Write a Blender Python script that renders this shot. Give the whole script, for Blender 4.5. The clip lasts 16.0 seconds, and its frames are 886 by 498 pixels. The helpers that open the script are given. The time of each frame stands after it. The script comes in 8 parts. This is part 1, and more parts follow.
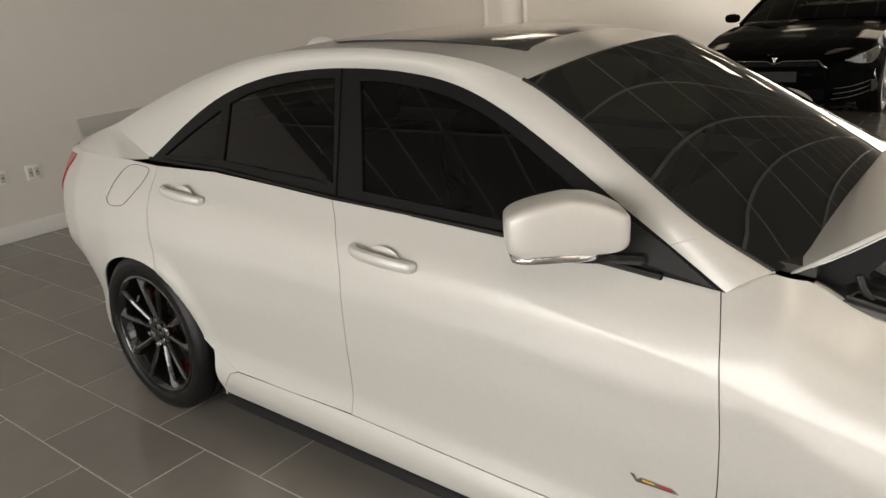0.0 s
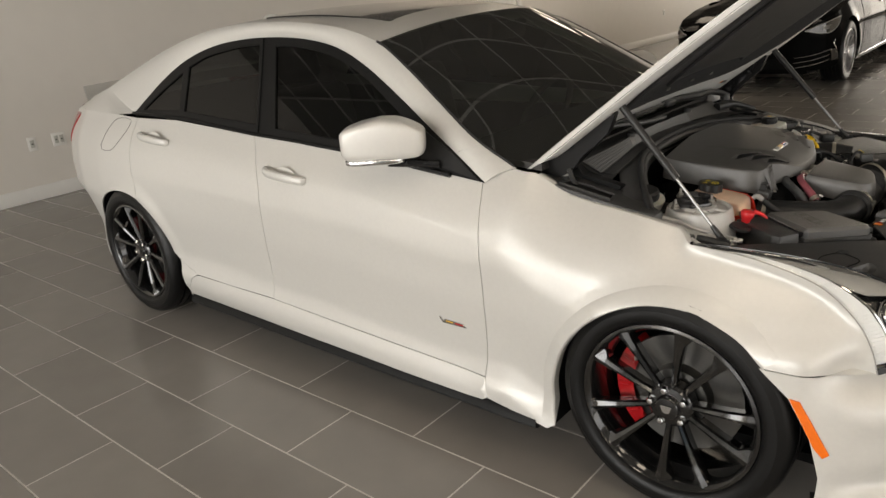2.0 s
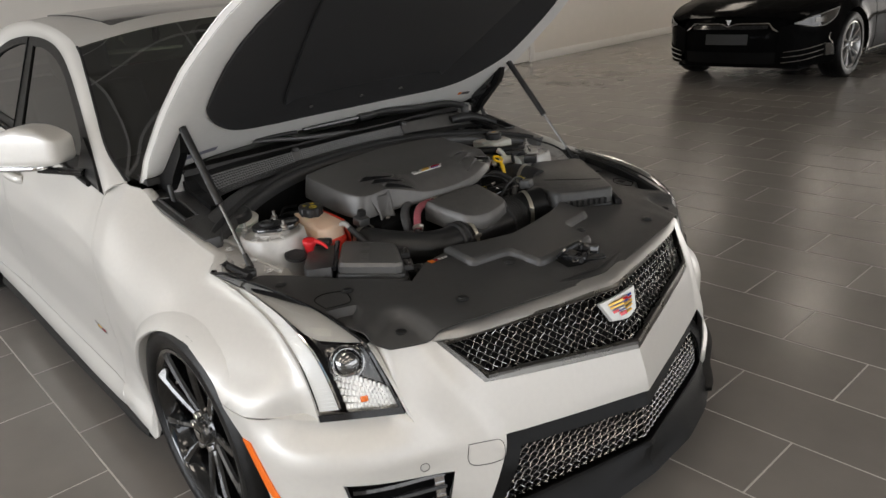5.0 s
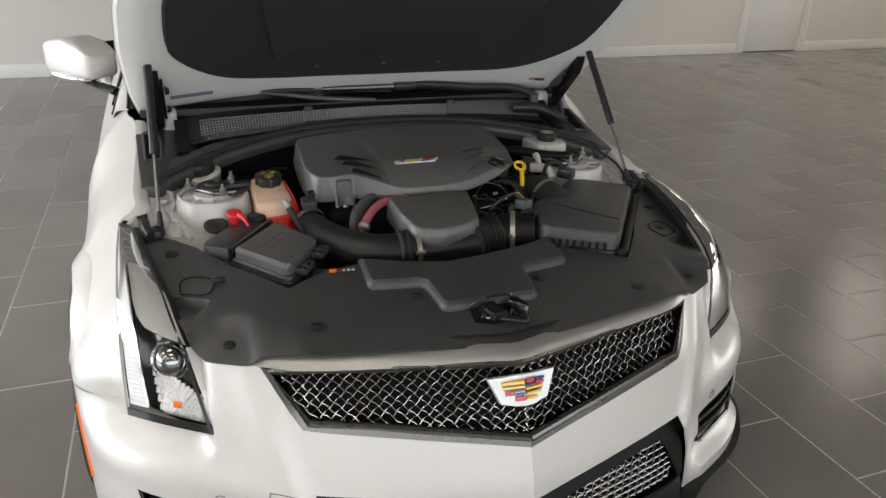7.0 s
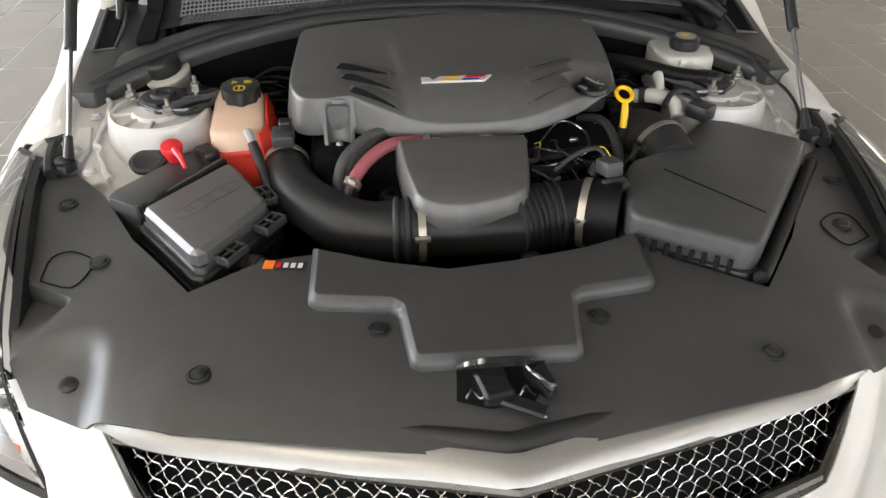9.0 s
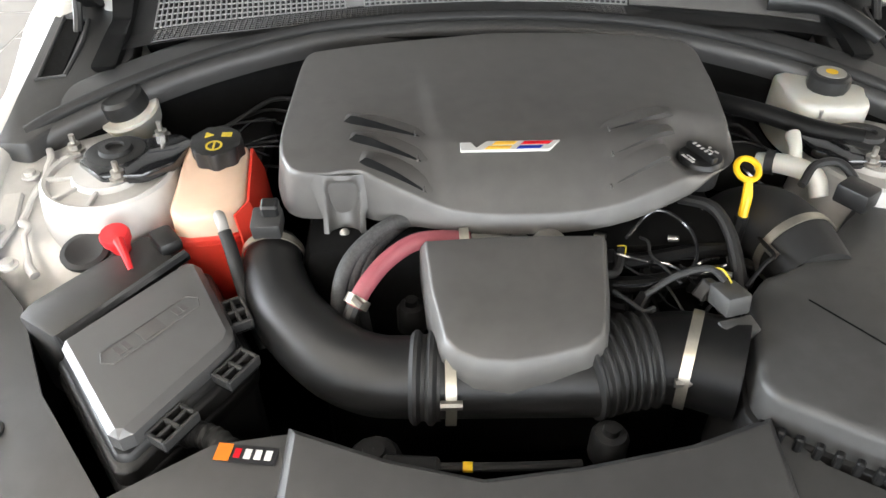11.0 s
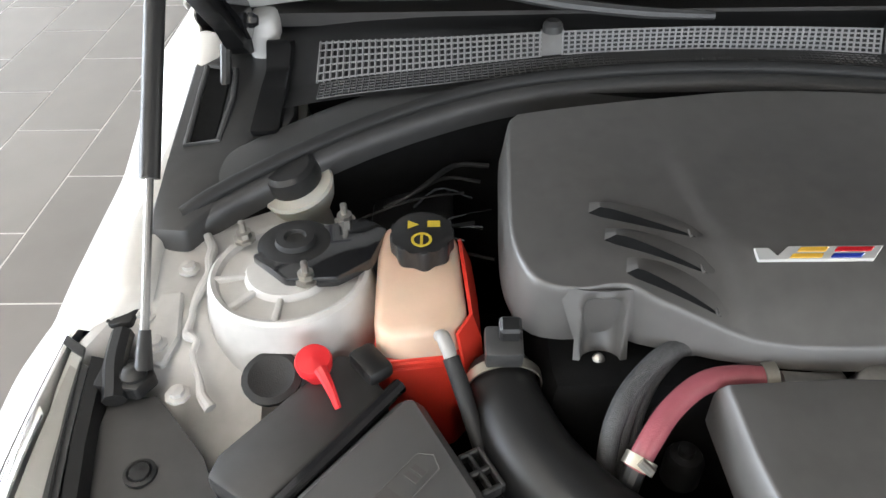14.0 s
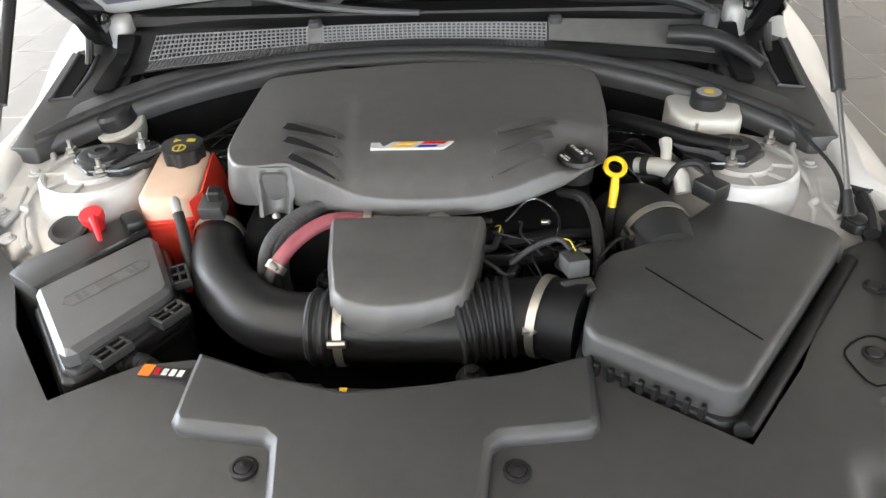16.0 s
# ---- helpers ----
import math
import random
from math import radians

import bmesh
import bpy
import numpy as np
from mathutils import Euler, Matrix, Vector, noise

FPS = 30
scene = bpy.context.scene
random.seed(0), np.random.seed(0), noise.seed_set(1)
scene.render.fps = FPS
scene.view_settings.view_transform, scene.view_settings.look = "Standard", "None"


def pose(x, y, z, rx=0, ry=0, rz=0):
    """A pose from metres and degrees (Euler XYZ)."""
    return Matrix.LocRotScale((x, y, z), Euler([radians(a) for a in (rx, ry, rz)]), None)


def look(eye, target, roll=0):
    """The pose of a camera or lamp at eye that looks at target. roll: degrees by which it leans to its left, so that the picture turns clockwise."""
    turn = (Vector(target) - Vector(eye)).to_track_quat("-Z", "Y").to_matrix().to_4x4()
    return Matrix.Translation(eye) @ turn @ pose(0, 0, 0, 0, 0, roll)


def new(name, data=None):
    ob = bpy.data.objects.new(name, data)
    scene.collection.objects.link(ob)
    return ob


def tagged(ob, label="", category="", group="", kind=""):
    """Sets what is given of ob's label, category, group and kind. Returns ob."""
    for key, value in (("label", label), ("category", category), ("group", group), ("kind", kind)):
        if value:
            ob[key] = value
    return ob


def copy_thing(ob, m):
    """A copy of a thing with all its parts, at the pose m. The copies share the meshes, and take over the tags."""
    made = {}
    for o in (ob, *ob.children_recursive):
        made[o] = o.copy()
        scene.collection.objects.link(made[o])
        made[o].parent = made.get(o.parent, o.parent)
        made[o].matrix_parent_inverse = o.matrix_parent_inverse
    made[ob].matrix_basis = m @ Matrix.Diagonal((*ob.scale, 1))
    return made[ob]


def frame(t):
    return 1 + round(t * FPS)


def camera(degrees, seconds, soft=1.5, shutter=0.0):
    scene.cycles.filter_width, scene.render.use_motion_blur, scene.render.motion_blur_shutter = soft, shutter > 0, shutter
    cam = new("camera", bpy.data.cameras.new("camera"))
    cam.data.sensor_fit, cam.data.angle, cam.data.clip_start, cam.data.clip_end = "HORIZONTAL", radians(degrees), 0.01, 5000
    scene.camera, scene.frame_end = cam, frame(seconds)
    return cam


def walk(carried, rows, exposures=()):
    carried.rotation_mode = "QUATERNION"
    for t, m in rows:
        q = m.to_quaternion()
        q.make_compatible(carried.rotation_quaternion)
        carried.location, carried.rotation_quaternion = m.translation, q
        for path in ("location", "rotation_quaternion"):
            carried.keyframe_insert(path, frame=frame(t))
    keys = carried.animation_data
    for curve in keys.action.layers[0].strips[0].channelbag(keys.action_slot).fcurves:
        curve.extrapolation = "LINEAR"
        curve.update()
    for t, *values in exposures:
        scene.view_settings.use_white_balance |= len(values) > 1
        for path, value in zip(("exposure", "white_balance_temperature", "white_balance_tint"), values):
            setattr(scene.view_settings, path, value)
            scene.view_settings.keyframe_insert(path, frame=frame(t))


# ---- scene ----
cam = camera(62.5, 16.0)
PATH = [
    (0, (-0.188, -2.246, 1.472), (-1.376, -0.764, 0.845), -4.3),
    (0.5, (-0.017, -2.34, 1.484), (-1.232, -0.882, 0.854), -3.6),
    (1, (0.262, -2.368, 1.459), (-1.006, -0.959, 0.821), -3.5),
    (1.5, (0.492, -2.443, 1.444), (-0.791, -1.051, 0.798), -4.5),
    (2, (0.724, -2.507, 1.431), (-0.531, -1.099, 0.766), -5.4),
    (2.5, (0.977, -2.386, 1.413), (-0.239, -0.95, 0.736), -4.7),
    (3, (1.208, -2.261, 1.422), (0.031, -0.799, 0.73), -5.0),
    (3.5, (1.314, -2.1, 1.393), (0.171, -0.625, 0.673), -5.3),
    (4, (1.414, -1.882, 1.4), (0.285, -0.412, 0.65), -5.5),
    (4.5, (1.585, -1.674, 1.398), (0.356, -0.287, 0.646), -5.5),
    (4.7, (1.661, -1.586, 1.41), (0.352, -0.265, 0.674), -5.4),
    (6.8, (1.89, -0.652, 1.456), (0.172, 0.045, 0.706), 1.6),
    (7, (1.851, -0.595, 1.443), (0.139, 0.046, 0.633), 1.7),
    (7.5, (1.645, -0.453, 1.415), (-0.054, 0.069, 0.499), 2.5),
    (8, (1.494, -0.315, 1.391), (-0.192, 0.082, 0.392), 1.5),
    (8.2, (1.453, -0.253, 1.381), (-0.228, 0.081, 0.35), 1.2),
    (10.3, (0.909, -0.111, 1.341), (-0.637, -0.036, 0.074), -0.3),
    (10.5, (0.88, -0.11, 1.342), (-0.658, -0.043, 0.066), -0.3),
    (11, (0.808, -0.097, 1.337), (-0.736, -0.057, 0.067), -0.3),
    (11.5, (0.712, -0.062, 1.345), (-0.851, -0.056, 0.097), -0.4),
    (12, (0.623, -0.058, 1.348), (-0.982, -0.114, 0.157), -0.4),
    (12.5, (0.568, -0.158, 1.334), (-1.061, -0.231, 0.177), -0.8),
    (13, (0.549, -0.295, 1.323), (-1.064, -0.347, 0.142), -0.8),
    (13.5, (0.554, -0.364, 1.302), (-1.022, -0.402, 0.072), -0.8),
    (14, (0.569, -0.351, 1.309), (-0.986, -0.378, 0.051), -1.1),
    (14.5, (0.608, -0.227, 1.333), (-0.982, -0.239, 0.121), -1.3),
    (15, (0.695, -0.023, 1.34), (-0.923, -0.044, 0.165), -1.3),
    (15.5, (0.812, 0.082, 1.346), (-0.819, 0.03, 0.19), -1.8),
    (16, (1.022, 0.11, 1.348), (-0.626, 0.013, 0.22), -2.3),
]
walk(cam, [(t, look(eye, target, roll)) for t, eye, target, roll in PATH],
     exposures=[(0.0, -0.74, 7150, 12), (2.0, -0.62, 7150, 12), (3.0, -0.54, 6950, 12), (4.7, -0.54, 6550, 12), (7.0, -0.24, 6350, 11), (8.2, 0.08, 6400, 11), (10.3, 1.38, 6250, 10), (12.0, 1.42, 6350, 10), (12.6, 1.28, 6400, 10), (13.2, 0.94, 6350, 10), (14.2, 0.88, 6050, 10), (15.3, 1.24, 6100, 10), (16.0, 1.26, 6150, 10)])

# ---- light ----
world = bpy.data.worlds.new("sky")
scene.world = world
world.use_nodes = True
wn = world.node_tree.nodes
sky = wn.new("ShaderNodeTexSky")
sky.sky_type = "NISHITA"
sky.sun_disc = False
sky.sun_elevation = radians(38)
sky.sun_rotation = radians(200)
world.node_tree.links.new(sky.outputs[0], wn["Background"].inputs[0])
wn["Background"].inputs[1].default_value = 0.10


def area_lamp(name, eye, target, w, h, watts, colour):
    lamp = bpy.data.lights.new(name, "AREA")
    lamp.shape, lamp.size, lamp.size_y, lamp.energy, lamp.color = "RECTANGLE", w, h, watts, colour
    ob = new(name, lamp)
    ob.matrix_world = look(eye, target)
    return ob


from mathutils.geometry import delaunay_2d_cdt

# ---- materials ----
def nodes_of(name):
    m = bpy.data.materials.new(name)
    m.use_nodes = True
    return m, m.node_tree.nodes, m.node_tree.links, m.node_tree.nodes["Principled BSDF"]


def mat(name, base, rough=0.5, metal=0.0, scale=30.0, vary=0.08, bump=0.0, bump_scale=400.0, coat=0.0,
        spec=0.5, rough_vary=0.06, trans=0.0, ior=1.5, emit=0.0, coat_rough=0.05, island=False, alpha=1.0, sss=0.0):
    """Base colour broken up at two scales, roughness that wanders, fine relief."""
    m, n, l, p = nodes_of(name)
    co = n.new("ShaderNodeTexCoord")
    a, b = n.new("ShaderNodeTexNoise"), n.new("ShaderNodeTexNoise")
    a.inputs["Scale"].default_value, a.inputs["Detail"].default_value = scale, 6
    b.inputs["Scale"].default_value, b.inputs["Detail"].default_value = scale * 0.09, 3
    for t in (a, b):
        l.new(co.outputs["Object"], t.inputs["Vector"])
    add = n.new("ShaderNodeMath")
    add.operation = "ADD"
    l.new(a.outputs["Fac"], add.inputs[0])
    l.new(b.outputs["Fac"], add.inputs[1])
    ramp = n.new("ShaderNodeMapRange")
    ramp.inputs["From Min"].default_value, ramp.inputs["From Max"].default_value = 0.6, 1.4
    ramp.inputs["To Min"].default_value, ramp.inputs["To Max"].default_value = 1 - vary, 1 + vary
    l.new(add.outputs[0], ramp.inputs["Value"])
    mul = n.new("ShaderNodeVectorMath")
    mul.operation = "SCALE"
    mul.inputs[0].default_value = base
    l.new(ramp.outputs[0], mul.inputs["Scale"])
    l.new(mul.outputs[0], p.inputs["Base Color"])
    rr = n.new("ShaderNodeMapRange")
    rr.inputs["To Min"].default_value, rr.inputs["To Max"].default_value = max(0.0, rough - rough_vary), min(1.0, rough + rough_vary)
    l.new(b.outputs["Fac"], rr.inputs["Value"])
    l.new(rr.outputs[0], p.inputs["Roughness"])
    p.inputs["Metallic"].default_value = metal
    p.inputs["Specular IOR Level"].default_value = spec
    p.inputs["IOR"].default_value = ior
    p.inputs["Coat Weight"].default_value = coat
    p.inputs["Coat Roughness"].default_value = coat_rough
    p.inputs["Transmission Weight"].default_value = trans
    if sss:
        p.inputs["Subsurface Weight"].default_value = sss
        p.inputs["Subsurface Radius"].default_value = (0.02, 0.012, 0.008)
    if emit:
        p.inputs["Emission Color"].default_value = (*base, 1)
        p.inputs["Emission Strength"].default_value = emit
    if bump:
        c, d = n.new("ShaderNodeTexNoise"), n.new("ShaderNodeBump")
        c.inputs["Scale"].default_value, c.inputs["Detail"].default_value = bump_scale, 3
        d.inputs["Strength"].default_value, d.inputs["Distance"].default_value = bump, 0.002
        l.new(co.outputs["Object"], c.inputs["Vector"])
        l.new(c.outputs["Fac"], d.inputs["Height"])
        l.new(d.outputs[0], p.inputs["Normal"])
    return m


PAINT = mat("pearl_white_paint", (0.60, 0.584, 0.548), 0.40, 0.10, 900, 0.03, 0.012, 2500, coat=1.0, rough_vary=0.02, coat_rough=0.27)
# body white toned down, shade of the engine bay in its colour
PAINT_DIMMED = mat("body_white_dimmed", (0.47, 0.46, 0.44), 0.42, 0.0, 60, 0.10, 0.10, 90, coat=0.3)
GREYPLASTIC = mat("textured_grey_plastic", (0.037, 0.0367, 0.0362), 0.40, 0.0, 50, 0.20, 0.20, 1800, spec=0.6)
COVERPLASTIC = mat("engine_cover_plastic", (0.086, 0.0825, 0.078), 0.38, 0.0, 40, 0.20, 0.12, 2200, spec=0.65)
BLACKPLASTIC = mat("black_plastic", (0.016, 0.016, 0.016), 0.36, 0.0, 60, 0.15, 0.15, 1200, spec=0.40)
AIRBOXPLASTIC = mat("airbox_plastic", (0.048, 0.048, 0.047), 0.40, 0.0, 45, 0.20, 0.20, 1800, spec=0.42)
GLOSSBLACK = mat("gloss_black", (0.012, 0.012, 0.013), 0.12, 0.0, 60, 0.1, coat=0.6)
RUBBER = mat("rubber", (0.013, 0.013, 0.013), 0.62, 0.0, 80, 0.2, 0.25, 700)
TYRE = mat("tyre_rubber", (0.006, 0.006, 0.006), 0.36, 0.0, 60, 0.25, 0.3, 500, spec=0.25)
# near-black that stands for deep shade in hollows, and for thin joints
DARKVOID = mat("shade_and_joint_black", (0.006, 0.006, 0.006), 0.9, 0.0, 40, 0.3, 0.4, 60, spec=0.1)
MATTBLACK = mat("matt_black_plastic", (0.007, 0.007, 0.007), 0.45, 0.0, 60, 0.15, 0.15, 1200, spec=0.18)
LOWMESH = mat("dark_mesh_metal", (0.30, 0.29, 0.28), 0.22, 1.0, 60, 0.06)
RIM = mat("gloss_black_rim", (0.006, 0.006, 0.006), 0.14, 0.0, 60, 0.1, coat=0.8)
PALESILVER = mat("pale_silver_enamel", (0.62, 0.62, 0.60), 0.3, 0.3, 60, 0.04, coat=0.4)
BARGREY = mat("satin_grey_bar", (0.35, 0.34, 0.32), 0.36, 0.7, 120, 0.05)
CHROME = mat("chrome", (0.78, 0.78, 0.78), 0.10, 1.0, 60, 0.04, rough_vary=0.04)
SATIN = mat("dark_satin_metal", (0.15, 0.145, 0.135), 0.28, 1.0, 120, 0.06)
ROD = mat("strut_rod_metal", (0.22, 0.22, 0.22), 0.3, 1.0, 200, 0.1)
MESHPL = mat("grey_mesh_plastic", (0.17, 0.17, 0.168), 0.4, 0.0, 60, 0.1)
PALEBLADE = mat("pale_grey_bezel", (0.33, 0.32, 0.30), 0.38, 0.0, 60, 0.05, 0.05, 900)
STEEL = mat("steel", (0.42, 0.40, 0.365), 0.38, 1.0, 200, 0.12, 0.1, 300)
CLAMPSTEEL = mat("dull_clamp_band", (0.46, 0.43, 0.36), 0.36, 0.85, 200, 0.12, 0.1, 300)
DISC = mat("brake_disc", (0.14, 0.137, 0.13), 0.35, 1.0, 300, 0.1)
RED = mat("red_caliper_paint", (0.42, 0.010, 0.013), 0.3, 0.0, 60, 0.06, coat=0.5)
REDCAP = mat("red_plastic", (0.62, 0.02, 0.025), 0.4, 0.0, 60, 0.06)
YELLOW = mat("yellow_plastic", (0.80, 0.50, 0.01), 0.4, 0.0, 60, 0.06)
WHITEPL = mat("white_plastic", (0.50, 0.49, 0.44), 0.42, 0.0, 40, 0.06, 0.08, 200, sss=0.25)
TANK = mat("translucent_tank", (0.68, 0.49, 0.36), 0.38, 0.0, 25, 0.10, 0.08, 120, sss=0.3)
COOLANT = mat("coolant_orange_red", (0.80, 0.06, 0.035), 0.35, 0.0, 18, 0.14, 0.05, 120, sss=0.2)
PINKHOSE = mat("pink_silicone_hose", (0.30, 0.085, 0.10), 0.18, 0.0, 60, 0.12, 0.15, 600)
LIDPLASTIC = mat("lid_textured_plastic", (0.078, 0.077, 0.076), 0.30, 0.0, 50, 0.10, 0.2, 1800, spec=1.0)
WOVEN = mat("woven_hose", (0.06, 0.06, 0.06), 0.6, 0.0, 300, 0.5, 0.6, 900)
ALLOY = mat("cast_aluminium", (0.50, 0.48, 0.44), 0.45, 1.0, 120, 0.2, 0.3, 200)
AMBER = mat("amber_lens", (0.85, 0.16, 0.01), 0.25, 0.0, 120, 0.08, 0.1, 600, coat=0.5)
REDLENS = mat("red_lens", (0.35, 0.012, 0.012), 0.2, 0.0, 60, 0.08, coat=0.6)
WHITEBAR = mat("white_light_guide", (0.80, 0.805, 0.80), 0.3, 0.0, 60, 0.03, 0.1, 300, coat=0.6)
LAMPSILVER = mat("silvered_reflector", (0.84, 0.83, 0.81), 0.26, 0.35, 160, 0.25, 0.2, 260)
GREYPL = mat("pale_grey_plastic", (0.32, 0.31, 0.29), 0.45, 0.0, 60, 0.1, 0.1, 300)
MESHMETAL = mat("mesh_metal", (0.33, 0.325, 0.31), 0.2, 1.0, 60, 0.06)
YELLOWPRINT = mat("faded_yellow_print", (0.50, 0.38, 0.03), 0.5, 0.0, 60, 0.06)
ORANGE = mat("orange_label", (0.80, 0.20, 0.015), 0.4, 0.0, 100, 0.05)
LABELWHITE = mat("label_white", (0.72, 0.72, 0.70), 0.4, 0.0, 100, 0.04)
LABELGREY = mat("label_grey", (0.20, 0.20, 0.26), 0.4, 0.0, 100, 0.06)
LABELBLACK = mat("label_black", (0.02, 0.02, 0.022), 0.4, 0.0, 100, 0.06)
BLUE = mat("badge_blue", (0.02, 0.04, 0.30), 0.25, 0.0, 60, 0.05, coat=0.5)
BADGERED = mat("badge_red", (0.50, 0.012, 0.02), 0.25, 0.0, 60, 0.05, coat=0.5)
GOLD = mat("badge_gold", (0.78, 0.46, 0.05), 0.3, 0.15, 60, 0.05, coat=0.5)
# body white made lighter, to stand for light missing under the hood
PAINT_LIFTED = mat("body_white_lightened", (0.84, 0.83, 0.80), 0.45, 0.0, 60, 0.03, 0.05, 90, coat=0.3)
LINER = mat("hood_liner_felt", (0.022, 0.022, 0.023), 0.85, 0.0, 200, 0.3, 0.4, 900)
LINER_MID = mat("hood_liner_pad", (0.036, 0.036, 0.037), 0.45, 0.0, 200, 0.2, 0.4, 900)


def glass_mat(name, tint, ior=1.45):
    """Thin tinted glass: what lies behind shows through the tint, with a clear surface reflection."""
    m, n, l, p = nodes_of(name)
    n.remove(p)
    t, gl, mix, fr = n.new("ShaderNodeBsdfTransparent"), n.new("ShaderNodeBsdfGlossy"), n.new("ShaderNodeMixShader"), n.new("ShaderNodeFresnel")
    t.inputs["Color"].default_value = (*tint, 1)
    gl.inputs["Roughness"].default_value = 0.015
    fr.inputs["IOR"].default_value = ior
    co, d, b = n.new("ShaderNodeTexCoord"), n.new("ShaderNodeTexNoise"), n.new("ShaderNodeBump")
    d.inputs["Scale"].default_value = 2.5
    b.inputs["Strength"].default_value, b.inputs["Distance"].default_value = 0.05, 0.01
    l.new(co.outputs["Object"], d.inputs["Vector"])
    l.new(d.outputs["Fac"], b.inputs["Height"])
    l.new(b.outputs[0], gl.inputs["Normal"])
    l.new(fr.outputs[0], mix.inputs[0])
    l.new(t.outputs[0], mix.inputs[1])
    l.new(gl.outputs[0], mix.inputs[2])
    l.new(mix.outputs[0], n["Material Output"].inputs["Surface"])
    return m


TINT = glass_mat("tinted_window_glass", (0.10, 0.115, 0.10), 1.45)
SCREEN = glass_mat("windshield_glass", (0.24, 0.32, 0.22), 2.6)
CLEAR = glass_mat("clear_lens", (0.92, 0.92, 0.91), 1.17)
BALL = mat("projector_glass", (0.30, 0.30, 0.30), 0.06, 1.0, 60, 0.05)
LEATHER = mat("dark_leather", (0.03, 0.028, 0.026), 0.5, 0.0, 50, 0.2, 0.3, 500)
CARBON = mat("carbon_splitter", (0.009, 0.009, 0.009), 0.38, 0.0, 300, 0.25, 0.1, 500, spec=0.35)
BLACKPAINT = mat("black_paint", (0.004, 0.004, 0.004), 0.08, 0.0, 500, 0.05, rough_vary=0.02, spec=0.012)
SILVERRIM = mat("silver_rim", (0.45, 0.45, 0.45), 0.3, 0.9, 60, 0.05)
WALLPAINT = mat("greige_wall_paint", (0.71, 0.668, 0.610), 0.42, 0.0, 6, 0.025, 0.12, 350, spec=0.4)
WHITEWOOD = mat("white_trim_paint", (0.80, 0.78, 0.74), 0.4, 0.0, 10, 0.03, 0.08, 200)
CEILTILE = mat("ceiling_tile", (0.30, 0.292, 0.275), 0.9, 0.0, 90, 0.06, 0.5, 160)
TBAR = mat("ceiling_grid_white", (0.80, 0.79, 0.77), 0.4)
# glow of the ceiling panels added to fill the room with light
FILLGLOW = mat("fill_panel_glow", (1.0, 0.90, 0.76), 0.5, emit=8.5)
GROUT = mat("grout", (0.52, 0.49, 0.45), 0.8, 0.0, 60, 0.12, 0.3, 200)


def floor_mat():
    m, n, l, p = nodes_of("dark_porcelain_tile")
    co, info, geo = n.new("ShaderNodeTexCoord"), n.new("ShaderNodeObjectInfo"), n.new("ShaderNodeNewGeometry")
    a, b = n.new("ShaderNodeTexNoise"), n.new("ShaderNodeTexNoise")
    a.inputs["Scale"].default_value, a.inputs["Detail"].default_value = 5, 7
    b.inputs["Scale"].default_value, b.inputs["Detail"].default_value = 160, 3
    for t in (a, b):
        l.new(geo.outputs["Position"], t.inputs["Vector"])
    s = n.new("ShaderNodeMath"); s.operation = "ADD"
    l.new(info.outputs["Random"], s.inputs[0]); l.new(geo.outputs["Random Per Island"], s.inputs[1])
    fr = n.new("ShaderNodeMath"); fr.operation = "FRACT"
    l.new(s.outputs[0], fr.inputs[0])
    k = n.new("ShaderNodeMath"); k.operation = "MULTIPLY_ADD"; k.inputs[1].default_value, k.inputs[2].default_value = 0.20, 0.80
    l.new(fr.outputs[0], k.inputs[0])
    k2 = n.new("ShaderNodeMath"); k2.operation = "MULTIPLY_ADD"; k2.inputs[1].default_value, k2.inputs[2].default_value = 0.28, 0.84
    l.new(a.outputs["Fac"], k2.inputs[0])
    k3 = n.new("ShaderNodeMath"); k3.operation = "MULTIPLY"
    l.new(k.outputs[0], k3.inputs[0]); l.new(k2.outputs[0], k3.inputs[1])
    v = n.new("ShaderNodeVectorMath"); v.operation = "SCALE"; v.inputs[0].default_value = (0.255, 0.235, 0.212)
    l.new(k3.outputs[0], v.inputs["Scale"]); l.new(v.outputs[0], p.inputs["Base Color"])
    r = n.new("ShaderNodeMapRange"); r.inputs["To Min"].default_value, r.inputs["To Max"].default_value = 0.215, 0.235
    l.new(a.outputs["Fac"], r.inputs["Value"]); l.new(r.outputs[0], p.inputs["Roughness"])
    d = n.new("ShaderNodeBump"); d.inputs["Strength"].default_value, d.inputs["Distance"].default_value = 0.10, 0.001
    l.new(b.outputs["Fac"], d.inputs["Height"]); l.new(d.outputs[0], p.inputs["Normal"])
    return m


TILE = floor_mat()


# ---- geometry helpers ----
def thicken(bm, t):
    """Gives a sheet a back, t behind its face, and a rim."""
    bm.normal_update()
    rim = [(e.verts[0], e.verts[1], e.link_loops[0].vert is e.verts[0]) for e in bm.edges if len(e.link_faces) == 1]
    faces = list(bm.faces)
    back = {v: bm.verts.new(v.co - v.normal * t) for v in list(bm.verts)}
    for f in faces:
        bm.faces.new([back[v] for v in reversed(f.verts)])
    for a, b, same in rim:
        a, b = (a, b) if same else (b, a)
        bm.faces.new((b, a, back[a], back[b]))


def finish(name, bm, material, parent=None, label="", sharp=35.0, thick=0.0):
    bmesh.ops.remove_doubles(bm, verts=bm.verts, dist=1e-5)
    if thick:
        thicken(bm, thick)
    me = bpy.data.meshes.new(name)
    bm.to_mesh(me)
    bm.free()
    for p in me.polygons:
        p.use_smooth = True
    me.set_sharp_from_angle(angle=radians(sharp))
    me.materials.append(material)
    ob = new(name, me)
    if parent:
        ob.parent = parent
    if label:
        ob["label"] = label
    return ob


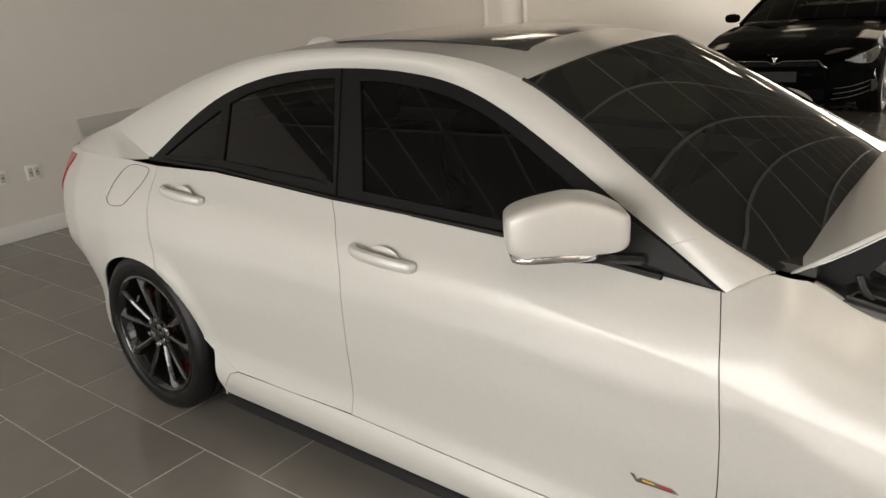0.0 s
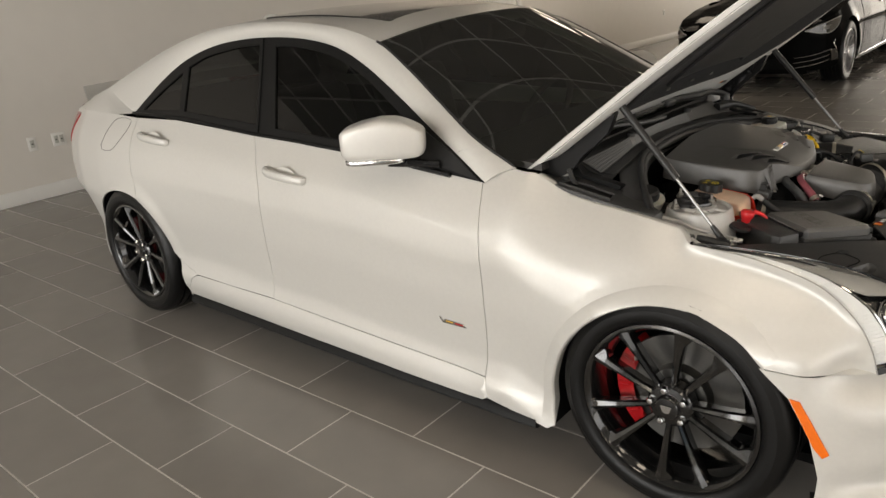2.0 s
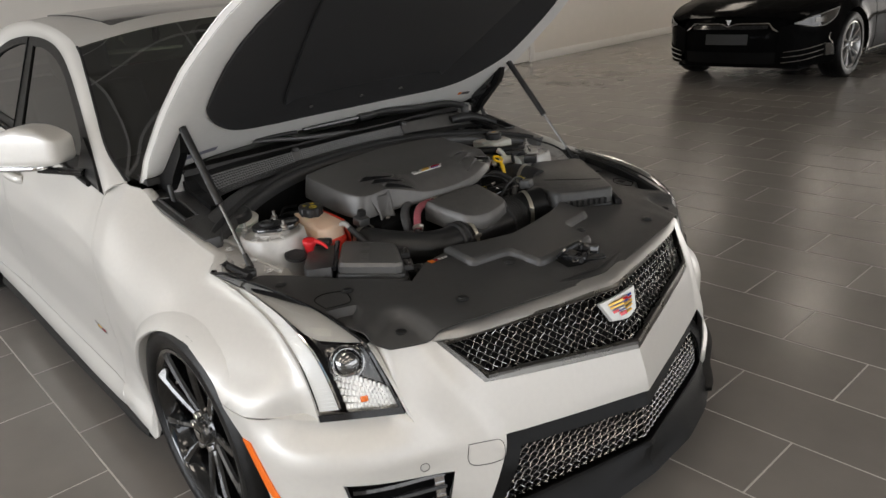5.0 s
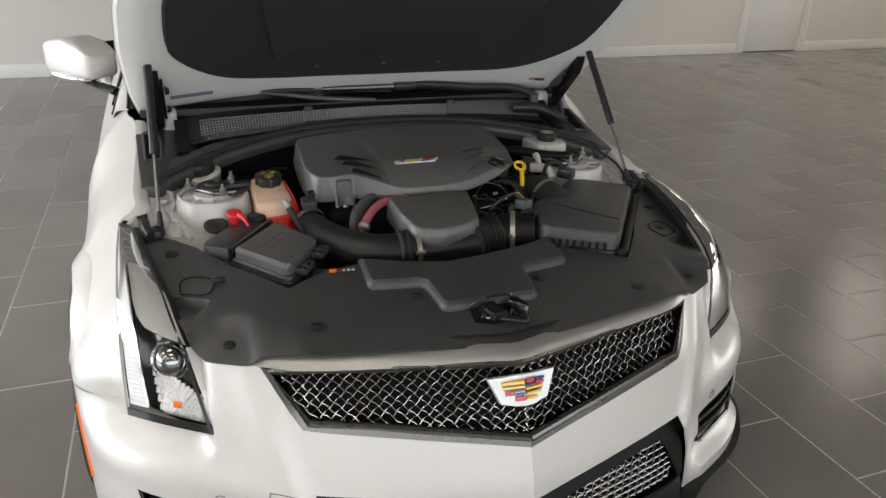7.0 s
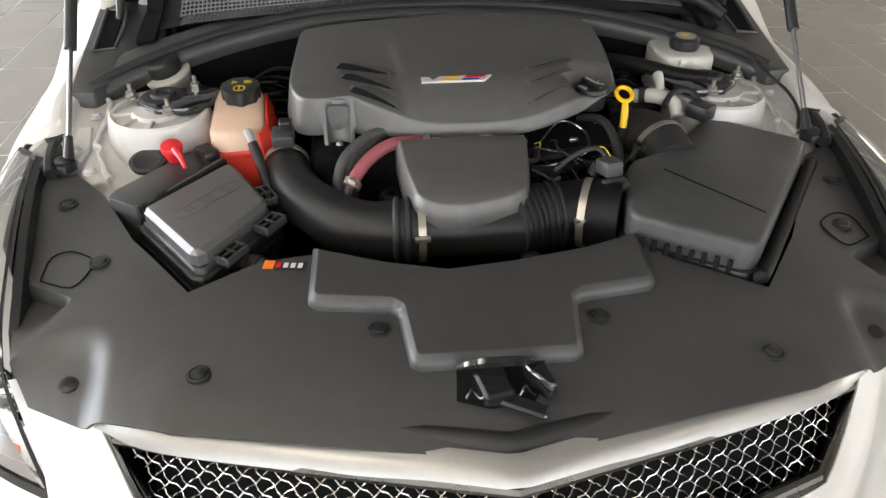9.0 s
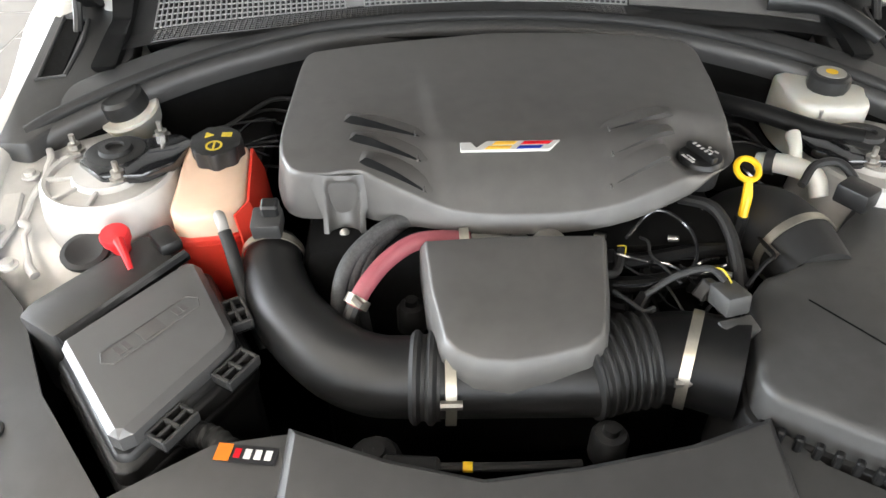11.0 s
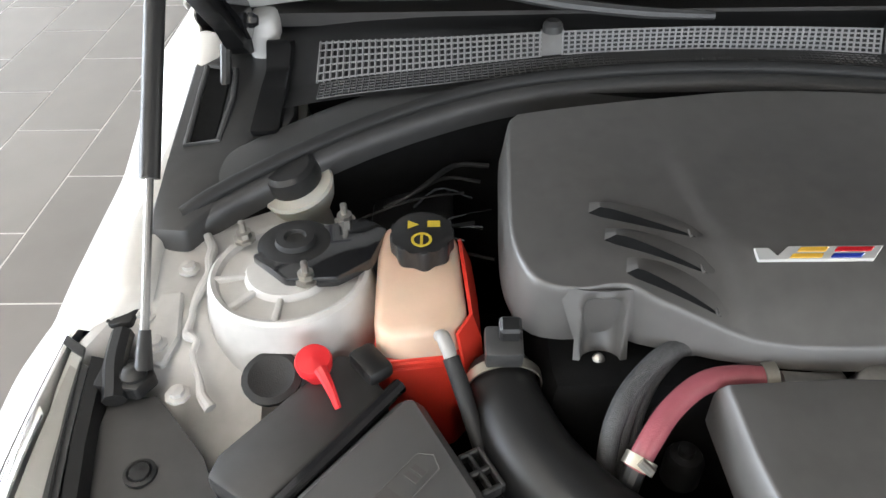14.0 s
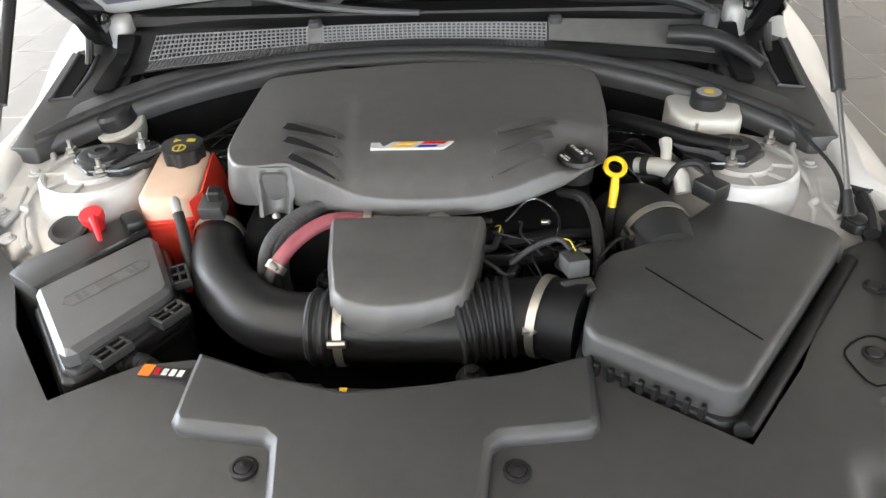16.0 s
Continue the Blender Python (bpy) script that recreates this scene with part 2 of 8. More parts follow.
def part(name, bm, material, parent, label="", sharp=35.0, thick=0.0):
    return finish(name, bm, material, parent, label, sharp, thick)


def add_box(bm, lo, hi, bevel=0.0, seg=2, m=None):
    lo, hi = Vector(lo), Vector(hi)
    r = bmesh.ops.create_cube(bm, size=1.0, matrix=Matrix.Translation((lo + hi) / 2) @ Matrix.Diagonal((*(hi - lo), 1)))
    vs = r["verts"]
    if bevel:
        es = list({e for v in vs for e in v.link_edges})
        out = bmesh.ops.bevel(bm, geom=es, offset=bevel, segments=seg, affect="EDGES", profile=0.5)
        vs = list({v for v in out["verts"]} | {v for v in vs if v.is_valid})
    if m is not None:
        bmesh.ops.transform(bm, matrix=m, verts=[v for v in vs if v.is_valid])
    return bm


def box(lo, hi, bevel=0.0, seg=2, m=None):
    return add_box(bmesh.new(), lo, hi, bevel, seg, m)


def smooth_curve(pts, n=8, closed=False):
    """A Catmull-Rom curve through the points."""
    P = [Vector(p) for p in pts]
    out, k = [], len(P)
    for i in range(k if closed else k - 1):
        p0 = P[i - 1] if (i or closed) else P[0] * 2 - P[1]
        p1, p2 = P[i], P[(i + 1) % k]
        p3 = P[(i + 2) % k] if (closed or i + 2 < k) else P[-1] * 2 - P[-2]
        for j in range(n):
            t = j / n
            out.append(0.5 * (2 * p1 + (p2 - p0) * t + (2 * p0 - 5 * p1 + 4 * p2 - p3) * t * t + (3 * p1 - p0 - 3 * p2 + p3) * t ** 3))
    if not closed:
        out.append(P[-1].copy())
    return out


def add_tube(bm, pts, r, n=10, smooth=6, cap=True):
    """A tube along a curve; r is a radius or a list of radii along it."""
    C = smooth_curve(pts, smooth) if smooth else [Vector(p) for p in pts]
    k, ring = len(C), []
    up = Vector((0.31, 0.27, 0.91))
    for i, c in enumerate(C):
        d = (C[min(i + 1, k - 1)] - C[max(i - 1, 0)]).normalized()
        a = up - d * up.dot(d)
        a = a.normalized() if a.length > 1e-4 else d.orthogonal().normalized()
        up = a
        b = d.cross(a)
        f = i / (k - 1)
        rr = r if not isinstance(r, (list, tuple)) else float(np.interp(f, np.linspace(0, 1, len(r)), r))
        ring.append([bm.verts.new(c + (a * math.cos(t) + b * math.sin(t)) * rr) for t in (2 * math.pi * j / n for j in range(n))])
    for i in range(k - 1):
        for j in range(n):
            bm.faces.new((ring[i][j], ring[i][(j + 1) % n], ring[i + 1][(j + 1) % n], ring[i + 1][j]))
    if cap:
        bm.faces.new(ring[0][::-1])
        bm.faces.new(ring[-1])
    return bm


def tube(pts, r, n=10, smooth=6, cap=True):
    return add_tube(bmesh.new(), pts, r, n, smooth, cap)


def add_lathe(bm, profile, m=None, n=32, loop=False):
    """Turns a profile of (radius, height) about z; m places it."""
    m = m or Matrix()
    rings = []
    for r, z in profile:
        rings.append([bm.verts.new(m @ Vector((max(r, 1e-4) * math.cos(t), max(r, 1e-4) * math.sin(t), z))) for t in (2 * math.pi * j / n for j in range(n))])
    for a, b in zip(rings, rings[1:]):
        for j in range(n):
            bm.faces.new((a[j], a[(j + 1) % n], b[(j + 1) % n], b[j]))
    if loop:
        for j in range(n):
            bm.faces.new((rings[-1][j], rings[-1][(j + 1) % n], rings[0][(j + 1) % n], rings[0][j]))
    else:
        if profile[0][0] >= 1e-3:
            bm.faces.new(rings[0][::-1])
        if profile[-1][0] >= 1e-3:
            bm.faces.new(rings[-1])
    return bm


def lathe(profile, m=None, n=32, loop=False):
    return add_lathe(bmesh.new(), profile, m, n, loop)


def add_prism(bm, poly, z0, z1, bevel=0.0, seg=2, m=None, shape=None, sides=True):
    """A polygon drawn up from z0 to z1, with rounded top (and side) edges; shape moves each corner."""
    P = [Vector((p[0], p[1], 0)) for p in poly]
    area = sum(a.x * b.y - b.x * a.y for a, b in zip(P, P[1:] + P[:1]))
    if area < 0:
        P.reverse()
    lo = [bm.verts.new((p.x, p.y, z0)) for p in P]
    hi = [bm.verts.new((p.x, p.y, z1)) for p in P]
    k = len(P)
    fs = [bm.faces.new(lo[::-1]), bm.faces.new(hi)]
    fs += [bm.faces.new((lo[i], lo[(i + 1) % k], hi[(i + 1) % k], hi[i])) for i in range(k)]
    vs = set(lo + hi)
    if bevel:
        es = [e for e in fs[1].edges]
        if sides:
            es += [e for v in hi for e in v.link_edges if e.other_vert(v) in set(lo)]
        out = bmesh.ops.bevel(bm, geom=list(set(es)), offset=bevel, segments=seg, affect="EDGES", profile=0.5, clamp_overlap=True)
        vs = {v for v in vs if v.is_valid} | set(out["verts"])
    for v in vs:
        if shape:
            v.co = Vector(shape(v.co))
        if m is not None:
            v.co = m @ v.co
    return bm


def prism(poly, z0, z1, bevel=0.0, seg=2, m=None, shape=None, sides=True):
    return add_prism(bmesh.new(), poly, z0, z1, bevel, seg, m, shape, sides)


def resample(poly, step, closed=True):
    out, k = [], len(poly)
    for i in range(k if closed else k - 1):
        a, b = Vector(poly[i]), Vector(poly[(i + 1) % k])
        n = max(1, int(round((b - a).length / step)))
        out += [a + (b - a) * (j / n) for j in range(n)]
    if not closed:
        out.append(Vector(poly[-1]))
    return out


def inside(poly, x, y):
    hit, j = False, len(poly) - 1
    for i in range(len(poly)):
        (xi, yi), (xj, yj) = poly[i], poly[j]
        if (yi > y) != (yj > y) and x < (xj - xi) * (y - yi) / (yj - yi) + xi:
            hit = not hit
        j = i
    return hit


def panel(outer, to3d, step=0.03, holes=(), flip=False, lines=()):
    """A sheet over an outline (with holes) in a surface's own two coordinates, bent onto the surface."""
    rings = [resample([Vector(p[:2]) for p in outer], step)] + [resample([Vector(p[:2]) for p in h], step) for h in holes]
    verts, edges = [], []
    for r in rings:
        o = len(verts)
        verts += [Vector((p.x, p.y)) for p in r]
        edges += [(o + i, o + (i + 1) % len(r)) for i in range(len(r))]
    flat = [[(p.x, p.y) for p in r] for r in rings]
    B = np.array([(v.x, v.y) for v in verts])
    xs, ys = B[: len(rings[0]), 0], B[: len(rings[0]), 1]
    for line in lines:
        on = [p for p in resample([Vector(q) for q in line], step * 0.6, False) if inside(flat[0], p.x, p.y) and ((B - (p.x, p.y)) ** 2).sum(1).min() > (0.35 * step) ** 2]
        o = len(verts)
        verts += on
        edges += [(o + i, o + i + 1) for i in range(len(on) - 1)]
    B = np.array([(v.x, v.y) for v in verts])
    row = 0
    for y in np.arange(ys.min() + step * 0.5, ys.max(), step * 0.87):
        row += 1
        for x in np.arange(xs.min() + step * (0.5 if row % 2 else 1.0), xs.max(), step):
            if inside(flat[0], x, y) and not any(inside(h, x, y) for h in flat[1:]):
                if ((B - (x, y)) ** 2).sum(1).min() > (0.5 * step) ** 2:
                    verts.append(Vector((x, y)))
    from_cdt = delaunay_2d_cdt(verts, edges, [], 0, 1e-6)
    V, F = from_cdt[0], from_cdt[2]
    bm = bmesh.new()
    bv = [bm.verts.new(to3d(v.x, v.y)) for v in V]
    for f in F:
        cx, cy = sum(V[i].x for i in f) / len(f), sum(V[i].y for i in f) / len(f)
        if inside(flat[0], cx, cy) and not any(inside(h, cx, cy) for h in flat[1:]):
            bm.faces.new([bv[i] for i in (f[::-1] if flip else f)])
    bmesh.ops.delete(bm, geom=[v for v in bm.verts if not v.link_faces], context="VERTS")
    return bm


def sheet(rows, closed=False, flip=False):
    """A sheet through rows of points, all of one length."""
    bm = bmesh.new()
    g = [[bm.verts.new(p) for p in r] for r in rows]
    for a, b in zip(g, g[1:]):
        k = len(a)
        for i in range(k if closed else k - 1):
            q = (a[i], a[(i + 1) % k], b[(i + 1) % k], b[i])
            bm.faces.new(q[::-1] if flip else q)
    return bm


def curve_at(pts, u):
    """A point at the share u of a polyline's length."""
    P = np.array([tuple(p) for p in pts], float)
    d = np.r_[0, np.cumsum(np.linalg.norm(np.diff(P, axis=0), axis=1))]
    return Vector([float(np.interp(u * d[-1], d, P[:, k])) for k in range(P.shape[1])])


def ruled(a, b, nu=40, nw=8, bulge=None, flip=False):
    """A sheet between two curves; bulge(u, w) gives an offset."""
    rows = []
    for i in range(nu + 1):
        u = i / nu
        p, q = curve_at(a, u), curve_at(b, u)
        rows.append([p.lerp(q, j / nw) + (Vector(bulge(u, j / nw)) if bulge else Vector()) for j in range(nw + 1)])
    return sheet(rows, flip=flip)


def thing(name, label, category, group="", at=(0, 0, 0)):
    e = new(name)
    e.location = at
    e.empty_display_size = 0.1
    return tagged(e, label, category, group)


def structure(name, bm, material, label="", parent=None, sharp=35.0):
    ob = finish(name, bm, material, parent, "", sharp)
    if parent is None:
        tagged(ob, label, "", "", "structure")
    return ob


# ---- the room ----
X0, X1, Y0, Y1, H = -6.15, 8.0, -8.5, 23.0, 3.35
TH = 0.2
floor = structure("floor", box((X0 - TH, Y0 - TH, -0.15), (X1 + TH, Y1 + TH, -0.0008)), GROUT, "dark grey porcelain tile floor with light grout joints")
DOOR = (6.55, 7.48, 2.06)
bm = bmesh.new()
add_box(bm, (X0 - TH, Y0 - TH, 0), (X0, DOOR[0], H))
add_box(bm, (X0 - TH, DOOR[1], 0), (X0, Y1 + TH, H))
add_box(bm, (X0 - TH, DOOR[0], DOOR[2]), (X0, DOOR[1], H))
structure("wall_west", bm, WALLPAINT, "greige painted plaster wall, lightly scuffed")


def storefront(name, y, x_from, x_to, z0, z1, inward):
    """A wall with a wide glazed opening: piers, sill, head, mullions and panes."""
    ya, yb = (y - TH, y) if inward > 0 else (y, y + TH)
    bm = bmesh.new()
    add_box(bm, (X0, ya, 0), (x_from, yb, H))
    add_box(bm, (x_to, ya, 0), (X1, yb, H))
    add_box(bm, (x_from, ya, z1), (x_to, yb, H))
    add_box(bm, (x_from, ya, 0), (x_to, yb, z0))
    wall = structure("wall_" + name, bm, WALLPAINT, "greige wall with a wide glazed shopfront")
    win = thing("window_" + name, "aluminium-framed shopfront glazing", "window")
    win["kind"] = "structure"
    n = int((x_to - x_from) / 1.6)
    for i in range(n + 1):
        x = x_from + (x_to - x_from) * i / n
        part("mullion", box((max(x - 0.03, x_from + 0.002), ya + 0.05, z0 + 0.002), (min(x + 0.03, x_to - 0.002), yb - 0.05, z1 - 0.002), 0.004), SATIN, win)
    return win


storefront("south", Y0, -5.7, 7.0, 0.45, 3.0, 1)
storefront("north", Y1, -5.0, 7.0, 0.1, 3.0, -1)
bm = bmesh.new()
add_box(bm, (X1, Y0 - TH, 0), (X1 + TH, -7.0, H))
add_box(bm, (X1, 9.0, 0), (X1 + TH, Y1 + TH, H))
add_box(bm, (X1, -7.0, 3.0), (X1 + TH, 9.0, H))
add_box(bm, (X1, -7.0, 0), (X1 + TH, 9.0, 0.3))
structure("wall_east", bm, WALLPAINT, "greige wall with a wide glazed shopfront")
east = thing("window_east", "aluminium-framed shopfront glazing", "window")
east["kind"] = "structure"
for i in range(11):
    y = -7.0 + 1.6 * i
    part("mullion", box((X1 + 0.05, max(y - 0.03, -6.998), 0.302), (X1 + 0.15, min(y + 0.03, 8.998), 2.998), 0.004), SATIN, east)
area_lamp("east_window_daylight", (X1 + 0.25, 1.0, 1.65), (X1 - 5, 1.0, 1.65), 16.0, 2.7, 520, (0.97, 0.985, 1.0))
area_lamp("south_window_daylight", (-1.5, Y0 - 0.25, 1.75), (-1.5, Y0 + 5, 1.75), 8.4, 2.4, 800, (0.92, 0.96, 1.0))
area_lamp("north_window_daylight", (1.0, Y1 + 0.25, 1.6), (1.5, Y1 - 5, 1.6), 12.0, 2.7, 820, (1.0, 0.95, 0.88))

# ceiling: tiles and grid in one suspended sheet, with added unseen fill panels
bm = bmesh.new()
add_box(bm, (X0 - TH, Y0 - TH, H), (X1 + TH, Y1 + TH, H + 0.1))
structure("ceiling", bm, CEILTILE, "suspended grey mineral-fibre tile ceiling")
bm = bmesh.new()
for i in range(int((X1 - X0) / 0.61) + 1):
    add_box(bm, (X0 + 0.3 + 0.61 * i - 0.012, Y0, H - 0.008), (X0 + 0.3 + 0.61 * i + 0.012, Y1, H - 0.0005))
for i in range(int((Y1 - Y0) / 1.22) + 1):
    add_box(bm, (X0, Y0 + 0.4 + 1.22 * i - 0.012, H - 0.009), (X1, Y0 + 0.4 + 1.22 * i + 0.012, H - 0.001))
structure("ceiling_grid", bm, TBAR, "white ceiling grid bars")

# invented fill-light panels, set clear of what the windshield mirrors
lamp = thing("ceiling_light", "square glowing ceiling panel, unseen and added as fill light", "ceiling light", "recessed ceiling lights")
bm = bmesh.new()
for a, b in (((-0.3, -0.6), (0.3, -0.57)), ((-0.3, 0.57), (0.3, 0.6)), ((-0.3, -0.57), (-0.27, 0.57)), ((0.27, -0.57), (0.3, 0.57))):
    add_box(bm, (*a, -0.022), (*b, 0.0), 0.003)
part("frame", bm, TBAR, lamp)
part("diffuser", box((-0.27, -0.57, -0.012), (0.27, 0.57, -0.004)), FILLGLOW, lamp)
lamp.location = (X0 + 0.3 + 0.61 * 18.5, Y0 + 0.4 + 1.22 * 6.5, H - 0.010)
for i, j in [(10, 1), (14, 1), (18, 1), (10, 3), (13, 3), (16, 3), (10, 5), (13, 5), (16, 5), (1, 11), (1, 13), (1, 15), (3, 12), (3, 17), (3, 19), (6, 13), (15, 9), (19, 9), (15, 13), (19, 13), (6, 16), (12, 16), (18, 20), (8, 21)]:
    copy_thing(lamp, pose(X0 + 0.3 + 0.61 * (i + 0.5), Y0 + 0.4 + 1.22 * (j + 0.5), H - 0.010))

# door in the west wall, with casing and skirting
for lo, hi in (((X0, Y0, 0), (X0 + 0.016, DOOR[0] - 0.102, 0.125)), ((X0, DOOR[1] + 0.102, 0), (X0 + 0.016, Y1, 0.125))):
    structure("baseboard", box((lo[0] + 0.001, lo[1], lo[2]), hi, 0.004), WHITEWOOD, "white painted skirting board")
casing = thing("door_casing", "white painted door casing", "trim")
casing["kind"] = "structure"
part("jamb_trim", box((X0 + 0.001, DOOR[0] - 0.10, 0), (X0 + 0.022, DOOR[0], DOOR[2] + 0.1), 0.005), WHITEWOOD, casing)
part("jamb_trim", box((X0 + 0.001, DOOR[1], 0), (X0 + 0.022, DOOR[1] + 0.10, DOOR[2] + 0.1), 0.005), WHITEWOOD, casing)
part("head_trim", box((X0 + 0.001, DOOR[0] + 0.001, DOOR[2]), (X0 + 0.022, DOOR[1] - 0.001, DOOR[2] + 0.1), 0.005), WHITEWOOD, casing)
door = thing("door_1", "closed white flush door with a dark lever handle", "door")
door["kind"] = "structure"
part("leaf", box((X0 - 0.055, DOOR[0] + 0.004, 0.012), (X0 - 0.012, DOOR[1] - 0.004, DOOR[2] - 0.004), 0.003), WHITEWOOD, door)
bm = tube([(X0 - 0.012, DOOR[0] + 0.08, 1.0), (X0 + 0.04, DOOR[0] + 0.08, 1.0)], 0.012, 10, 0)
add_tube(bm, [(X0 + 0.038, DOOR[0] + 0.07, 1.0), (X0 + 0.042, DOOR[0] + 0.2, 1.0)], 0.009, 10, 0)
add_lathe(bm, [(0.026, 0), (0.026, 0.008), (0.02, 0.011)], pose(X0 - 0.012, DOOR[0] + 0.08, 1.0, 0, 90, 0), 20)
part("door_handle", bm, BLACKPLASTIC, door, "dark metal lever handle")
part("kick_shadow_gap", box((X0 - 0.05, DOOR[0] + 0.004, 0.0), (X0 - 0.02, DOOR[1] - 0.004, 0.010)), DARKVOID, door)


def wall_plate(y, z, w, h, sockets):
    t = thing("wall_outlet", "white plastic wall plate on the greige wall", "outlet", "wall plates", (X0, y, z))
    part("plate", box((0.0005, -w / 2, -h / 2), (0.007, w / 2, h / 2), 0.002), WHITEWOOD, t)
    for dy in sockets:
        part("socket", box((0.006, dy - 0.017, -0.033), (0.009, dy + 0.017, 0.033), 0.0015), WHITEPL, t)
        part("slot", box((0.0092, dy - 0.008, -0.004), (0.0096, dy + 0.008, 0.004)), BLACKPLASTIC, t)
    return t


wall_plate(-0.03, 0.49, 0.075, 0.118, (0.0,))
wall_plate(0.20, 0.49, 0.118, 0.118, (-0.024, 0.024))
wall_plate(12.9, 0.58, 0.075, 0.118, (0.0,))

# ---- the white sedan ----
car = thing("white_sedan", "pearl white sports sedan with black wheels, hood propped open", "car")


def table(xs, ys, soft):
    """A rounded-off table of values."""
    g = np.linspace(min(xs) - 0.2, max(xs) + 0.2, 1200)
    v = np.interp(g, xs, ys)
    k = max(3, int(soft / (g[1] - g[0])) | 1)
    w = np.hanning(k + 2)[1:-1]
    v = np.convolve(np.pad(v, k // 2, "edge"), w / w.sum(), "valid")
    return lambda x: float(np.interp(x, g, v))


belt = table([-3.85, -3.6, -3.3, -2.8, -1.787, -1.16, -0.68, -0.5, -0.42, -0.36, -0.28, -0.1, 0.04, 0.3, 0.5], [0.96, 0.975, 0.995, 0.995, 0.945, 0.915, 0.885, 0.910, 0.868, 0.838, 0.822, 0.798, 0.765, 0.70, 0.66], 0.09)
HEM_X = np.linspace(-0.47, -0.02, 16)
flank = table([-0.06, 0, 0.04, 0.09, 0.15, 0.25, 0.4, 0.5, 0.6, 0.66, 0.70, 0.75, 0.80],
              [0.742, 0.768, 0.792, 0.824, 0.849, 0.868, 0.868, 0.860, 0.856, 0.869, 0.884, 0.884, 0.864], 0.045)
end_taper = table([-4.2, -3.78, -3.7, -3.55, -3.3, -3.0, 0.20, 0.30, 0.36, 0.42, 0.48, 0.55], [0.42, 0.27, 0.19, 0.09, 0.025, 0, 0, -0.008, 0.002, 0.028, 0.080, 0.16], 0.05)


HL_EDGE = [(0.025, 0.754), (0.07, 0.752), (0.11, 0.749), (0.15, 0.745), (0.189, 0.740), (0.24, 0.729), (0.293, 0.715), (0.325, 0.703), (0.351, 0.689), (0.375, 0.672), (0.395, 0.653), (0.412, 0.636), (0.426, 0.619), (0.436, 0.604), (0.445, 0.589), (0.454, 0.57), (0.461, 0.550), (0.468, 0.526), (0.473, 0.503)]
HL_NEAR = np.array([(a[0] + (b[0] - a[0]) * k / 8, a[1] + (b[1] - a[1]) * k / 8) for a, b in zip(HL_EDGE, HL_EDGE[1:]) for k in range(8)] + HL_EDGE[-1:])


def flare(x, z, cx, cz):
    r = math.hypot(x - cx, z - cz)
    # a long soft swell and a narrow chamfered band round the arch
    rise = math.exp(-((r - 0.335) / 0.05) ** 2) if r < 0.335 else 0.56 * math.exp(-((r - 0.335) / 0.30) ** 2) + 0.44 * max(0.0, 1 - (r - 0.335) / 0.062)
    return 0.034 * rise * min(1.0, max(0.0, (z - 0.15) / 0.38))


def crease_z(x):
    return float(np.interp(x, [-1.8, -1.1, -0.9, -0.6, -0.4, -0.1], [0.83, 0.79, 0.755, 0.705, 0.665, 0.60]))


def skirt_z(x):
    return 0.2335 - 0.09 * (x + 0.60)


def half(x, z):
    """Half the body's width at a place on its flank."""
    v = belt(x) - z
    y = flank(v) - end_taper(x)
    swell = flare(x, z, 0.01, 0.29) + 1.05 * flare(x, z, -2.766, 0.31)
    # shoulder crease, strongest over the front door and dying out to both ends
    amp = 0.0062 * min(1.0, max(0.0, (x + 1.75) / 0.7)) * min(1.0, max(0.0, (-0.12 - x) / 0.3))
    d = crease_z(x) - z
    y += amp * max(0.0, 1 - (d / 0.15 if d > 0 else -d / 0.07))
    # the skirt's step runs on over the fender's foot
    if -0.62 < x < -0.30:
        y += 0.004 * min(1.0, max(0.0, (skirt_z(x) - z) / 0.012)) * min(1.0, (x + 0.62) / 0.03)
    # the rear corner draws in below the lamps
    y -= 0.34 * max(0.0, 0.60 - z) * min(1.0, max(0.0, (-3.12 - x) / 0.30)) ** 1.3
    top = min(1.0, max(0.0, (x + 0.64) / 0.19)) * math.exp(-max(v, 0) / 0.06)
    y -= 0.055 * top
    if x > -0.25 and z > 0.4:
        d = float(np.sqrt(((HL_NEAR - (x, z)) ** 2).sum(1).min()))
        y = min(y, 0.761 + 0.215 * (1 - math.exp(-d / 0.20)) + 0.3 * max(0.0, -0.05 - x))
        swell *= min(1.0, d / 0.12) * (1 - 0.8 * min(1.0, max(0.0, (x - 0.15) / 0.2)))
        y += (0.761 - y) * math.exp(-(d / 0.026) ** 2)
        y += swell
        if x > 0.2 and z < 0.60:
            t = min(1.0, (0.60 - z) / 0.09) * min(1.0, d / 0.06) * min(1.0, (x - 0.2) / 0.06)
            y += (seam_y(x) - y) * t * t * (3 - 2 * t)
    else:
        y += swell
    return y


def flank_r(x, z):
    return Vector((x, -half(x, z), z))


def glass_y(z):
    return 0.77 - 0.49 * (z - 0.9)


PLAN = smooth_curve([(0.845, 0), (0.822, 0.10), (0.795, 0.22), (0.745, 0.42), (0.705, 0.495), (0.662, 0.56), (0.60, 0.685), (0.54, 0.767), (0.47, 0.825), (0.41, 0.858), (0.34, 0.876), (0.25, 0.888), (0.10, 0.895)], 8)
PS = np.r_[0, np.cumsum([(b - a).length for a, b in zip(PLAN, PLAN[1:])])]
PX, PY = np.array([p[0] for p in PLAN]), np.array([p[1] for p in PLAN])
lean = table([0.05, 0.2, 0.3, 0.4, 0.5, 0.55, 0.6, 0.65, 0.72], [-0.005, 0.004, 0.0, -0.012, -0.045, -0.062, -0.088, -0.115, -0.17], 0.06)


def sy(y):
    return float(np.interp(y, PY, PS))


def sx(x):
    return float(np.interp(-x, -PX, PS))


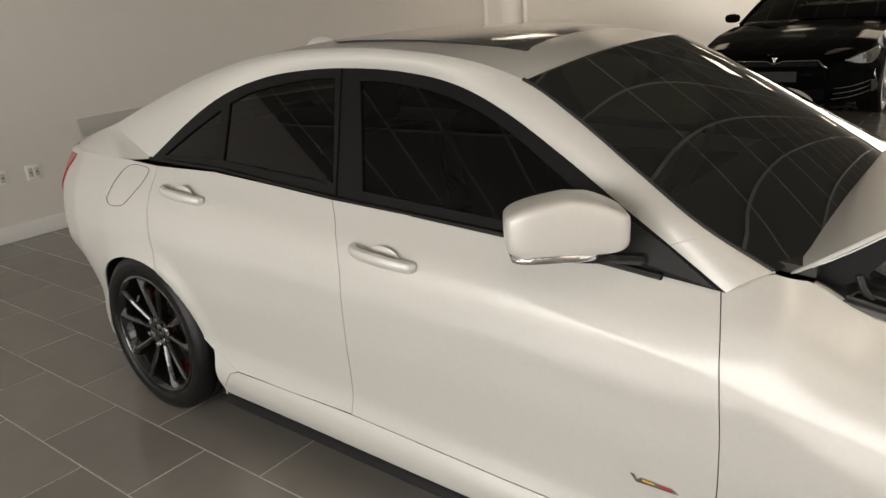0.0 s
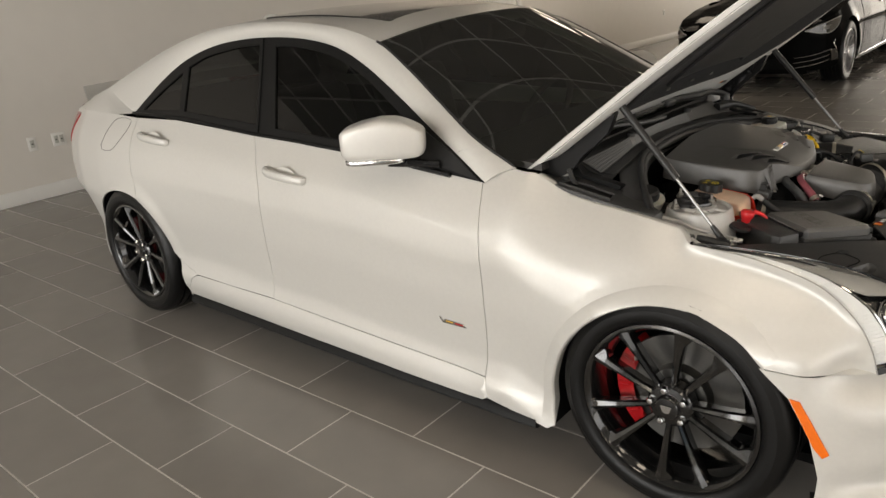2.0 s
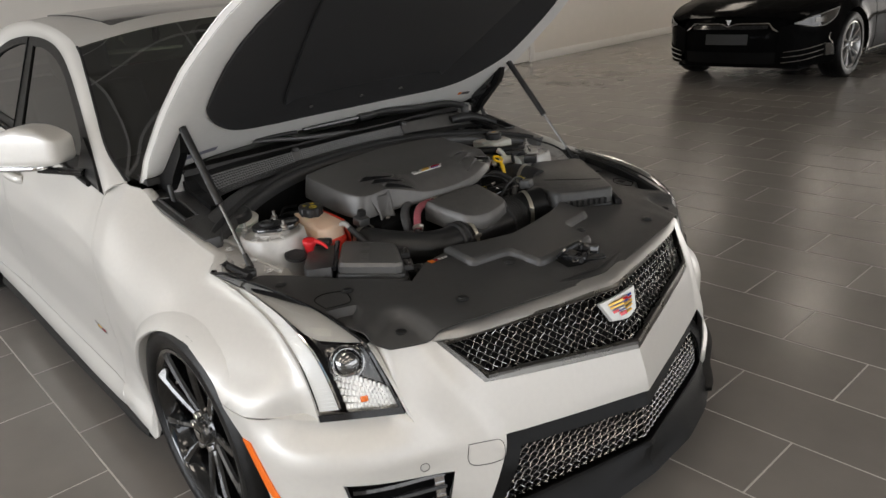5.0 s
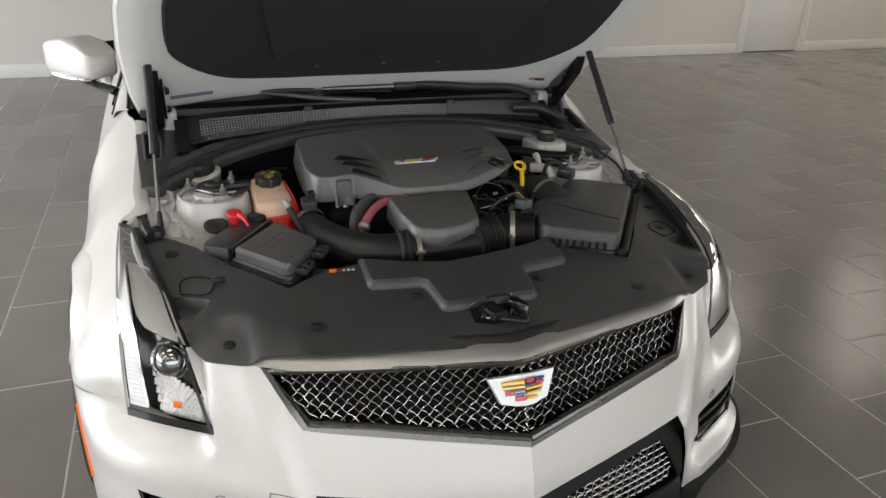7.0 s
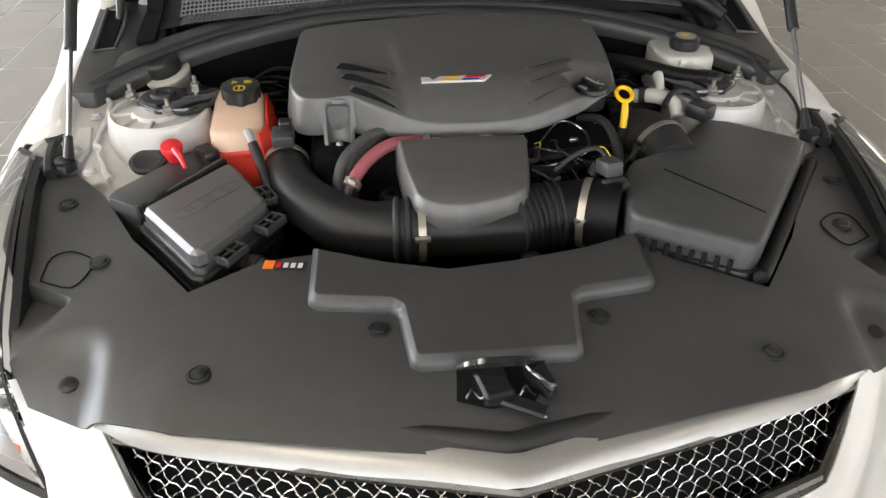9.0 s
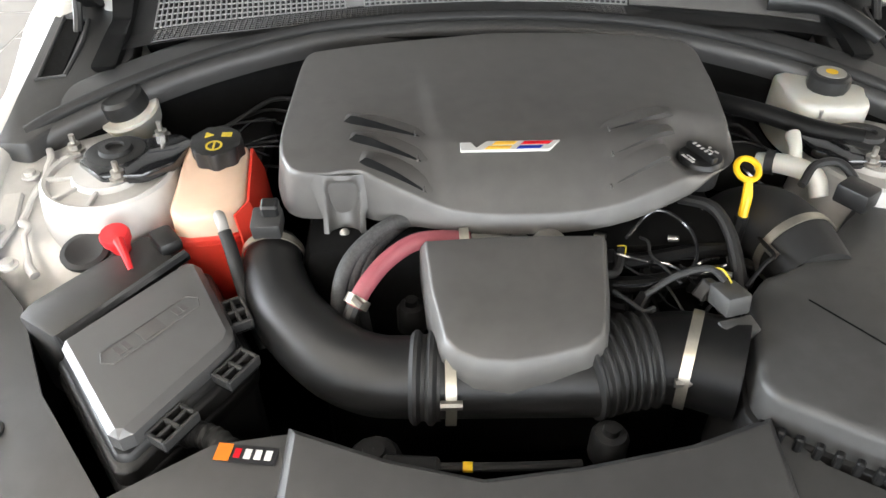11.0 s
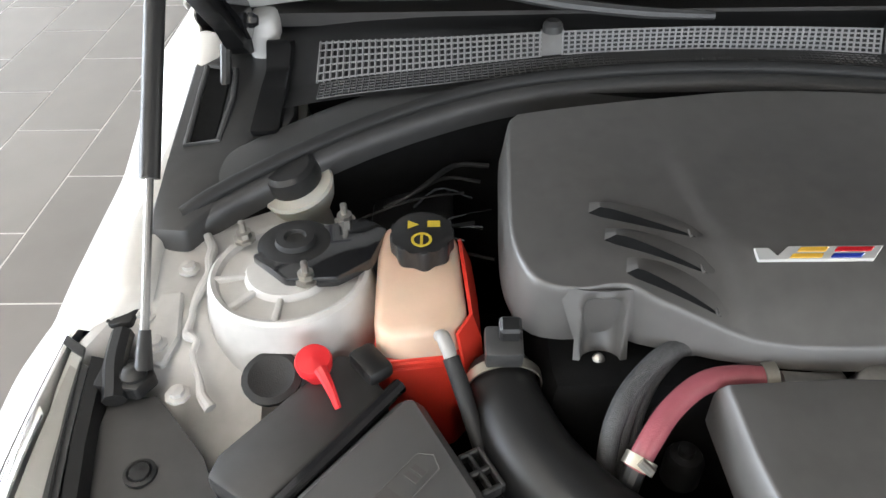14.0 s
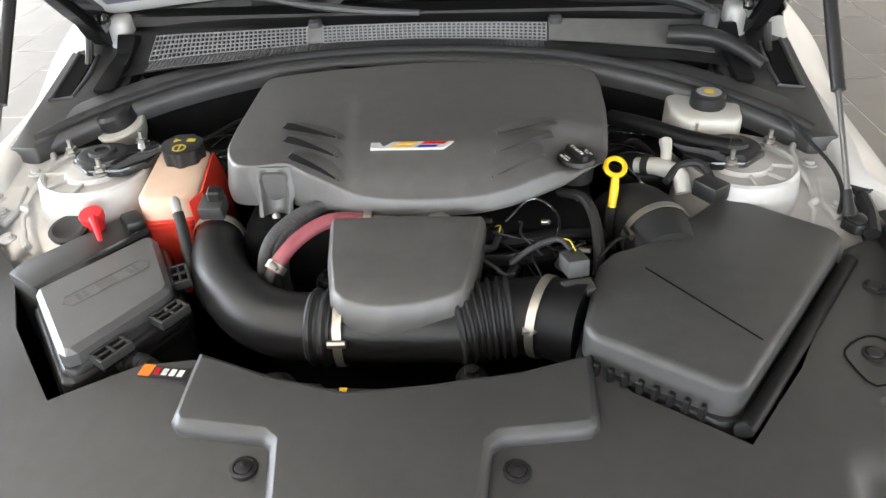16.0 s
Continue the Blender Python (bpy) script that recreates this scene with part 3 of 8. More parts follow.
def nose(s, z, inset=0.0):
    """A place on the front skin: s runs from the centre line round the corner."""
    x, y = float(np.interp(abs(s), PS, PX)), float(np.interp(abs(s), PS, PY))
    dx, dy = float(np.interp(abs(s) + 0.02, PS, PX)) - float(np.interp(max(abs(s) - 0.02, 0), PS, PX)), float(np.interp(abs(s) + 0.02, PS, PY)) - float(np.interp(max(abs(s) - 0.02, 0), PS, PY))
    k = math.hypot(dx, dy)
    nx, ny = dy / k, -dx / k
    hip = 1.0 - min(1.0, max(0.0, (abs(s) - sy(0.8)) / 0.2))
    return Vector((x + lean(z) * (0.25 + 0.75 * hip) - nx * inset, (y - ny * inset) * (-1 if s >= 0 else 1), z))


def shelf_in(s, z):
    """How far the skin draws in under the lamp."""
    u = min(1.0, max(0.0, (z - 0.435) / 0.07))
    k = min(1.0, max(0.0, (s - sy(0.60)) / 0.05)) * min(1.0, max(0.0, (sx(0.36) - s) / 0.17))
    return 0.052 * u * u * (3 - 2 * u) * k


SEAM = [nose(k, 0.51, shelf_in(k, 0.51)) for k in np.linspace(sy(0.74), PS[-1], 40)]


def seam_y(x):
    return float(np.interp(x, [p.x for p in SEAM[::-1]], [abs(p.y) for p in SEAM[::-1]]))


def mirrored(ob_name, build, material, parent, label="", **kw):
    """Builds a right-hand part and its left-hand twin."""
    made = []
    for side in (1, -1):
        bm = build()
        if side < 0:
            for v in bm.verts:
                v.co.y = -v.co.y
            bmesh.ops.reverse_faces(bm, faces=bm.faces)
        made.append(part(ob_name, bm, material, parent, label, **kw))
    return made


ARCH_F = [(-0.340, 0.15), (-0.342, 0.23), (-0.334, 0.32), (-0.28, 0.45), (-0.18, 0.558), (-0.055, 0.618), (0.07, 0.622), (0.18, 0.584), (0.262, 0.518)]
ARCH_R = [(-2.382, 0.155), (-2.385, 0.25), (-2.405, 0.37), (-2.49, 0.512), (-2.63, 0.612), (-2.79, 0.644), (-2.95, 0.618), (-3.075, 0.545), (-3.13, 0.445), (-3.15, 0.33), (-3.14, 0.2)]
GAP_F = [(-0.625, 0.872), (-0.605, 0.78), (-0.588, 0.65), (-0.583, 0.5), (-0.59, 0.36), (-0.602, 0.236)]
GAP_B = [(-1.787, 0.944), (-1.74, 0.87), (-1.70, 0.76), (-1.695, 0.6), (-1.70, 0.44), (-1.708, 0.282)]
GAP_R = [(-2.70, 0.985), (-2.69, 0.87), (-2.675, 0.754), (-2.614, 0.563), (-2.48, 0.41), (-2.37, 0.33), (-2.26, 0.29)]
HL_OUT = [(0.025, 0.754), (0.11, 0.749), (0.189, 0.740), (0.293, 0.715), (0.351, 0.689), (0.395, 0.653), (0.426, 0.619), (0.445, 0.589), (0.461, 0.550), (0.473, 0.503)]
g = 0.0013


def cs(pts, n=6):
    return [tuple(p)[:2] for p in smooth_curve([(p[0], p[1], 0) for p in pts], n)]


def shifted(pts, dx, dz=0.0):
    return [(p[0] + dx, p[1] + dz) for p in pts]


# the crease, and the swage above the sill
CREASE = [[(x, crease_z(x) + dz) for x in np.linspace(-1.75, -0.14, 40)] for dz in (0.007, 0.0, -0.007)]
# front fender
ARCH_BAND = [[(0.01 + r * math.cos(a), 0.29 + r * math.sin(a)) for a in np.linspace(radians(35), radians(190), 60)] for r in (0.397, 0.365)]
fender = cs(shifted(GAP_F, g)) + [(-0.60, 0.228), (-0.585, 0.170), (-0.36, 0.135)] + cs(ARCH_F) + [(0.37, 0.5125), (0.473, 0.505)] + cs(HL_OUT, 2)[::-1][1:] + [*[(x, belt(x)) for x in HEM_X[::-1]], (-0.53, 0.905), (-0.60, 0.888)]
mirrored("front_fender", lambda: panel(fender, flank_r, 0.017, lines=CREASE + ARCH_BAND + [[(x, skirt_z(x) - d) for x in (-0.585, -0.47, -0.345)] for d in (0.0, 0.012)]), PAINT, car, sharp=60, thick=0.004)
hem_x, hem_z = [*HEM_X, 0.025], [*(belt(x) for x in HEM_X), 0.754]
mirrored("fender_hem", lambda: sheet([[flank_r(x, float(np.interp(x, hem_x, hem_z))) + Vector((0, dy, dz)) for x in np.linspace(-0.46, 0.02, 24)] for dy, dz in ((0.0, 0.0), (0.010, 0.002), (0.030, -0.003), (0.036, -0.012), (0.038, -0.045))], flip=True), PAINT, car, "rolled white fender edge", sharp=60)
# doors, quarter panels, sills
fdoor = cs(shifted(GAP_F, -g)) + [(-1.15, 0.257), (-1.70, 0.280)] + cs(shifted(GAP_B, g))[::-1] + [(-1.16, 0.913)]
front_doors = mirrored("front_door", lambda: panel(fdoor, flank_r, 0.024, lines=CREASE), PAINT, car, sharp=60, thick=0.004)
rdoor = cs(shifted(GAP_B, -g)) + [(-2.0, 0.283)] + cs(shifted(GAP_R, g))[::-1] + [(-2.37, 0.985), (-2.05, 0.963)]
rear_doors = mirrored("rear_door", lambda: panel(rdoor, flank_r, 0.024, lines=CREASE[1:2]), PAINT, car, sharp=60, thick=0.004)
quarter = cs(shifted(GAP_R, -g)) + [(-2.303, 0.272), (-2.362, 0.20), (-2.388, 0.162)] + cs(ARCH_R) + [(-3.5, 0.20), (-3.70, 0.26), (-3.775, 0.5), (-3.79, 0.75), (-3.765, 0.985), (-3.4, 1.0), (-2.9, 0.996)]
FUEL = [(-2.982, 0.855), (-2.945, 0.925), (-2.905, 0.968), (-2.85, 0.982), (-2.765, 0.977), (-2.746, 0.960), (-2.768, 0.915), (-2.825, 0.862), (-2.87, 0.836), (-2.955, 0.832)]
mirrored("quarter_panel", lambda: panel(quarter, flank_r, 0.032), PAINT, car, sharp=60, thick=0.004)
ring = [flank_r(x, z) + Vector((0, -0.0005, 0)) for x, z in cs(FUEL + FUEL[:1], 4)]
part("fuel_flap_joint", tube(ring, 0.0010, 5, 0), DARKVOID, car, "thin joint round the fuel flap")
sill = [(-0.604, 0.2335), (-0.587, 0.172), (-0.62, 0.150), (-1.5, 0.158), (-2.385, 0.168), (-2.36, 0.20), (-2.30, 0.272), (-2.262, 0.2865), (-1.95, 0.2805), (-1.708, 0.2785), (-1.15, 0.2545)]
mirrored("side_skirt", lambda: panel(sill, flank_r, 0.028), PAINT, car, sharp=60, thick=0.004)
mirrored("skirt_extension", lambda: sheet([[(x, -half(x, 0.17) + o, z) for o, z in ((0.01, 0.162), (-0.004, 0.150), (-0.010, 0.128), (0.0, 0.118), (0.06, 0.115), (0.07, 0.16))] for x in np.linspace(-2.38, -0.40, 30)]), MATTBLACK, car, "black skirt extension under the sill")

# upper frame: pillars and cant rails between the window trim and the roof edge
TRIM = [(-0.612, 0.866), (-0.74, 0.936), (-0.882, 1.012), (-1.055, 1.106), (-1.255, 1.205), (-1.44, 1.270), (-1.65, 1.303), (-1.87, 1.313), (-2.06, 1.308), (-2.25, 1.287), (-2.445, 1.235), (-2.62, 1.145), (-2.824, 0.996)]
trim_xz = cs(TRIM, 5)
trim3 = [Vector((x, -glass_y(z), z)) for x, z in ((p[0], p[1]) for p in trim_xz)]
EDGE = smooth_curve([(-0.53, -0.735, 0.908), (-0.684, -0.722, 0.984), (-0.854, -0.676, 1.084), (-1.039, -0.624, 1.194), (-1.208, -0.583, 1.277), (-1.42, -0.572, 1.335), (-1.7, -0.560, 1.366), (-2.0, -0.552, 1.374),
                     (-2.3, -0.555, 1.355), (-2.6, -0.572, 1.297), (-2.9, -0.607, 1.205), (-3.18, -0.65, 1.104)], 6)


def stretch(curve, a, b):
    return [p for p in curve if b - 1e-6 <= p.x <= a + 1e-6]


def frame_rows(cuts):
    rows = []
    for (ta, tb, ea, eb, n) in cuts:
        A, B = stretch(trim3, ta, tb), stretch(EDGE, ea, eb)
        for i in range(n + 1):
            if i == 0 and rows:
                continue
            p, q = curve_at(A, i / n), curve_at(B, i / n)
            rows.append([p.lerp(q, w) + Vector((0, -0.012, 0.008)) * (4 * w * (1 - w)) for w in np.linspace(0, 1, 7)])
    return rows


FR = frame_rows([(-0.60, -1.44, -0.52, -1.21, 24), (-1.44, -2.25, -1.208, -2.45, 20), (-2.25, -2.83, -2.45, -3.19, 16)])
mirrored("pillar_base", lambda: sheet(FR[:5]), PAINT, car, sharp=60, thick=0.004)
mirrored("side_frame", lambda: sheet([[p + (q - p) * 0.02 for p, q in zip(FR[4], FR[5])]] + FR[5:]), PAINT, car, sharp=60, thick=0.004)
# shoulder from the rear pillar to the boot lid
top_line = [FR[-1][6], Vector((-3.4, -0.64, 1.054)), Vector((-3.6, -0.58, 1.014)), Vector((-3.765, -0.50, 1.002))]
low_line = [FR[-1][0]] + [flank_r(x, belt(x) - 0.002) for x in (-2.95, -3.15, -3.35, -3.55, -3.70, -3.765)]
mirrored("rear_shoulder", lambda: ruled(low_line, top_line, 24, 8, lambda u, w: (0, -0.007 * 4 * w * (1 - w), 0.007 * 4 * w * (1 - w))), PAINT, car, sharp=60, thick=0.004)


def crossed(edge, centre, ny=18, power=2.0, flip=False):
    """A crowned sheet from the right edge over a centre line to the left edge."""
    rows = []
    for e, c in zip(edge, centre):
        r = []
        for k in np.linspace(-1, 1, ny + 1):
            f = 1 - abs(k) ** power
            r.append((e.x + (c[0] - e.x) * f, abs(e.y) * k, e.z + (c[1] - e.z) * f))
        rows.append(r)
    return sheet(rows, flip=flip)


centre_of = lambda x: float(np.interp(-x, [1.208, 1.42, 1.7, 2.0, 2.3, 2.6, 2.9, 3.18], [1.340, 1.371, 1.391, 1.396, 1.384, 1.338, 1.240, 1.112]))
roof_edge = [p for p in EDGE if -2.45 <= p.x <= -1.205]
roof_mid = [(p.x + 0.11 * max(0, 1 - (-1.2 - p.x) / 0.5), centre_of(p.x)) for p in roof_edge]
part("roof", crossed(roof_edge, roof_mid, 22, 2.2, flip=False), PAINT, car, sharp=60, thick=0.004)
back_edge = [p for p in EDGE if p.x <= -2.44]
part("rear_window", crossed(back_edge, [(p.x - 0.03, centre_of(p.x)) for p in back_edge], 18), TINT, car)
ws_edge = [p for p in EDGE if p.x >= -1.215]
ws_mid = [(a, b) for a, b in zip(np.linspace(-0.42, -1.105, len(ws_edge)), np.linspace(0.945, 1.340, len(ws_edge)) + 0.012 * np.sin(np.linspace(0, math.pi, len(ws_edge))))]
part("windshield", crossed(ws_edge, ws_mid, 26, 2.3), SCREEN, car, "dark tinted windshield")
mirrored("windshield_seal", lambda: tube([Vector((e.x - 0.004, e.y, e.z + 0.003)) for e in ws_edge], 0.005, 6, 0), RUBBER, car)
# dark glass roof panel
sun = [(p.x, p.y) for p in smooth_curve([(-1.30, -0.42, 0), (-1.27, -0.2, 0), (-1.26, 0, 0), (-1.27, 0.2, 0), (-1.30, 0.42, 0)], 4)] + [(-2.02, 0.44), (-2.05, 0.42), (-2.06, 0), (-2.05, -0.42), (-2.02, -0.44)]


def roof_z(x, y):
    i = min(range(len(roof_edge)), key=lambda n: abs(roof_edge[n].x - x))
    e = roof_edge[i]
    k = min(1.0, abs(y / e.y))
    ez = float(np.interp(-x, [-p.x for p in roof_edge], [p.z for p in roof_edge]))
    return ez + (centre_of(x - 0.02) - ez) * (1 - k ** 2.2)


part("sunroof", panel(sun, lambda x, y: Vector((x, y, roof_z(x, y) + 0.007)), 0.05), GLOSSBLACK, car, "dark glass sunroof panel", thick=0.006)
part("antenna_fin", lathe([(0.075, 0), (0.07, 0.02), (0.05, 0.04), (0.02, 0.052), (0.0005, 0.054)], pose(-2.56, 0, 1.342) @ Matrix.Diagonal((1.35, 0.36, 1, 1)), 20), PAINT, car)
# boot lid and spoiler
lid = [[(x, k * float(np.interp(-x, [3.17, 3.4, 3.6, 3.77], [0.652, 0.642, 0.582, 0.502])), float(np.interp(-x, [3.17, 3.4, 3.6, 3.77], [1.100, 1.052, 1.012, 1.0])) + 0.015 * (1 - k * k)) for k in np.linspace(-1, 1, 13)] for x in np.linspace(-3.17, -3.77, 10)]
part("boot_lid", sheet(lid), PAINT, car, sharp=60, thick=0.004)
part("spoiler", sheet([[(x, y, z + 0.012 * (1 - (y / 0.62) ** 2)) for y in np.linspace(-0.53, 0.53, 15)] for x, z in ((-3.64, 1.006), (-3.69, 1.022), (-3.73, 1.058), (-3.745, 1.082), (-3.756, 1.083), (-3.757, 1.066), (-3.745, 1.02), (-3.73, 0.995))]), PAINT, car, "white lip spoiler on the boot lid")
part("rear_fascia", sheet([[(-3.765 - 0.06 * (1 - k * k), k * half(-3.765, z), z) for k in np.linspace(-1, 1, 13)] for z in (0.24, 0.4, 0.55, 0.7, 0.85, 1.0)], flip=True), PAINT, car, sharp=60)
mirrored("tail_light", lambda: panel([(-3.80, 0.64), (-3.70, 0.64), (-3.60, 0.79), (-3.50, 0.92), (-3.42, 0.985), (-3.43, 1.012), (-3.62, 1.005), (-3.79, 0.995)], lambda x, z: flank_r(x, min(z, 0.962)) + Vector((0, -0.007 + 1.1 * max(0, z - 0.962), max(0, z - 0.962))), 0.03), REDLENS, car, "red tail light", thick=0.01)

# side glass and black trim
GLASS_F = cs([(-1.795, 1.277), (-1.66, 1.272), (-1.45, 1.238), (-1.26, 1.172), (-1.08, 1.078), (-0.95, 1.003), (-0.862, 0.942)], 4) + [(-1.16, 0.944), (-1.688, 0.972)]
GLASS_R = [(-1.815, 0.982), (-1.907, 1.285)] + cs([(-1.907, 1.285), (-2.05, 1.279), (-2.28, 1.246), (-2.412, 1.203)], 4)[1:] + [(-2.378, 1.016)]
GLASS_Q = [(-2.42, 1.018), (-2.456, 1.180)] + cs([(-2.456, 1.180), (-2.6, 1.102), (-2.745, 1.012)], 4)[1:]
belt_low = [(-2.824, 0.996), (-2.37, 0.986), (-1.787, 0.944), (-1.16, 0.914), (-0.75, 0.878)]
on_glass = lambda lift: (lambda x, z: Vector((x, -glass_y(z) - lift, z)))
mirrored("window_trim", lambda: panel([(p[0], p[1]) for p in trim_xz] + belt_low, on_glass(0.001), 0.03, holes=(GLASS_F, GLASS_R, GLASS_Q)), MATTBLACK, car, "black window surround", thick=0.012)
for nm, poly in (("front_window", GLASS_F), ("rear_window_pane", GLASS_R), ("quarter_window", GLASS_Q)):
    mirrored(nm, lambda: panel(poly, on_glass(-0.006), 0.05), TINT, car, "dark tinted side glass")
bl = [Vector((x, -glass_y(z) - 0.006, z)) for x, z in resample([Vector(p) for p in belt_low], 0.1, False)]
mirrored("belt_moulding", lambda: tube(bl, 0.0085, 6, 0), MATTBLACK, car)
mirrored("window_groove", lambda: tube([Vector((x, -glass_y(z) - 0.003, z)) for x, z in ((-1.79, 0.95), (-1.884, 1.31))], 0.003, 6, 0), DARKVOID, car)


# door handles
def handle(x, zb):
    z = zb
    y = half(x, z)
    bm = bmesh.new()
    pts = [(x + 0.115, -y - 0.002, z - 0.012), (x + 0.10, -y - 0.018, z - 0.010), (x + 0.05, -y - 0.030, z - 0.004), (x, -y - 0.033, z), (x - 0.06, -y - 0.031, z + 0.004), (x - 0.10, -y - 0.02, z + 0.008), (x - 0.115, -y - 0.002, z + 0.010)]
    add_tube(bm, pts, [0.012, 0.014, 0.0145, 0.015, 0.0145, 0.013, 0.011], 10, 5)
    for v in bm.verts:
        v.co.z = z + (v.co.z - z) * 1.25
    return bm


def cup(x, z):
    y = half(x, z)
    return lathe([(0.048, 0.0015), (0.05, 0.0004), (0.044, -0.002), (0.02, -0.003), (0.0005, -0.003)], pose(x, -y - 0.002, z, 90, 0, 0) @ Matrix.Diagonal((1.25, 0.72, 1, 1)), 24)


for ob, x, z in ((front_doors, -1.535, 0.822), (rear_doors, -2.495, 0.908)):
    for k, d in enumerate(ob):
        for nm, bm, mt in (("handle", handle(x, z), PAINT), ("handle_cup", cup(x, z - 0.004), PAINT)):
            if k:
                for v in bm.verts:
                    v.co.y = -v.co.y
                bmesh.ops.reverse_faces(bm, faces=bm.faces)
            part(nm, bm, mt, d)
y = half(-1.57, 0.83)
part("key_cap", box((-1.600, -y - 0.0375, 0.822), (-1.584, -y - 0.030, 0.838), 0.002), BLACKPLASTIC, front_doors[0])


# badge on the front door: a slanted chrome tick and coloured bars
def door_badge():
    b = []
    z0, x0 = 0.388, -0.785
    def q(pts, mt, lift):
        bm = prism(pts, 0, lift, 0.0006, 1)
        for v in bm.verts:
            x, z = x0 + 0.62 * v.co.x, z0 + 0.75 * v.co.y
            v.co = Vector((x, -half(x, z) - 0.001 - v.co.z, z))
        bmesh.ops.reverse_faces(bm, faces=bm.faces)
        part("badge", bm, mt, front_doors[0])
    q([(0, 0.030), (0.018, 0.030), (0.028, 0.012), (0.045, 0.025), (0.17, 0.022), (0.19, 0.006), (0.025, 0.002)], CHROME, 0.004)
    q([(0.05, 0.019), (0.10, 0.018), (0.097, 0.0125), (0.05, 0.0135)], GOLD, 0.0052)
    q([(0.115, 0.018), (0.165, 0.017), (0.17, 0.0125), (0.113, 0.0125)], BADGERED, 0.0052)


door_badge()


# mirrors
def superell(c, ax, ay, az, d, e=0.55, n=28, k=18):
    ang = math.atan2(d[1], d[0])
    rows = []
    pw = lambda t, p: math.copysign(abs(t) ** p, t)
    for i in range(k + 1):
        ph = -math.pi / 2 + math.pi * i / k
        r = []
        for j in range(n):
            th = 2 * math.pi * j / n
            x, y, z = ax * pw(math.cos(ph), e) * pw(math.cos(th), e), ay * pw(math.cos(ph), e) * pw(math.sin(th), e), az * pw(math.sin(ph), e)
            f = 1 - 0.22 * (x / ax) - 0.10
            q = x / ax + 0.16
            y = y * (0.9 + 0.1 * f)
            z2 = z * (1.0 - 0.34 * max(0, q) ** 1.5 - 0.80 * max(0, -q) ** 1.4) if z > 0 else z * 0.92
            r.append((c[0] + x * math.cos(ang) - y * math.sin(ang), c[1] + x * math.sin(ang) + y * math.cos(ang), c[2] + z2))
        rows.append(r)
    return sheet(rows, closed=True)


MC, MD = (-0.932, -0.885, 1.006), (-0.80, -0.60)
mirrors = mirrored("mirror_housing", lambda: superell(MC, 0.135, 0.062, 0.069, MD, 0.34), PAINT, car, "white door mirror", sharp=60)
for k, mm in enumerate(mirrors):
    sg = -1 if k == 0 else 1
    bm = superell((MC[0] - 0.022, MC[1] - 0.018, MC[2] - 0.064), 0.098, 0.060, 0.014, MD, 0.5)
    if k:
        for v in bm.verts:
            v.co.y = -v.co.y
        bmesh.ops.reverse_faces(bm, faces=bm.faces)
    part("turn_signal", bm, CHROME, mm, "clear and chrome turn-signal strip")
    bm = tube([(-0.93, sg * 0.875, 0.925), (-0.86, sg * 0.82, 0.915), (-0.80, sg * 0.775, 0.905)], [0.016, 0.018, 0.02], 8, 4)
    for v in bm.verts:
        v.co.z = 0.915 + (v.co.z - 0.915) * 0.7
    part("mirror_arm", bm, GLOSSBLACK, mm)
    part("mirror_glass", box((-0.010, -0.10, -0.048), (0.0, 0.09, 0.045), 0.004, 2, pose(MC[0] - 0.052, sg * (abs(MC[1]) - 0.035), MC[2] - 0.008, 0, 0, -sg * 36)), CHROME, mm)
mirrored("mirror_sail", lambda: panel([(-0.632, 0.872), (-0.76, 0.945), (-0.90, 1.005), (-0.885, 0.915)], on_glass(0.008), 0.03), BLACKPLASTIC, car, "black triangle at the foot of the mirror", thick=0.012)

# ---- front end ----
bump = [(0.0, 0.484), (sy(0.436), 0.538), (sy(0.500), 0.640), (sy(0.545), 0.650), (sy(0.615), 0.656), (sy(0.606), 0.56), (sy(0.596), 0.478), (sy(0.68), 0.492), (sy(0.77), 0.510), (sx(0.40), 0.5085), (sx(0.36), 0.511), (sx(0.262), 0.516), (sx(0.325), 0.45), (sx(0.37), 0.35), (sx(0.392), 0.245), (sx(0.385), 0.145),
        (sx(0.42), 0.1455), (sy(0.80), 0.1465), (sy(0.74), 0.1475), (sy(0.68), 0.1485), (sy(0.62), 0.1495), (sy(0.56), 0.151), (sy(0.502), 0.153), (sy(0.49), 0.220), (sy(0.424), 0.412), (0.0, 0.372)]
FOG = [(sy(0.762), 0.362), (sy(0.540), 0.343), (sy(0.560), 0.256), (sy(0.582), 0.240), (sy(0.745), 0.235)]


def ridge(s, z):
    line = sy(float(np.interp(z, [0.36, 0.412, 0.64, 0.66], [0.41, 0.432, 0.515, 0.525]))) + 0.02
    return 0.013 * max(0.0, 1 - abs(s - line) / (0.03 if s < line else 0.10))


def nose_r(inset=0.0):
    return lambda s, z: nose(max(s, 0.0), z, inset + shelf_in(s, z) - ridge(s, z) + (-0.007 * math.exp(-((z - 0.41) / 0.035) ** 2) + 0.018 * math.exp(-((z - 0.235) / 0.03) ** 2) - 0.024 * min(1.0, max(0.0, (0.215 - z) / 0.03))) * min(1, max(0, (s - sy(0.5)) / 0.08)) * min(1, max(0, (sx(0.40) - s) / 0.1)))


mirrored("bumper_skin", lambda: panel(bump, nose_r(), 0.018, holes=(FOG,), flip=True), PAINT, car, "white front bumper skin", sharp=35, thick=0.004)


def edge_tube(poly, r, inset, n=8):
    return tube([nose(s, z, inset) for s, z in poly], r, n, 0)


# upper grille
GU = [(0.0, 0.500), (sy(0.425), 0.548), (sy(0.487), 0.632), (sy(0.25), 0.640), (0.0, 0.640)]


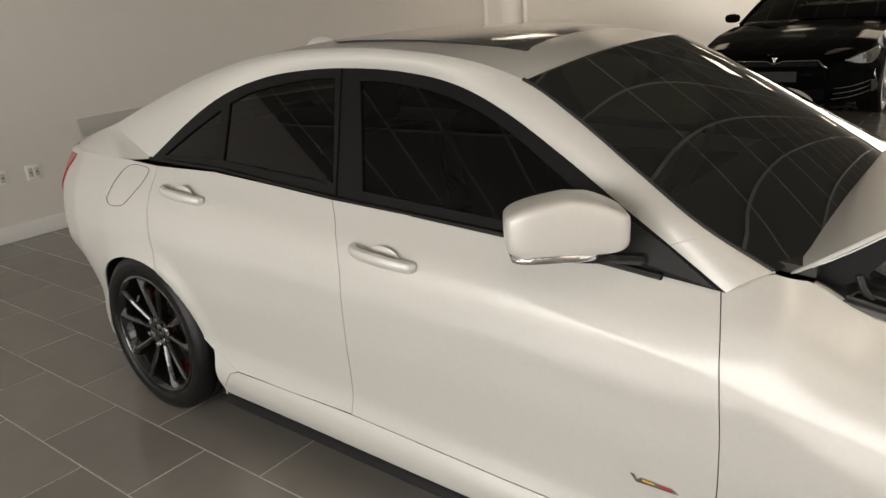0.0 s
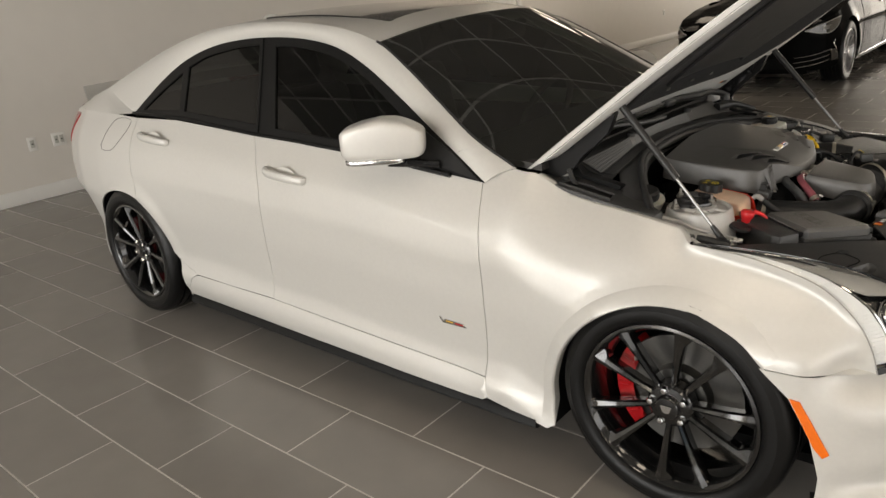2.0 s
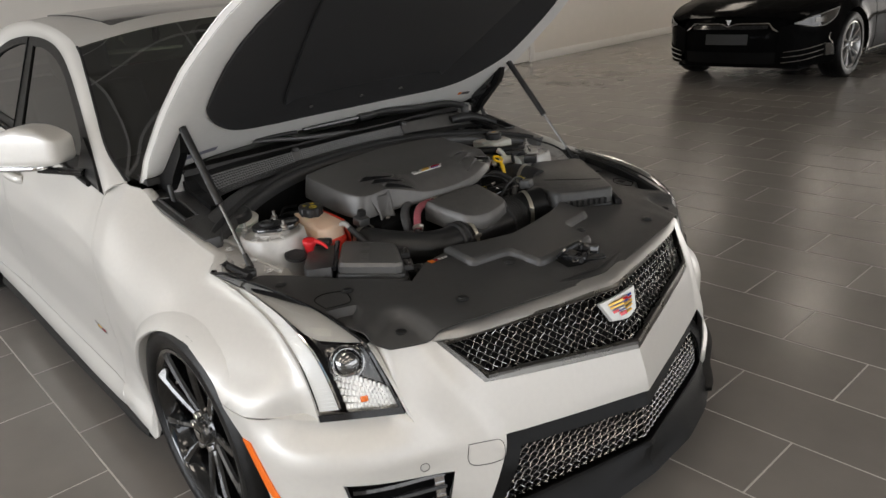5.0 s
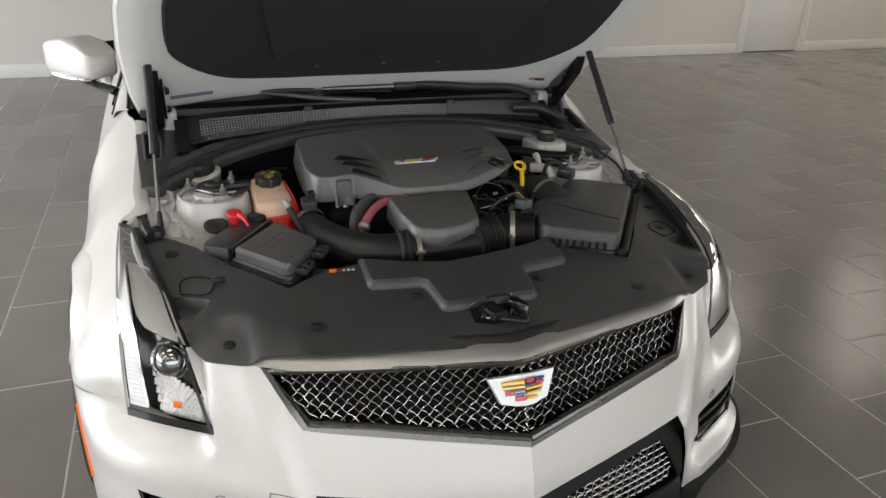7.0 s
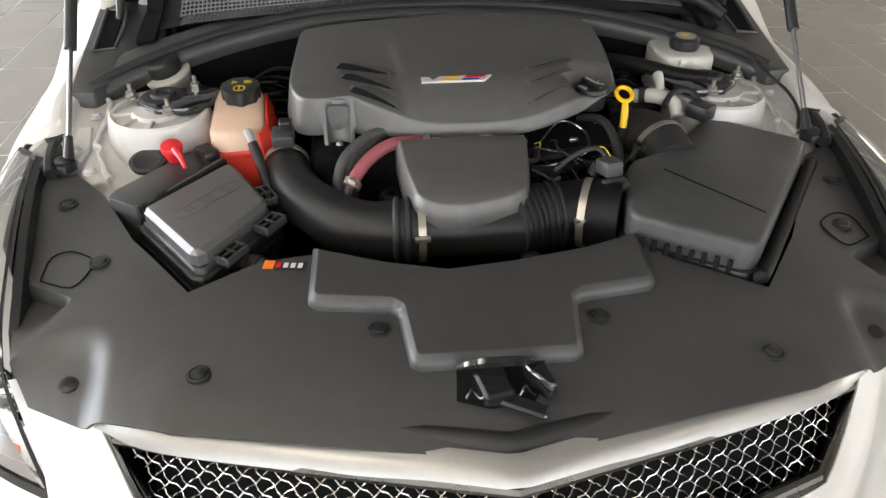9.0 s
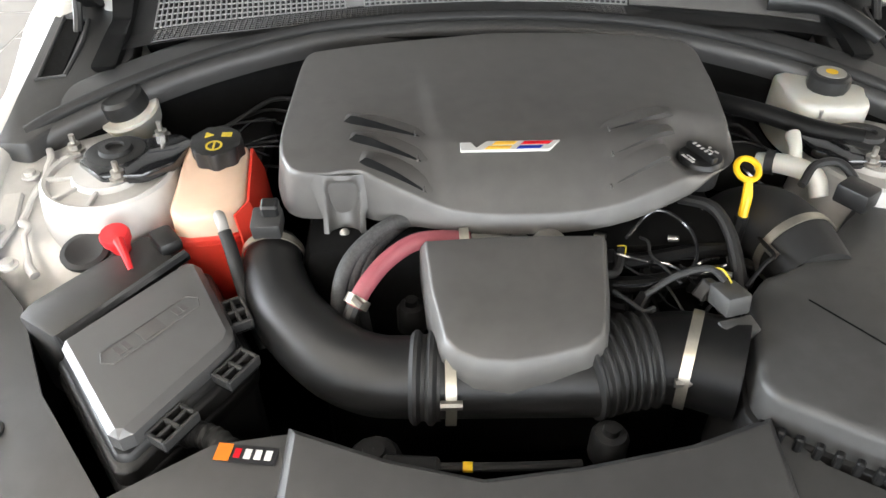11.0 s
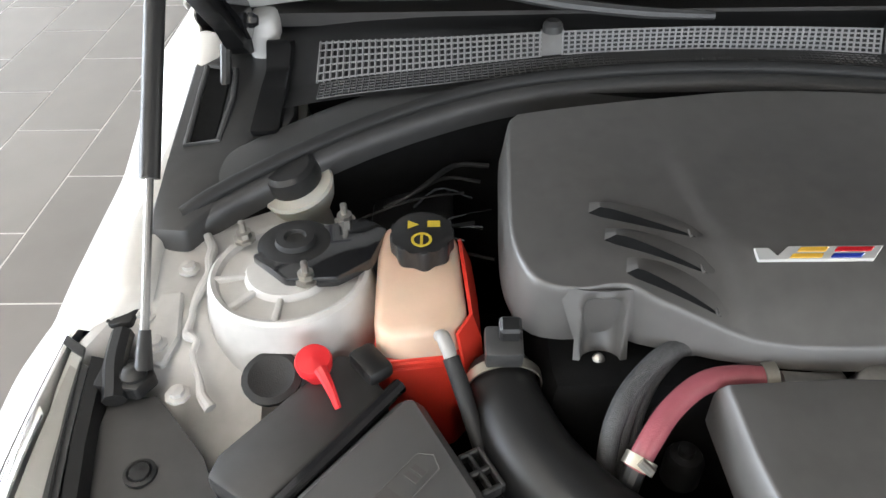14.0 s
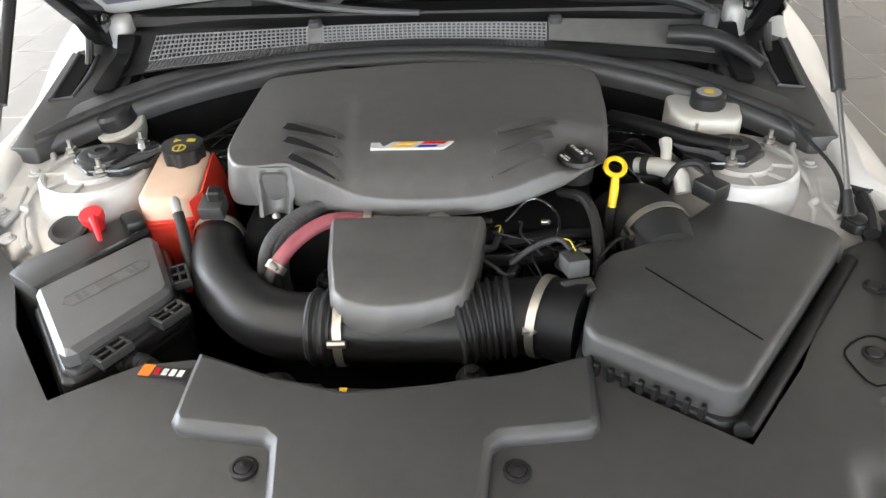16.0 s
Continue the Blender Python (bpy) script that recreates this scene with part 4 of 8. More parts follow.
def weave(poly, pitch, inset, r):
    """Crossed wavy wires over a grille opening that spans both halves."""
    full = [(s, z) for s, z in poly] + [(-s, z) for s, z in poly[::-1]]
    bm = bmesh.new()
    smax = max(abs(s) for s, _ in full)
    zmin, zmax = min(z for _, z in full), max(z for _, z in full)
    slope = 0.80
    for sign in (1, -1):
        c = -smax - 0.4
        while c < smax + 0.4:
            run = []
            for i in range(int((zmax - zmin) / (pitch / 4)) + 1):
                z = zmin + i * pitch / 4
                s = c + sign * (z - zmin) / slope
                if inside(full, s, z):
                    lift = 0.0024 * (1 if (i // 2) % 2 else -1) * sign
                    run.append(nose(s if abs(s) > 1e-4 else 1e-4, z, inset + lift))
                else:
                    if len(run) > 1:
                        add_tube(bm, run, r, 4, 0, cap=False)
                    run = []
            if len(run) > 1:
                add_tube(bm, run, r, 4, 0, cap=False)
            c += pitch / slope
    return bm


grille = part("grille_frame", edge_tube(GU + [(-s, z) for s, z in GU[::-1]] + GU[:1], 0.009, 0.006), SATIN, car, "dark chrome grille surround")
part("grille_mesh", weave(GU, 0.0195, 0.018, 0.0012), MESHMETAL, grille, "woven chrome wire mesh")
# black sheet for the shade behind the mesh
part("grille_backing", sheet([[nose(s, z, 0.055) for s in np.linspace(-sy(0.48), sy(0.48), 40)] for z in np.linspace(0.49, 0.65, 8)], flip=True), DARKVOID, grille)
# bar over the grille, under the hood's lip
part("grille_top_bar", sheet([[nose(s, z, i) for s in np.linspace(-sy(0.505), sy(0.505), 44)] for z, i in ((0.638, 0.004), (0.643, -0.003), (0.655, -0.004), (0.663, 0.000), (0.6675, 0.008), (0.6685, 0.016), (0.660, 0.020))], flip=True), BARGREY, car, "satin metal bar above the grille", sharp=60)
part("bar_seal", sheet([[nose(s, z, i) for s in np.linspace(-sy(0.50), sy(0.50), 44)] for z, i in ((0.655, 0.0215), (0.6735, 0.0215), (0.677, 0.025), (0.677, 0.033), (0.672, 0.044), (0.655, 0.048))], flip=True), BLACKPLASTIC, car, "black rubber seal behind the grille bar", sharp=50)
mirrored("grille_cheek", lambda: panel([(sy(0.436), 0.538), (sy(0.500), 0.640), (sy(0.487), 0.636), (sy(0.424), 0.545)], nose_r(0.002), 0.02, flip=True), SATIN, car)
mirrored("grille_lower_lip", lambda: panel([(0.0, 0.484), (sy(0.436), 0.538), (sy(0.43), 0.550), (0.0, 0.502)], nose_r(0.001), 0.02, flip=True), SATIN, car, sharp=60)

# crest on the grille
crest = new("grille_crest")
crest.parent = car
crest.location = (0.752, 0.0, 0.592)
crest.rotation_euler = (radians(0), radians(-20), 0)


def crest_part(name, pts, lift, mt):
    bm = prism([(y, z) for y, z in pts], 0, lift, 0.0012 if name == "crest_shield" else 0.0003, 1)
    for v in bm.verts:
        v.co = Vector((v.co.z - abs(v.co.x) * 0.22, v.co.x, v.co.y))
    part(name, bm, mt, crest)


crest.scale = (1.0, 1.0, 0.86)
crest_part("crest_shield", [(-0.075, 0.034), (0, 0.036), (0.075, 0.034), (0.052, -0.030), (0.02, -0.038), (0, -0.040), (-0.02, -0.038), (-0.052, -0.030)], 0.010, PALESILVER)
for a, b, c, d, mt in ((-0.055, -0.002, 0.018, 0.026, GOLD), (-0.053, -0.002, 0.0145, 0.017, LABELGREY), (-0.053, -0.002, 0.006, 0.013, GOLD), (-0.050, -0.002, 0.0015, 0.0035, LABELGREY), (-0.049, -0.027, -0.012, -0.001, BADGERED),
                       (-0.025, -0.002, -0.012, -0.0085, BLUE), (-0.025, -0.002, -0.0055, -0.002, LABELWHITE), (-0.025, -0.002, -0.030, -0.017, BADGERED), (0.002, 0.027, 0.018, 0.027, BADGERED), (0.029, 0.056, 0.021, 0.027, BLUE),
                       (0.002, 0.027, 0.011, 0.015, BLUE), (0.029, 0.053, 0.009, 0.018, BADGERED), (0.002, 0.050, -0.002, 0.006, GOLD), (0.002, 0.048, -0.006, -0.004, LABELBLACK), (0.002, 0.044, -0.015, -0.008, GOLD), (0.002, 0.033, -0.029, -0.021, GOLD)):
    crest_part("crest_bar", [(y * 0.86, z * 0.84 - 0.001) for y, z in ((a, c), (b, c), (b, d), (a, d))], 0.0106, mt)

# lower grille and black lower fascia
GL = [(0.0, 0.333), (sy(0.385), 0.364), (sy(0.41), 0.345), (sy(0.478), 0.226), (sy(0.30), 0.220), (0.0, 0.224)]
lower = part("lower_grille_frame", panel([(0, 0.373), (sy(0.424), 0.413), (sy(0.490), 0.216), (sy(0.30), 0.208), (0, 0.212), (-sy(0.30), 0.208), (-sy(0.49), 0.216), (-sy(0.424), 0.413)], lambda s, z: nose(s if abs(s) > 1e-5 else 1e-5, z, 0.004 + 0.03 * max(0, (z - 0.33)) / 0.08), 0.025,
         holes=([(0.0, 0.328), (sy(0.385), 0.360), (sy(0.460), 0.224), (0.0, 0.220), (-sy(0.460), 0.224), (-sy(0.385), 0.360)],), flip=True), MATTBLACK, car, "black lower grille surround", thick=0.006)
part("lower_grille_mesh", weave(GL, 0.0195, 0.022, 0.0015), LOWMESH, lower, "woven metal wire mesh")
# shade behind the lower mesh, as a black sheet
part("lower_grille_backing", sheet([[nose(s, z, 0.06) for s in np.linspace(-sy(0.48), sy(0.48), 40)] for z in np.linspace(0.20, 0.41, 8)], flip=True), DARKVOID, lower)
for side in (1, -1):
    rows = []
    for f in np.linspace(0, 1, 16):
        y = 0.470 * f
        top, low = nose(sy(y), 0.232), nose(sy(y), 0.15)
        xl = float(np.interp(y, [0, 0.2, 0.36, 0.47], [0.856, 0.842, 0.80, 0.748]))
        rows.append([Vector((top.x - 0.01, -side * y, 0.220 if y < 0.48 else 0.220 - (y - 0.48) * 2)), Vector((top.x + 0.004, -side * y, 0.208)), Vector((xl - 0.012, -side * y, 0.165)), Vector((xl, -side * y, 0.142)), Vector((xl + 0.008, -side * y, 0.128)), Vector((xl, -side * y, 0.118)), Vector((xl - 0.2, -side * y, 0.118))])
    part("lower_fascia", sheet(rows, flip=side < 0), MATTBLACK, car, "black carbon lower fascia and splitter", sharp=50)


def lip():
    rows = []
    for s in np.linspace(sy(0.42), sx(0.385), 26):
        p, out, back = nose(s, 0.145, -0.006), nose(s, 0.145, -0.042), nose(s, 0.145, 0.1)
        rows.append([p + Vector((0, 0, 0.006)), p.lerp(out, 0.6) + Vector((0, 0, 0.004)), out + Vector((0, 0, 0.006)), out + Vector((0, 0, -0.003)), p + Vector((0, 0, -0.012)), back + Vector((0, 0, -0.012))])
    return sheet(rows)


mirrored("splitter_lip", lip, CARBON, car, "thin dark splitter lip")
# fog-light pockets with slats
FOGC = [(s, z) for s, z in FOG]
# the pocket's depth is a near-black sheet in place of shade
mirrored("fog_pocket", lambda: panel([(sy(0.785), 0.385), (sy(0.52), 0.365), (sy(0.535), 0.225), (sy(0.765), 0.215)], lambda s, z: nose(s, z, 0.07), 0.04, flip=True), DARKVOID, car)
mirrored("fog_bezel", lambda: edge_tube(FOGC + FOGC[:1], 0.006, 0.006, 6), GLOSSBLACK, car)
for zz in (0.331, 0.298, 0.265):
    mirrored("fog_slat", lambda: sheet([[nose(s, zz + dz + (0.012 * (sy(0.75) - s)), i) for s in np.linspace(sy(0.56), sy(0.75), 10)] for dz, i in ((0.006, 0.02), (0.005, 0.012), (-0.003, 0.010), (-0.006, 0.03))], flip=True), GLOSSBLACK, car, "black louvre slat")
mirrored("fog_chrome", lambda: sheet([[nose(s, z, 0.02) for s in (sy(0.562), sy(0.582))] for z in (0.258, 0.30, 0.338)], flip=True), CHROME, car, thick=0.004)
# side marker, tow-eye cover, sensor
mk = [(sx(0.327), 0.452), (sx(0.352), 0.448), (sx(0.412), 0.318), (sx(0.398), 0.306), (sx(0.380), 0.33)]
mirrored("side_marker", lambda: panel(mk, lambda s, z: nose_r(-0.004)(s, z), 0.02, flip=True), AMBER, car, "amber side marker light", thick=0.006)
cov = [(sy(0.505), 0.408), (sy(0.445), 0.412), (sy(0.440), 0.372), (sy(0.455), 0.358), (sy(0.50), 0.352), (sy(0.512), 0.37)]
part("tow_cover_joint", tube([nose_r(-0.0008)(s, z) for s, z in cs(cov + cov[:1], 4)], 0.0007, 5, 0), DARKVOID, car)
mirrored("parking_sensor", lambda: tube([nose_r(-0.001)(sy(0.60) + 0.011 * math.cos(t), 0.372 + 0.011 * math.sin(t)) for t in np.linspace(0, 2 * math.pi, 17)], 0.0007, 5, 0), DARKVOID, car)

# headlights
tail = flank_r(0.025, 0.754)
OUTC = smooth_curve([flank_r(x, z) for x, z in HL_OUT], 6)
INC = smooth_curve([(0.042, -0.735, 0.752), (0.15, -0.716, 0.747), (0.26, -0.692, 0.738), (0.373, -0.667, 0.719), (0.45, -0.652, 0.695), (0.512, -0.636, 0.666)], 5) + smooth_curve([(0.512, -0.636, 0.666), (0.548, -0.619, 0.585), (0.580, -0.599, 0.492)], 5)[1:]
OUTV = Vector((0.55, -0.65, 0.5)).normalized()


def hl(w0, w1, lift, u0=0.0, u1=1.0, bulge=0.012):
    def build():
        rows = []
        for i in range(31):
            u = u0 + (u1 - u0) * i / 30
            p, q = curve_at(OUTC, u), curve_at(INC, u)
            rows.append([p.lerp(q, w) + OUTV * (lift + bulge * 4 * w * (1 - w) * min(1, u * 3)) for w in np.linspace(w0, w1, 9)])
        return sheet(rows)
    return build


def shelf():
    a = [curve_at(OUTC, 1.0).lerp(curve_at(INC, 1.0), w) + OUTV * (0.012 * 4 * w * (1 - w) - 0.004) for w in np.linspace(0, 1, 9)]
    b = [nose_r(0.001)(s, z) for s, z in ((sx(0.40), 0.513), (sy(0.77), 0.510), (sy(0.68), 0.492), (sy(0.596), 0.478))]
    return ruled(a, b, 16, 4, lambda u, w: (0, 0, 0.002 * (1 - w)))


def bumper_return():
    a = [nose_r(0.002)(s, z) for s, z in ((sy(0.615), 0.656), (sy(0.606), 0.56), (sy(0.596), 0.478))]
    b = [Vector((0.515, -0.632, 0.664)), Vector((0.551, -0.615, 0.585)), Vector((0.582, -0.596, 0.490))]
    return ruled(a, b, 12, 3)


def bumper_top():
    ss = np.linspace(sy(0.50), sy(0.615), 8)
    return sheet([[nose_r(i)(s, float(np.interp(s, [sy(0.5), sy(0.545), sy(0.615)], [0.640, 0.650, 0.656])) + dz) for s in ss] for i, dz in ((0.001, -0.001), (0.005, 0.003), (0.014, 0.004), (0.030, -0.012))])


mirrored("bumper_return", bumper_return, PAINT, car, thick=0.002)
mirrored("bumper_top", bumper_top, PAINT, car, sharp=60, thick=0.002)
mirrored("headlight_shelf", shelf, PAINT, car, sharp=60)
heads = mirrored("headlight", hl(0.0, 1.0, -0.055, bulge=0.0), BLACKPLASTIC, car, "vertical headlight with clear lens and white light guide")


def hp(u, w, lift, bulge=0.012):
    """A place in the lamp: u runs from its tail to its foot, w from its outer to its inner edge."""
    return curve_at(OUTC, u).lerp(curve_at(INC, u), w) + OUTV * (lift + bulge * 4 * w * (1 - w) * min(1, u * 3))


def lamp_plate(outline, lift, tilt=0.0):
    return lambda: panel(outline, lambda u, w: hp(u, w, lift + tilt * w), 0.045, flip=True)


BEZEL = [(0.06, 0.22), (0.05, 0.60), (0.17, 0.74), (0.40, 0.77), (0.50, 0.97), (0.715, 0.97), (0.695, 0.74), (0.665, 0.46), (0.625, 0.36), (0.56, 0.31), (0.30, 0.31), (0.15, 0.28)]
BLADE = [(0.04, 0.62), (0.04, 0.96), (0.475, 0.96), (0.405, 0.80), (0.17, 0.77)]
SHADE = [(0.62, 0.34), (0.66, 0.44), (0.70, 0.72), (0.72, 0.97), (0.935, 0.97), (0.88, 0.72), (0.80, 0.35)]
BOWL = [(0.80, 0.33), (0.88, 0.71), (0.94, 0.97), (0.975, 0.97), (0.97, 0.33)]
lamp_parts = [("light_guide", hl(0.03, 0.27, -0.007, 0.16, 0.955), WHITEBAR, "white light-guide strip"), ("bezel_blade", lamp_plate(BEZEL, -0.012), PALEBLADE, "pale grey inner bezel"),
              ("dark_corner", lamp_plate(BLADE, -0.008), AIRBOXPLASTIC, "dark grey blade by the hood line"), ("lamp_shade", lamp_plate(SHADE, -0.040), GLOSSBLACK, "black bezel round the projector"),
              ("reflector_bowl", lamp_plate(BOWL, -0.036), LAMPSILVER, "chrome reflector bowl"), ("bezel_line", hl(0.285, 0.31, -0.005, 0.16, 0.95), CHROME, "chrome bezel edge"),
              ("lens_rim", hl(0.965, 1.0, 0.001, 0.0, 1.0), GLOSSBLACK, ""), ("lens_rim", hl(0.0, 0.014, 0.001, 0.0, 1.0), GREYPL, ""), ("lens_rim", hl(0.0, 1.0, 0.001, 0.972, 1.0), GLOSSBLACK, ""),
              ("lens_rim", hl(0.0, 1.0, 0.001, 0.0, 0.02), GREYPLASTIC, ""), ("lens", hl(0.0, 1.0, 0.0), CLEAR, "clear lens")]
for q in range(26):
    u = 0.55 + q * 0.0155
    lamp_parts.append(("guide_rib", hl(0.06, 0.25, -0.0035, u, u + 0.006), WHITEBAR, ""))
for nm, b, mt, lab in lamp_parts:
    for k, ob in enumerate(mirrored(nm, b, mt, car, lab, thick=0.002 if nm != "lens" else 0.0)):
        ob.parent = heads[k]
        if nm == "lens":
            ob.visible_shadow = False
for k, ob in enumerate(heads):
    sg = -1 if k == 0 else 1
    rot = Vector((0.80, sg * 0.42, 0.34)).normalized().to_track_quat("Z", "Y").to_matrix().to_4x4()
    c = hp(0.775, 0.60, -0.034)
    at = Matrix.Translation((c.x, sg * abs(c.y), c.z)) @ rot
    part("projector_ring", lathe([(0.034, -0.02), (0.041, -0.004), (0.042, 0.002), (0.040, 0.004), (0.036, 0.001), (0.035, -0.008)], at, 32), CHROME, ob, "chrome projector ring")
    part("projector", lathe([(0.0355, -0.008), (0.034, 0.003), (0.029, 0.012), (0.020, 0.019), (0.010, 0.0225), (0.0005, 0.0235)], at, 32), BALL, ob, "round projector lamp")
    random.seed(3)
    bm = bmesh.new()
    for i in range(6):
        for q in range(14):
            w, u = 0.36 + 0.043 * q, 0.850 + 0.021 * i + 0.008 * (q - 7) * (1 - i / 6)
            c = hp(u, w, -0.029 + random.uniform(-0.001, 0.001))
            add_box(bm, (-0.0045, -0.0075, -0.004), (0.0045, 0.0075, 0.003), 0.002, 1, Matrix.Translation((c.x, sg * abs(c.y), c.z)) @ rot)
    part("reflector", bm, LAMPSILVER, ob, "stepped chrome reflector")
    c = hp(0.925, 0.60, -0.022)
    part("indicator", box((-0.009, -0.007, -0.004), (0.009, 0.007, 0.003), 0.003, 2, Matrix.Translation((c.x, sg * abs(c.y), c.z)) @ rot), AMBER, ob, "amber bulb cover")


# ---- wheels ----
def wheel_at(name, x, y, z, side, R, spin, caliper, parent=car, rim_mat=RIM, tone="gloss black", cal_mat=None):
    w = new(name)
    w.parent = parent
    w.matrix_local = pose(x, y, z, 90 if side < 0 else -90, 0, 0)
    w["label"] = tone + " multi-spoke alloy wheel with low-profile tyre"
    e = R - 0.322
    prof = [(0.244, -0.225), (0.262, -0.245), (0.300 + e, -0.240), (0.316 + e, -0.222), (0.321 + e, -0.200)]
    for k in range(4):
        zz = -0.185 + 0.040 * k
        prof += [(0.322 + e, zz), (0.315 + e, zz + 0.002), (0.315 + e, zz + 0.009), (0.322 + e, zz + 0.011)]
    prof += [(0.322 + e, -0.035), (0.317 + e, -0.016), (0.303 + e, -0.001), (0.290 + e, 0.003), (0.288 + e, 0.005), (0.272, 0.007), (0.258, 0.004), (0.250, -0.004), (0.244, -0.016)]
    part("tyre", lathe(prof, None, 72, True), TYRE, w)
    rim = part("rim", lathe([(0.235, -0.22), (0.215, -0.19), (0.211, -0.06), (0.225, -0.022), (0.231, -0.008), (0.238, -0.001), (0.246, -0.003), (0.250, -0.012), (0.245, -0.03), (0.245, -0.22)], None, 72, True), rim_mat, w, tone + " rim")
    for k in range(10):
        a = spin + 36 * k + (3.0 if k % 2 else -3.0)
        w_ = 1 if k % 2 else -1
        bm = bmesh.new()
        rows = []
        # a ridged blade that widens into a bevelled foot at the rim
        for x, lo, hi in ((0.030, 0.009, 0.009), (0.09, 0.010, 0.009), (0.15, 0.0125, 0.011), (0.190, 0.016, 0.014), (0.206, 0.018, 0.026), (0.2235, 0.020, 0.036)):
            fall = 0.034 * max(0.0, 1 - x / 0.224) ** 1.4 + 0.004
            foot = 0.010 if x > 0.2 else 0.0
            rows.append([bm.verts.new((x * 1.055, w_ * y * 1.04, z - fall)) for y, z in ((-lo * 0.75, -0.040), (-lo, -0.012), (-lo + 0.003, -0.0045), (-0.0005, 0.0), (hi - 0.003, -0.0055 - foot), (hi, -0.013 - foot), (hi * 0.75, -0.040))])
        for r0, r1 in zip(rows, rows[1:]):
            for i in range(6):
                bm.faces.new((r0[i], r1[i], r1[i + 1], r0[i + 1]) if w_ > 0 else (r0[i], r0[i + 1], r1[i + 1], r1[i]))
        bmesh.ops.transform(bm, matrix=Matrix.Rotation(radians(a), 4, "Z"), verts=bm.verts)
        bmesh.ops.recalc_face_normals(bm, faces=bm.faces)
        part("spoke", bm, rim_mat, rim, sharp=20)
    hub = part("hub", lathe([(0.066, -0.07), (0.064, -0.034), (0.056, -0.026), (0.036, -0.024), (0.034, -0.014), (0.030, -0.009), (0.0005, -0.007)], None, 32), rim_mat, rim)
    for k in range(5):
        a = radians(spin + 18 + 72 * k)
        part("lug_nut", lathe([(0.011, -0.03), (0.011, -0.012), (0.008, -0.008), (0.0005, -0.007)], pose(0.050 * math.cos(a), 0.050 * math.sin(a), -0.004), 6), CHROME, rim)
    part("cap_crest", prism([(-0.016, 0.010), (0.016, 0.010), (0.010, -0.009), (0, -0.013), (-0.010, -0.009)], -0.007, -0.0045, 0.0006, 1, Matrix.Rotation(radians(0 if side < 0 else 180), 4, "Z")), CHROME, rim)
    part("valve", tube([(0.17 * math.cos(2.2), 0.17 * math.sin(2.2), -0.03), (0.15 * math.cos(2.2), 0.15 * math.sin(2.2), -0.012)], 0.004, 6, 0), STEEL, rim)
    part("brake_disc", lathe([(0.07, -0.13), (0.172, -0.13), (0.172, -0.112), (0.09, -0.112), (0.085, -0.08), (0.06, -0.078)], None, 48), DISC, w, "vented steel brake disc")
    poly = [(r * math.cos(t), r * math.sin(t)) for r, ts in ((0.190, np.radians(np.linspace(caliper - 48, caliper + 48, 12))), (0.150, np.radians(np.linspace(caliper + 46, caliper - 46, 10)))) for t in ts]
    cal = part("caliper", prism(poly, -0.17, -0.10, 0.010, 2), cal_mat or RED, w, "brake caliper" if cal_mat else "red brake caliper")
    for k in (-30, 0, 30):
        t = radians(caliper + k)
        part("caliper_rib", box((-0.020, -0.006, -0.002), (0.020, 0.006, 0.006), 0.003, 1, Matrix.Rotation(t, 4, "Z") @ Matrix.Translation((0.166, 0, -0.10))), cal_mat or RED, cal)
    return w


wheel_at("wheel", 0.016, -0.886, 0.322, -1, 0.322, 12, 184)
wheel_at("wheel", -2.764, -0.902, 0.328, -1, 0.328, 30, 20)
wheel_at("wheel", 0.016, 0.886, 0.322, 1, 0.322, 12, 184)
wheel_at("wheel", -2.764, 0.902, 0.328, 1, 0.328, 0, 20)


def well(cx, arch, deep):
    def build():
        rows = []
        A = resample([Vector(p) for p in cs(arch)], 0.05, False)
        for d in (0.008, 0.03, deep):
            rows.append([flank_r(p.x, p.y) * 1 + Vector((0, d, 0)) if d < 0.1 else Vector((p.x, -0.55, p.y)) for p in A])
        return sheet(rows)
    return build


mirrored("wheel_housing", well(0, ARCH_F + [(0.33, 0.44), (0.39, 0.245), (0.385, 0.14)], 0.3), DARKVOID, car)
mirrored("wheel_housing", well(-2.776, ARCH_R, 0.3), DARKVOID, car)
# plain near-black boxes that stand for the shade inside the body
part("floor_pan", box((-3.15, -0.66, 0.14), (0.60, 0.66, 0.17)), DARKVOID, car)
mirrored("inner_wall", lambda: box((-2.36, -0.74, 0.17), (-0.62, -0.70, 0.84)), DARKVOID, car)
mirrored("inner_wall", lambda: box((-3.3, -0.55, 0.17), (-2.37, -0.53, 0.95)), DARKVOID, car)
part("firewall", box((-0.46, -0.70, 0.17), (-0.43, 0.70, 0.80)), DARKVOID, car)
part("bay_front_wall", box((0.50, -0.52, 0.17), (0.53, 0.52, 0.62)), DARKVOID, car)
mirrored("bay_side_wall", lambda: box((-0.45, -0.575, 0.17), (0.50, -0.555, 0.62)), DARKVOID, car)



def arch_lip(arch):
    def build():
        A = resample([Vector(p) for p in cs(arch)], 0.025, False)
        rows = []
        for d, out in ((0.042, -0.002), (0.036, 0.002), (0.006, 0.0115), (0.0, 0.0115), (-0.004, 0.006), (-0.004, -0.02)):
            row = []
            for i, p in enumerate(A):
                t = A[min(i + 1, len(A) - 1)] - A[max(i - 1, 0)]
                n = Vector((-t.y, t.x)).normalized()
                if n.y < -0.3:
                    n = -n
                s = min(1.0, i / 5, (len(A) - 1 - i) / 5)
                x, z = p.x + n.x * d, p.y + n.y * d
                row.append(flank_r(x, z) + Vector((0, -out * (0.15 + 0.85 * s) - 0.0005, 0)))
            rows.append(row)
        return sheet(rows)
    return build


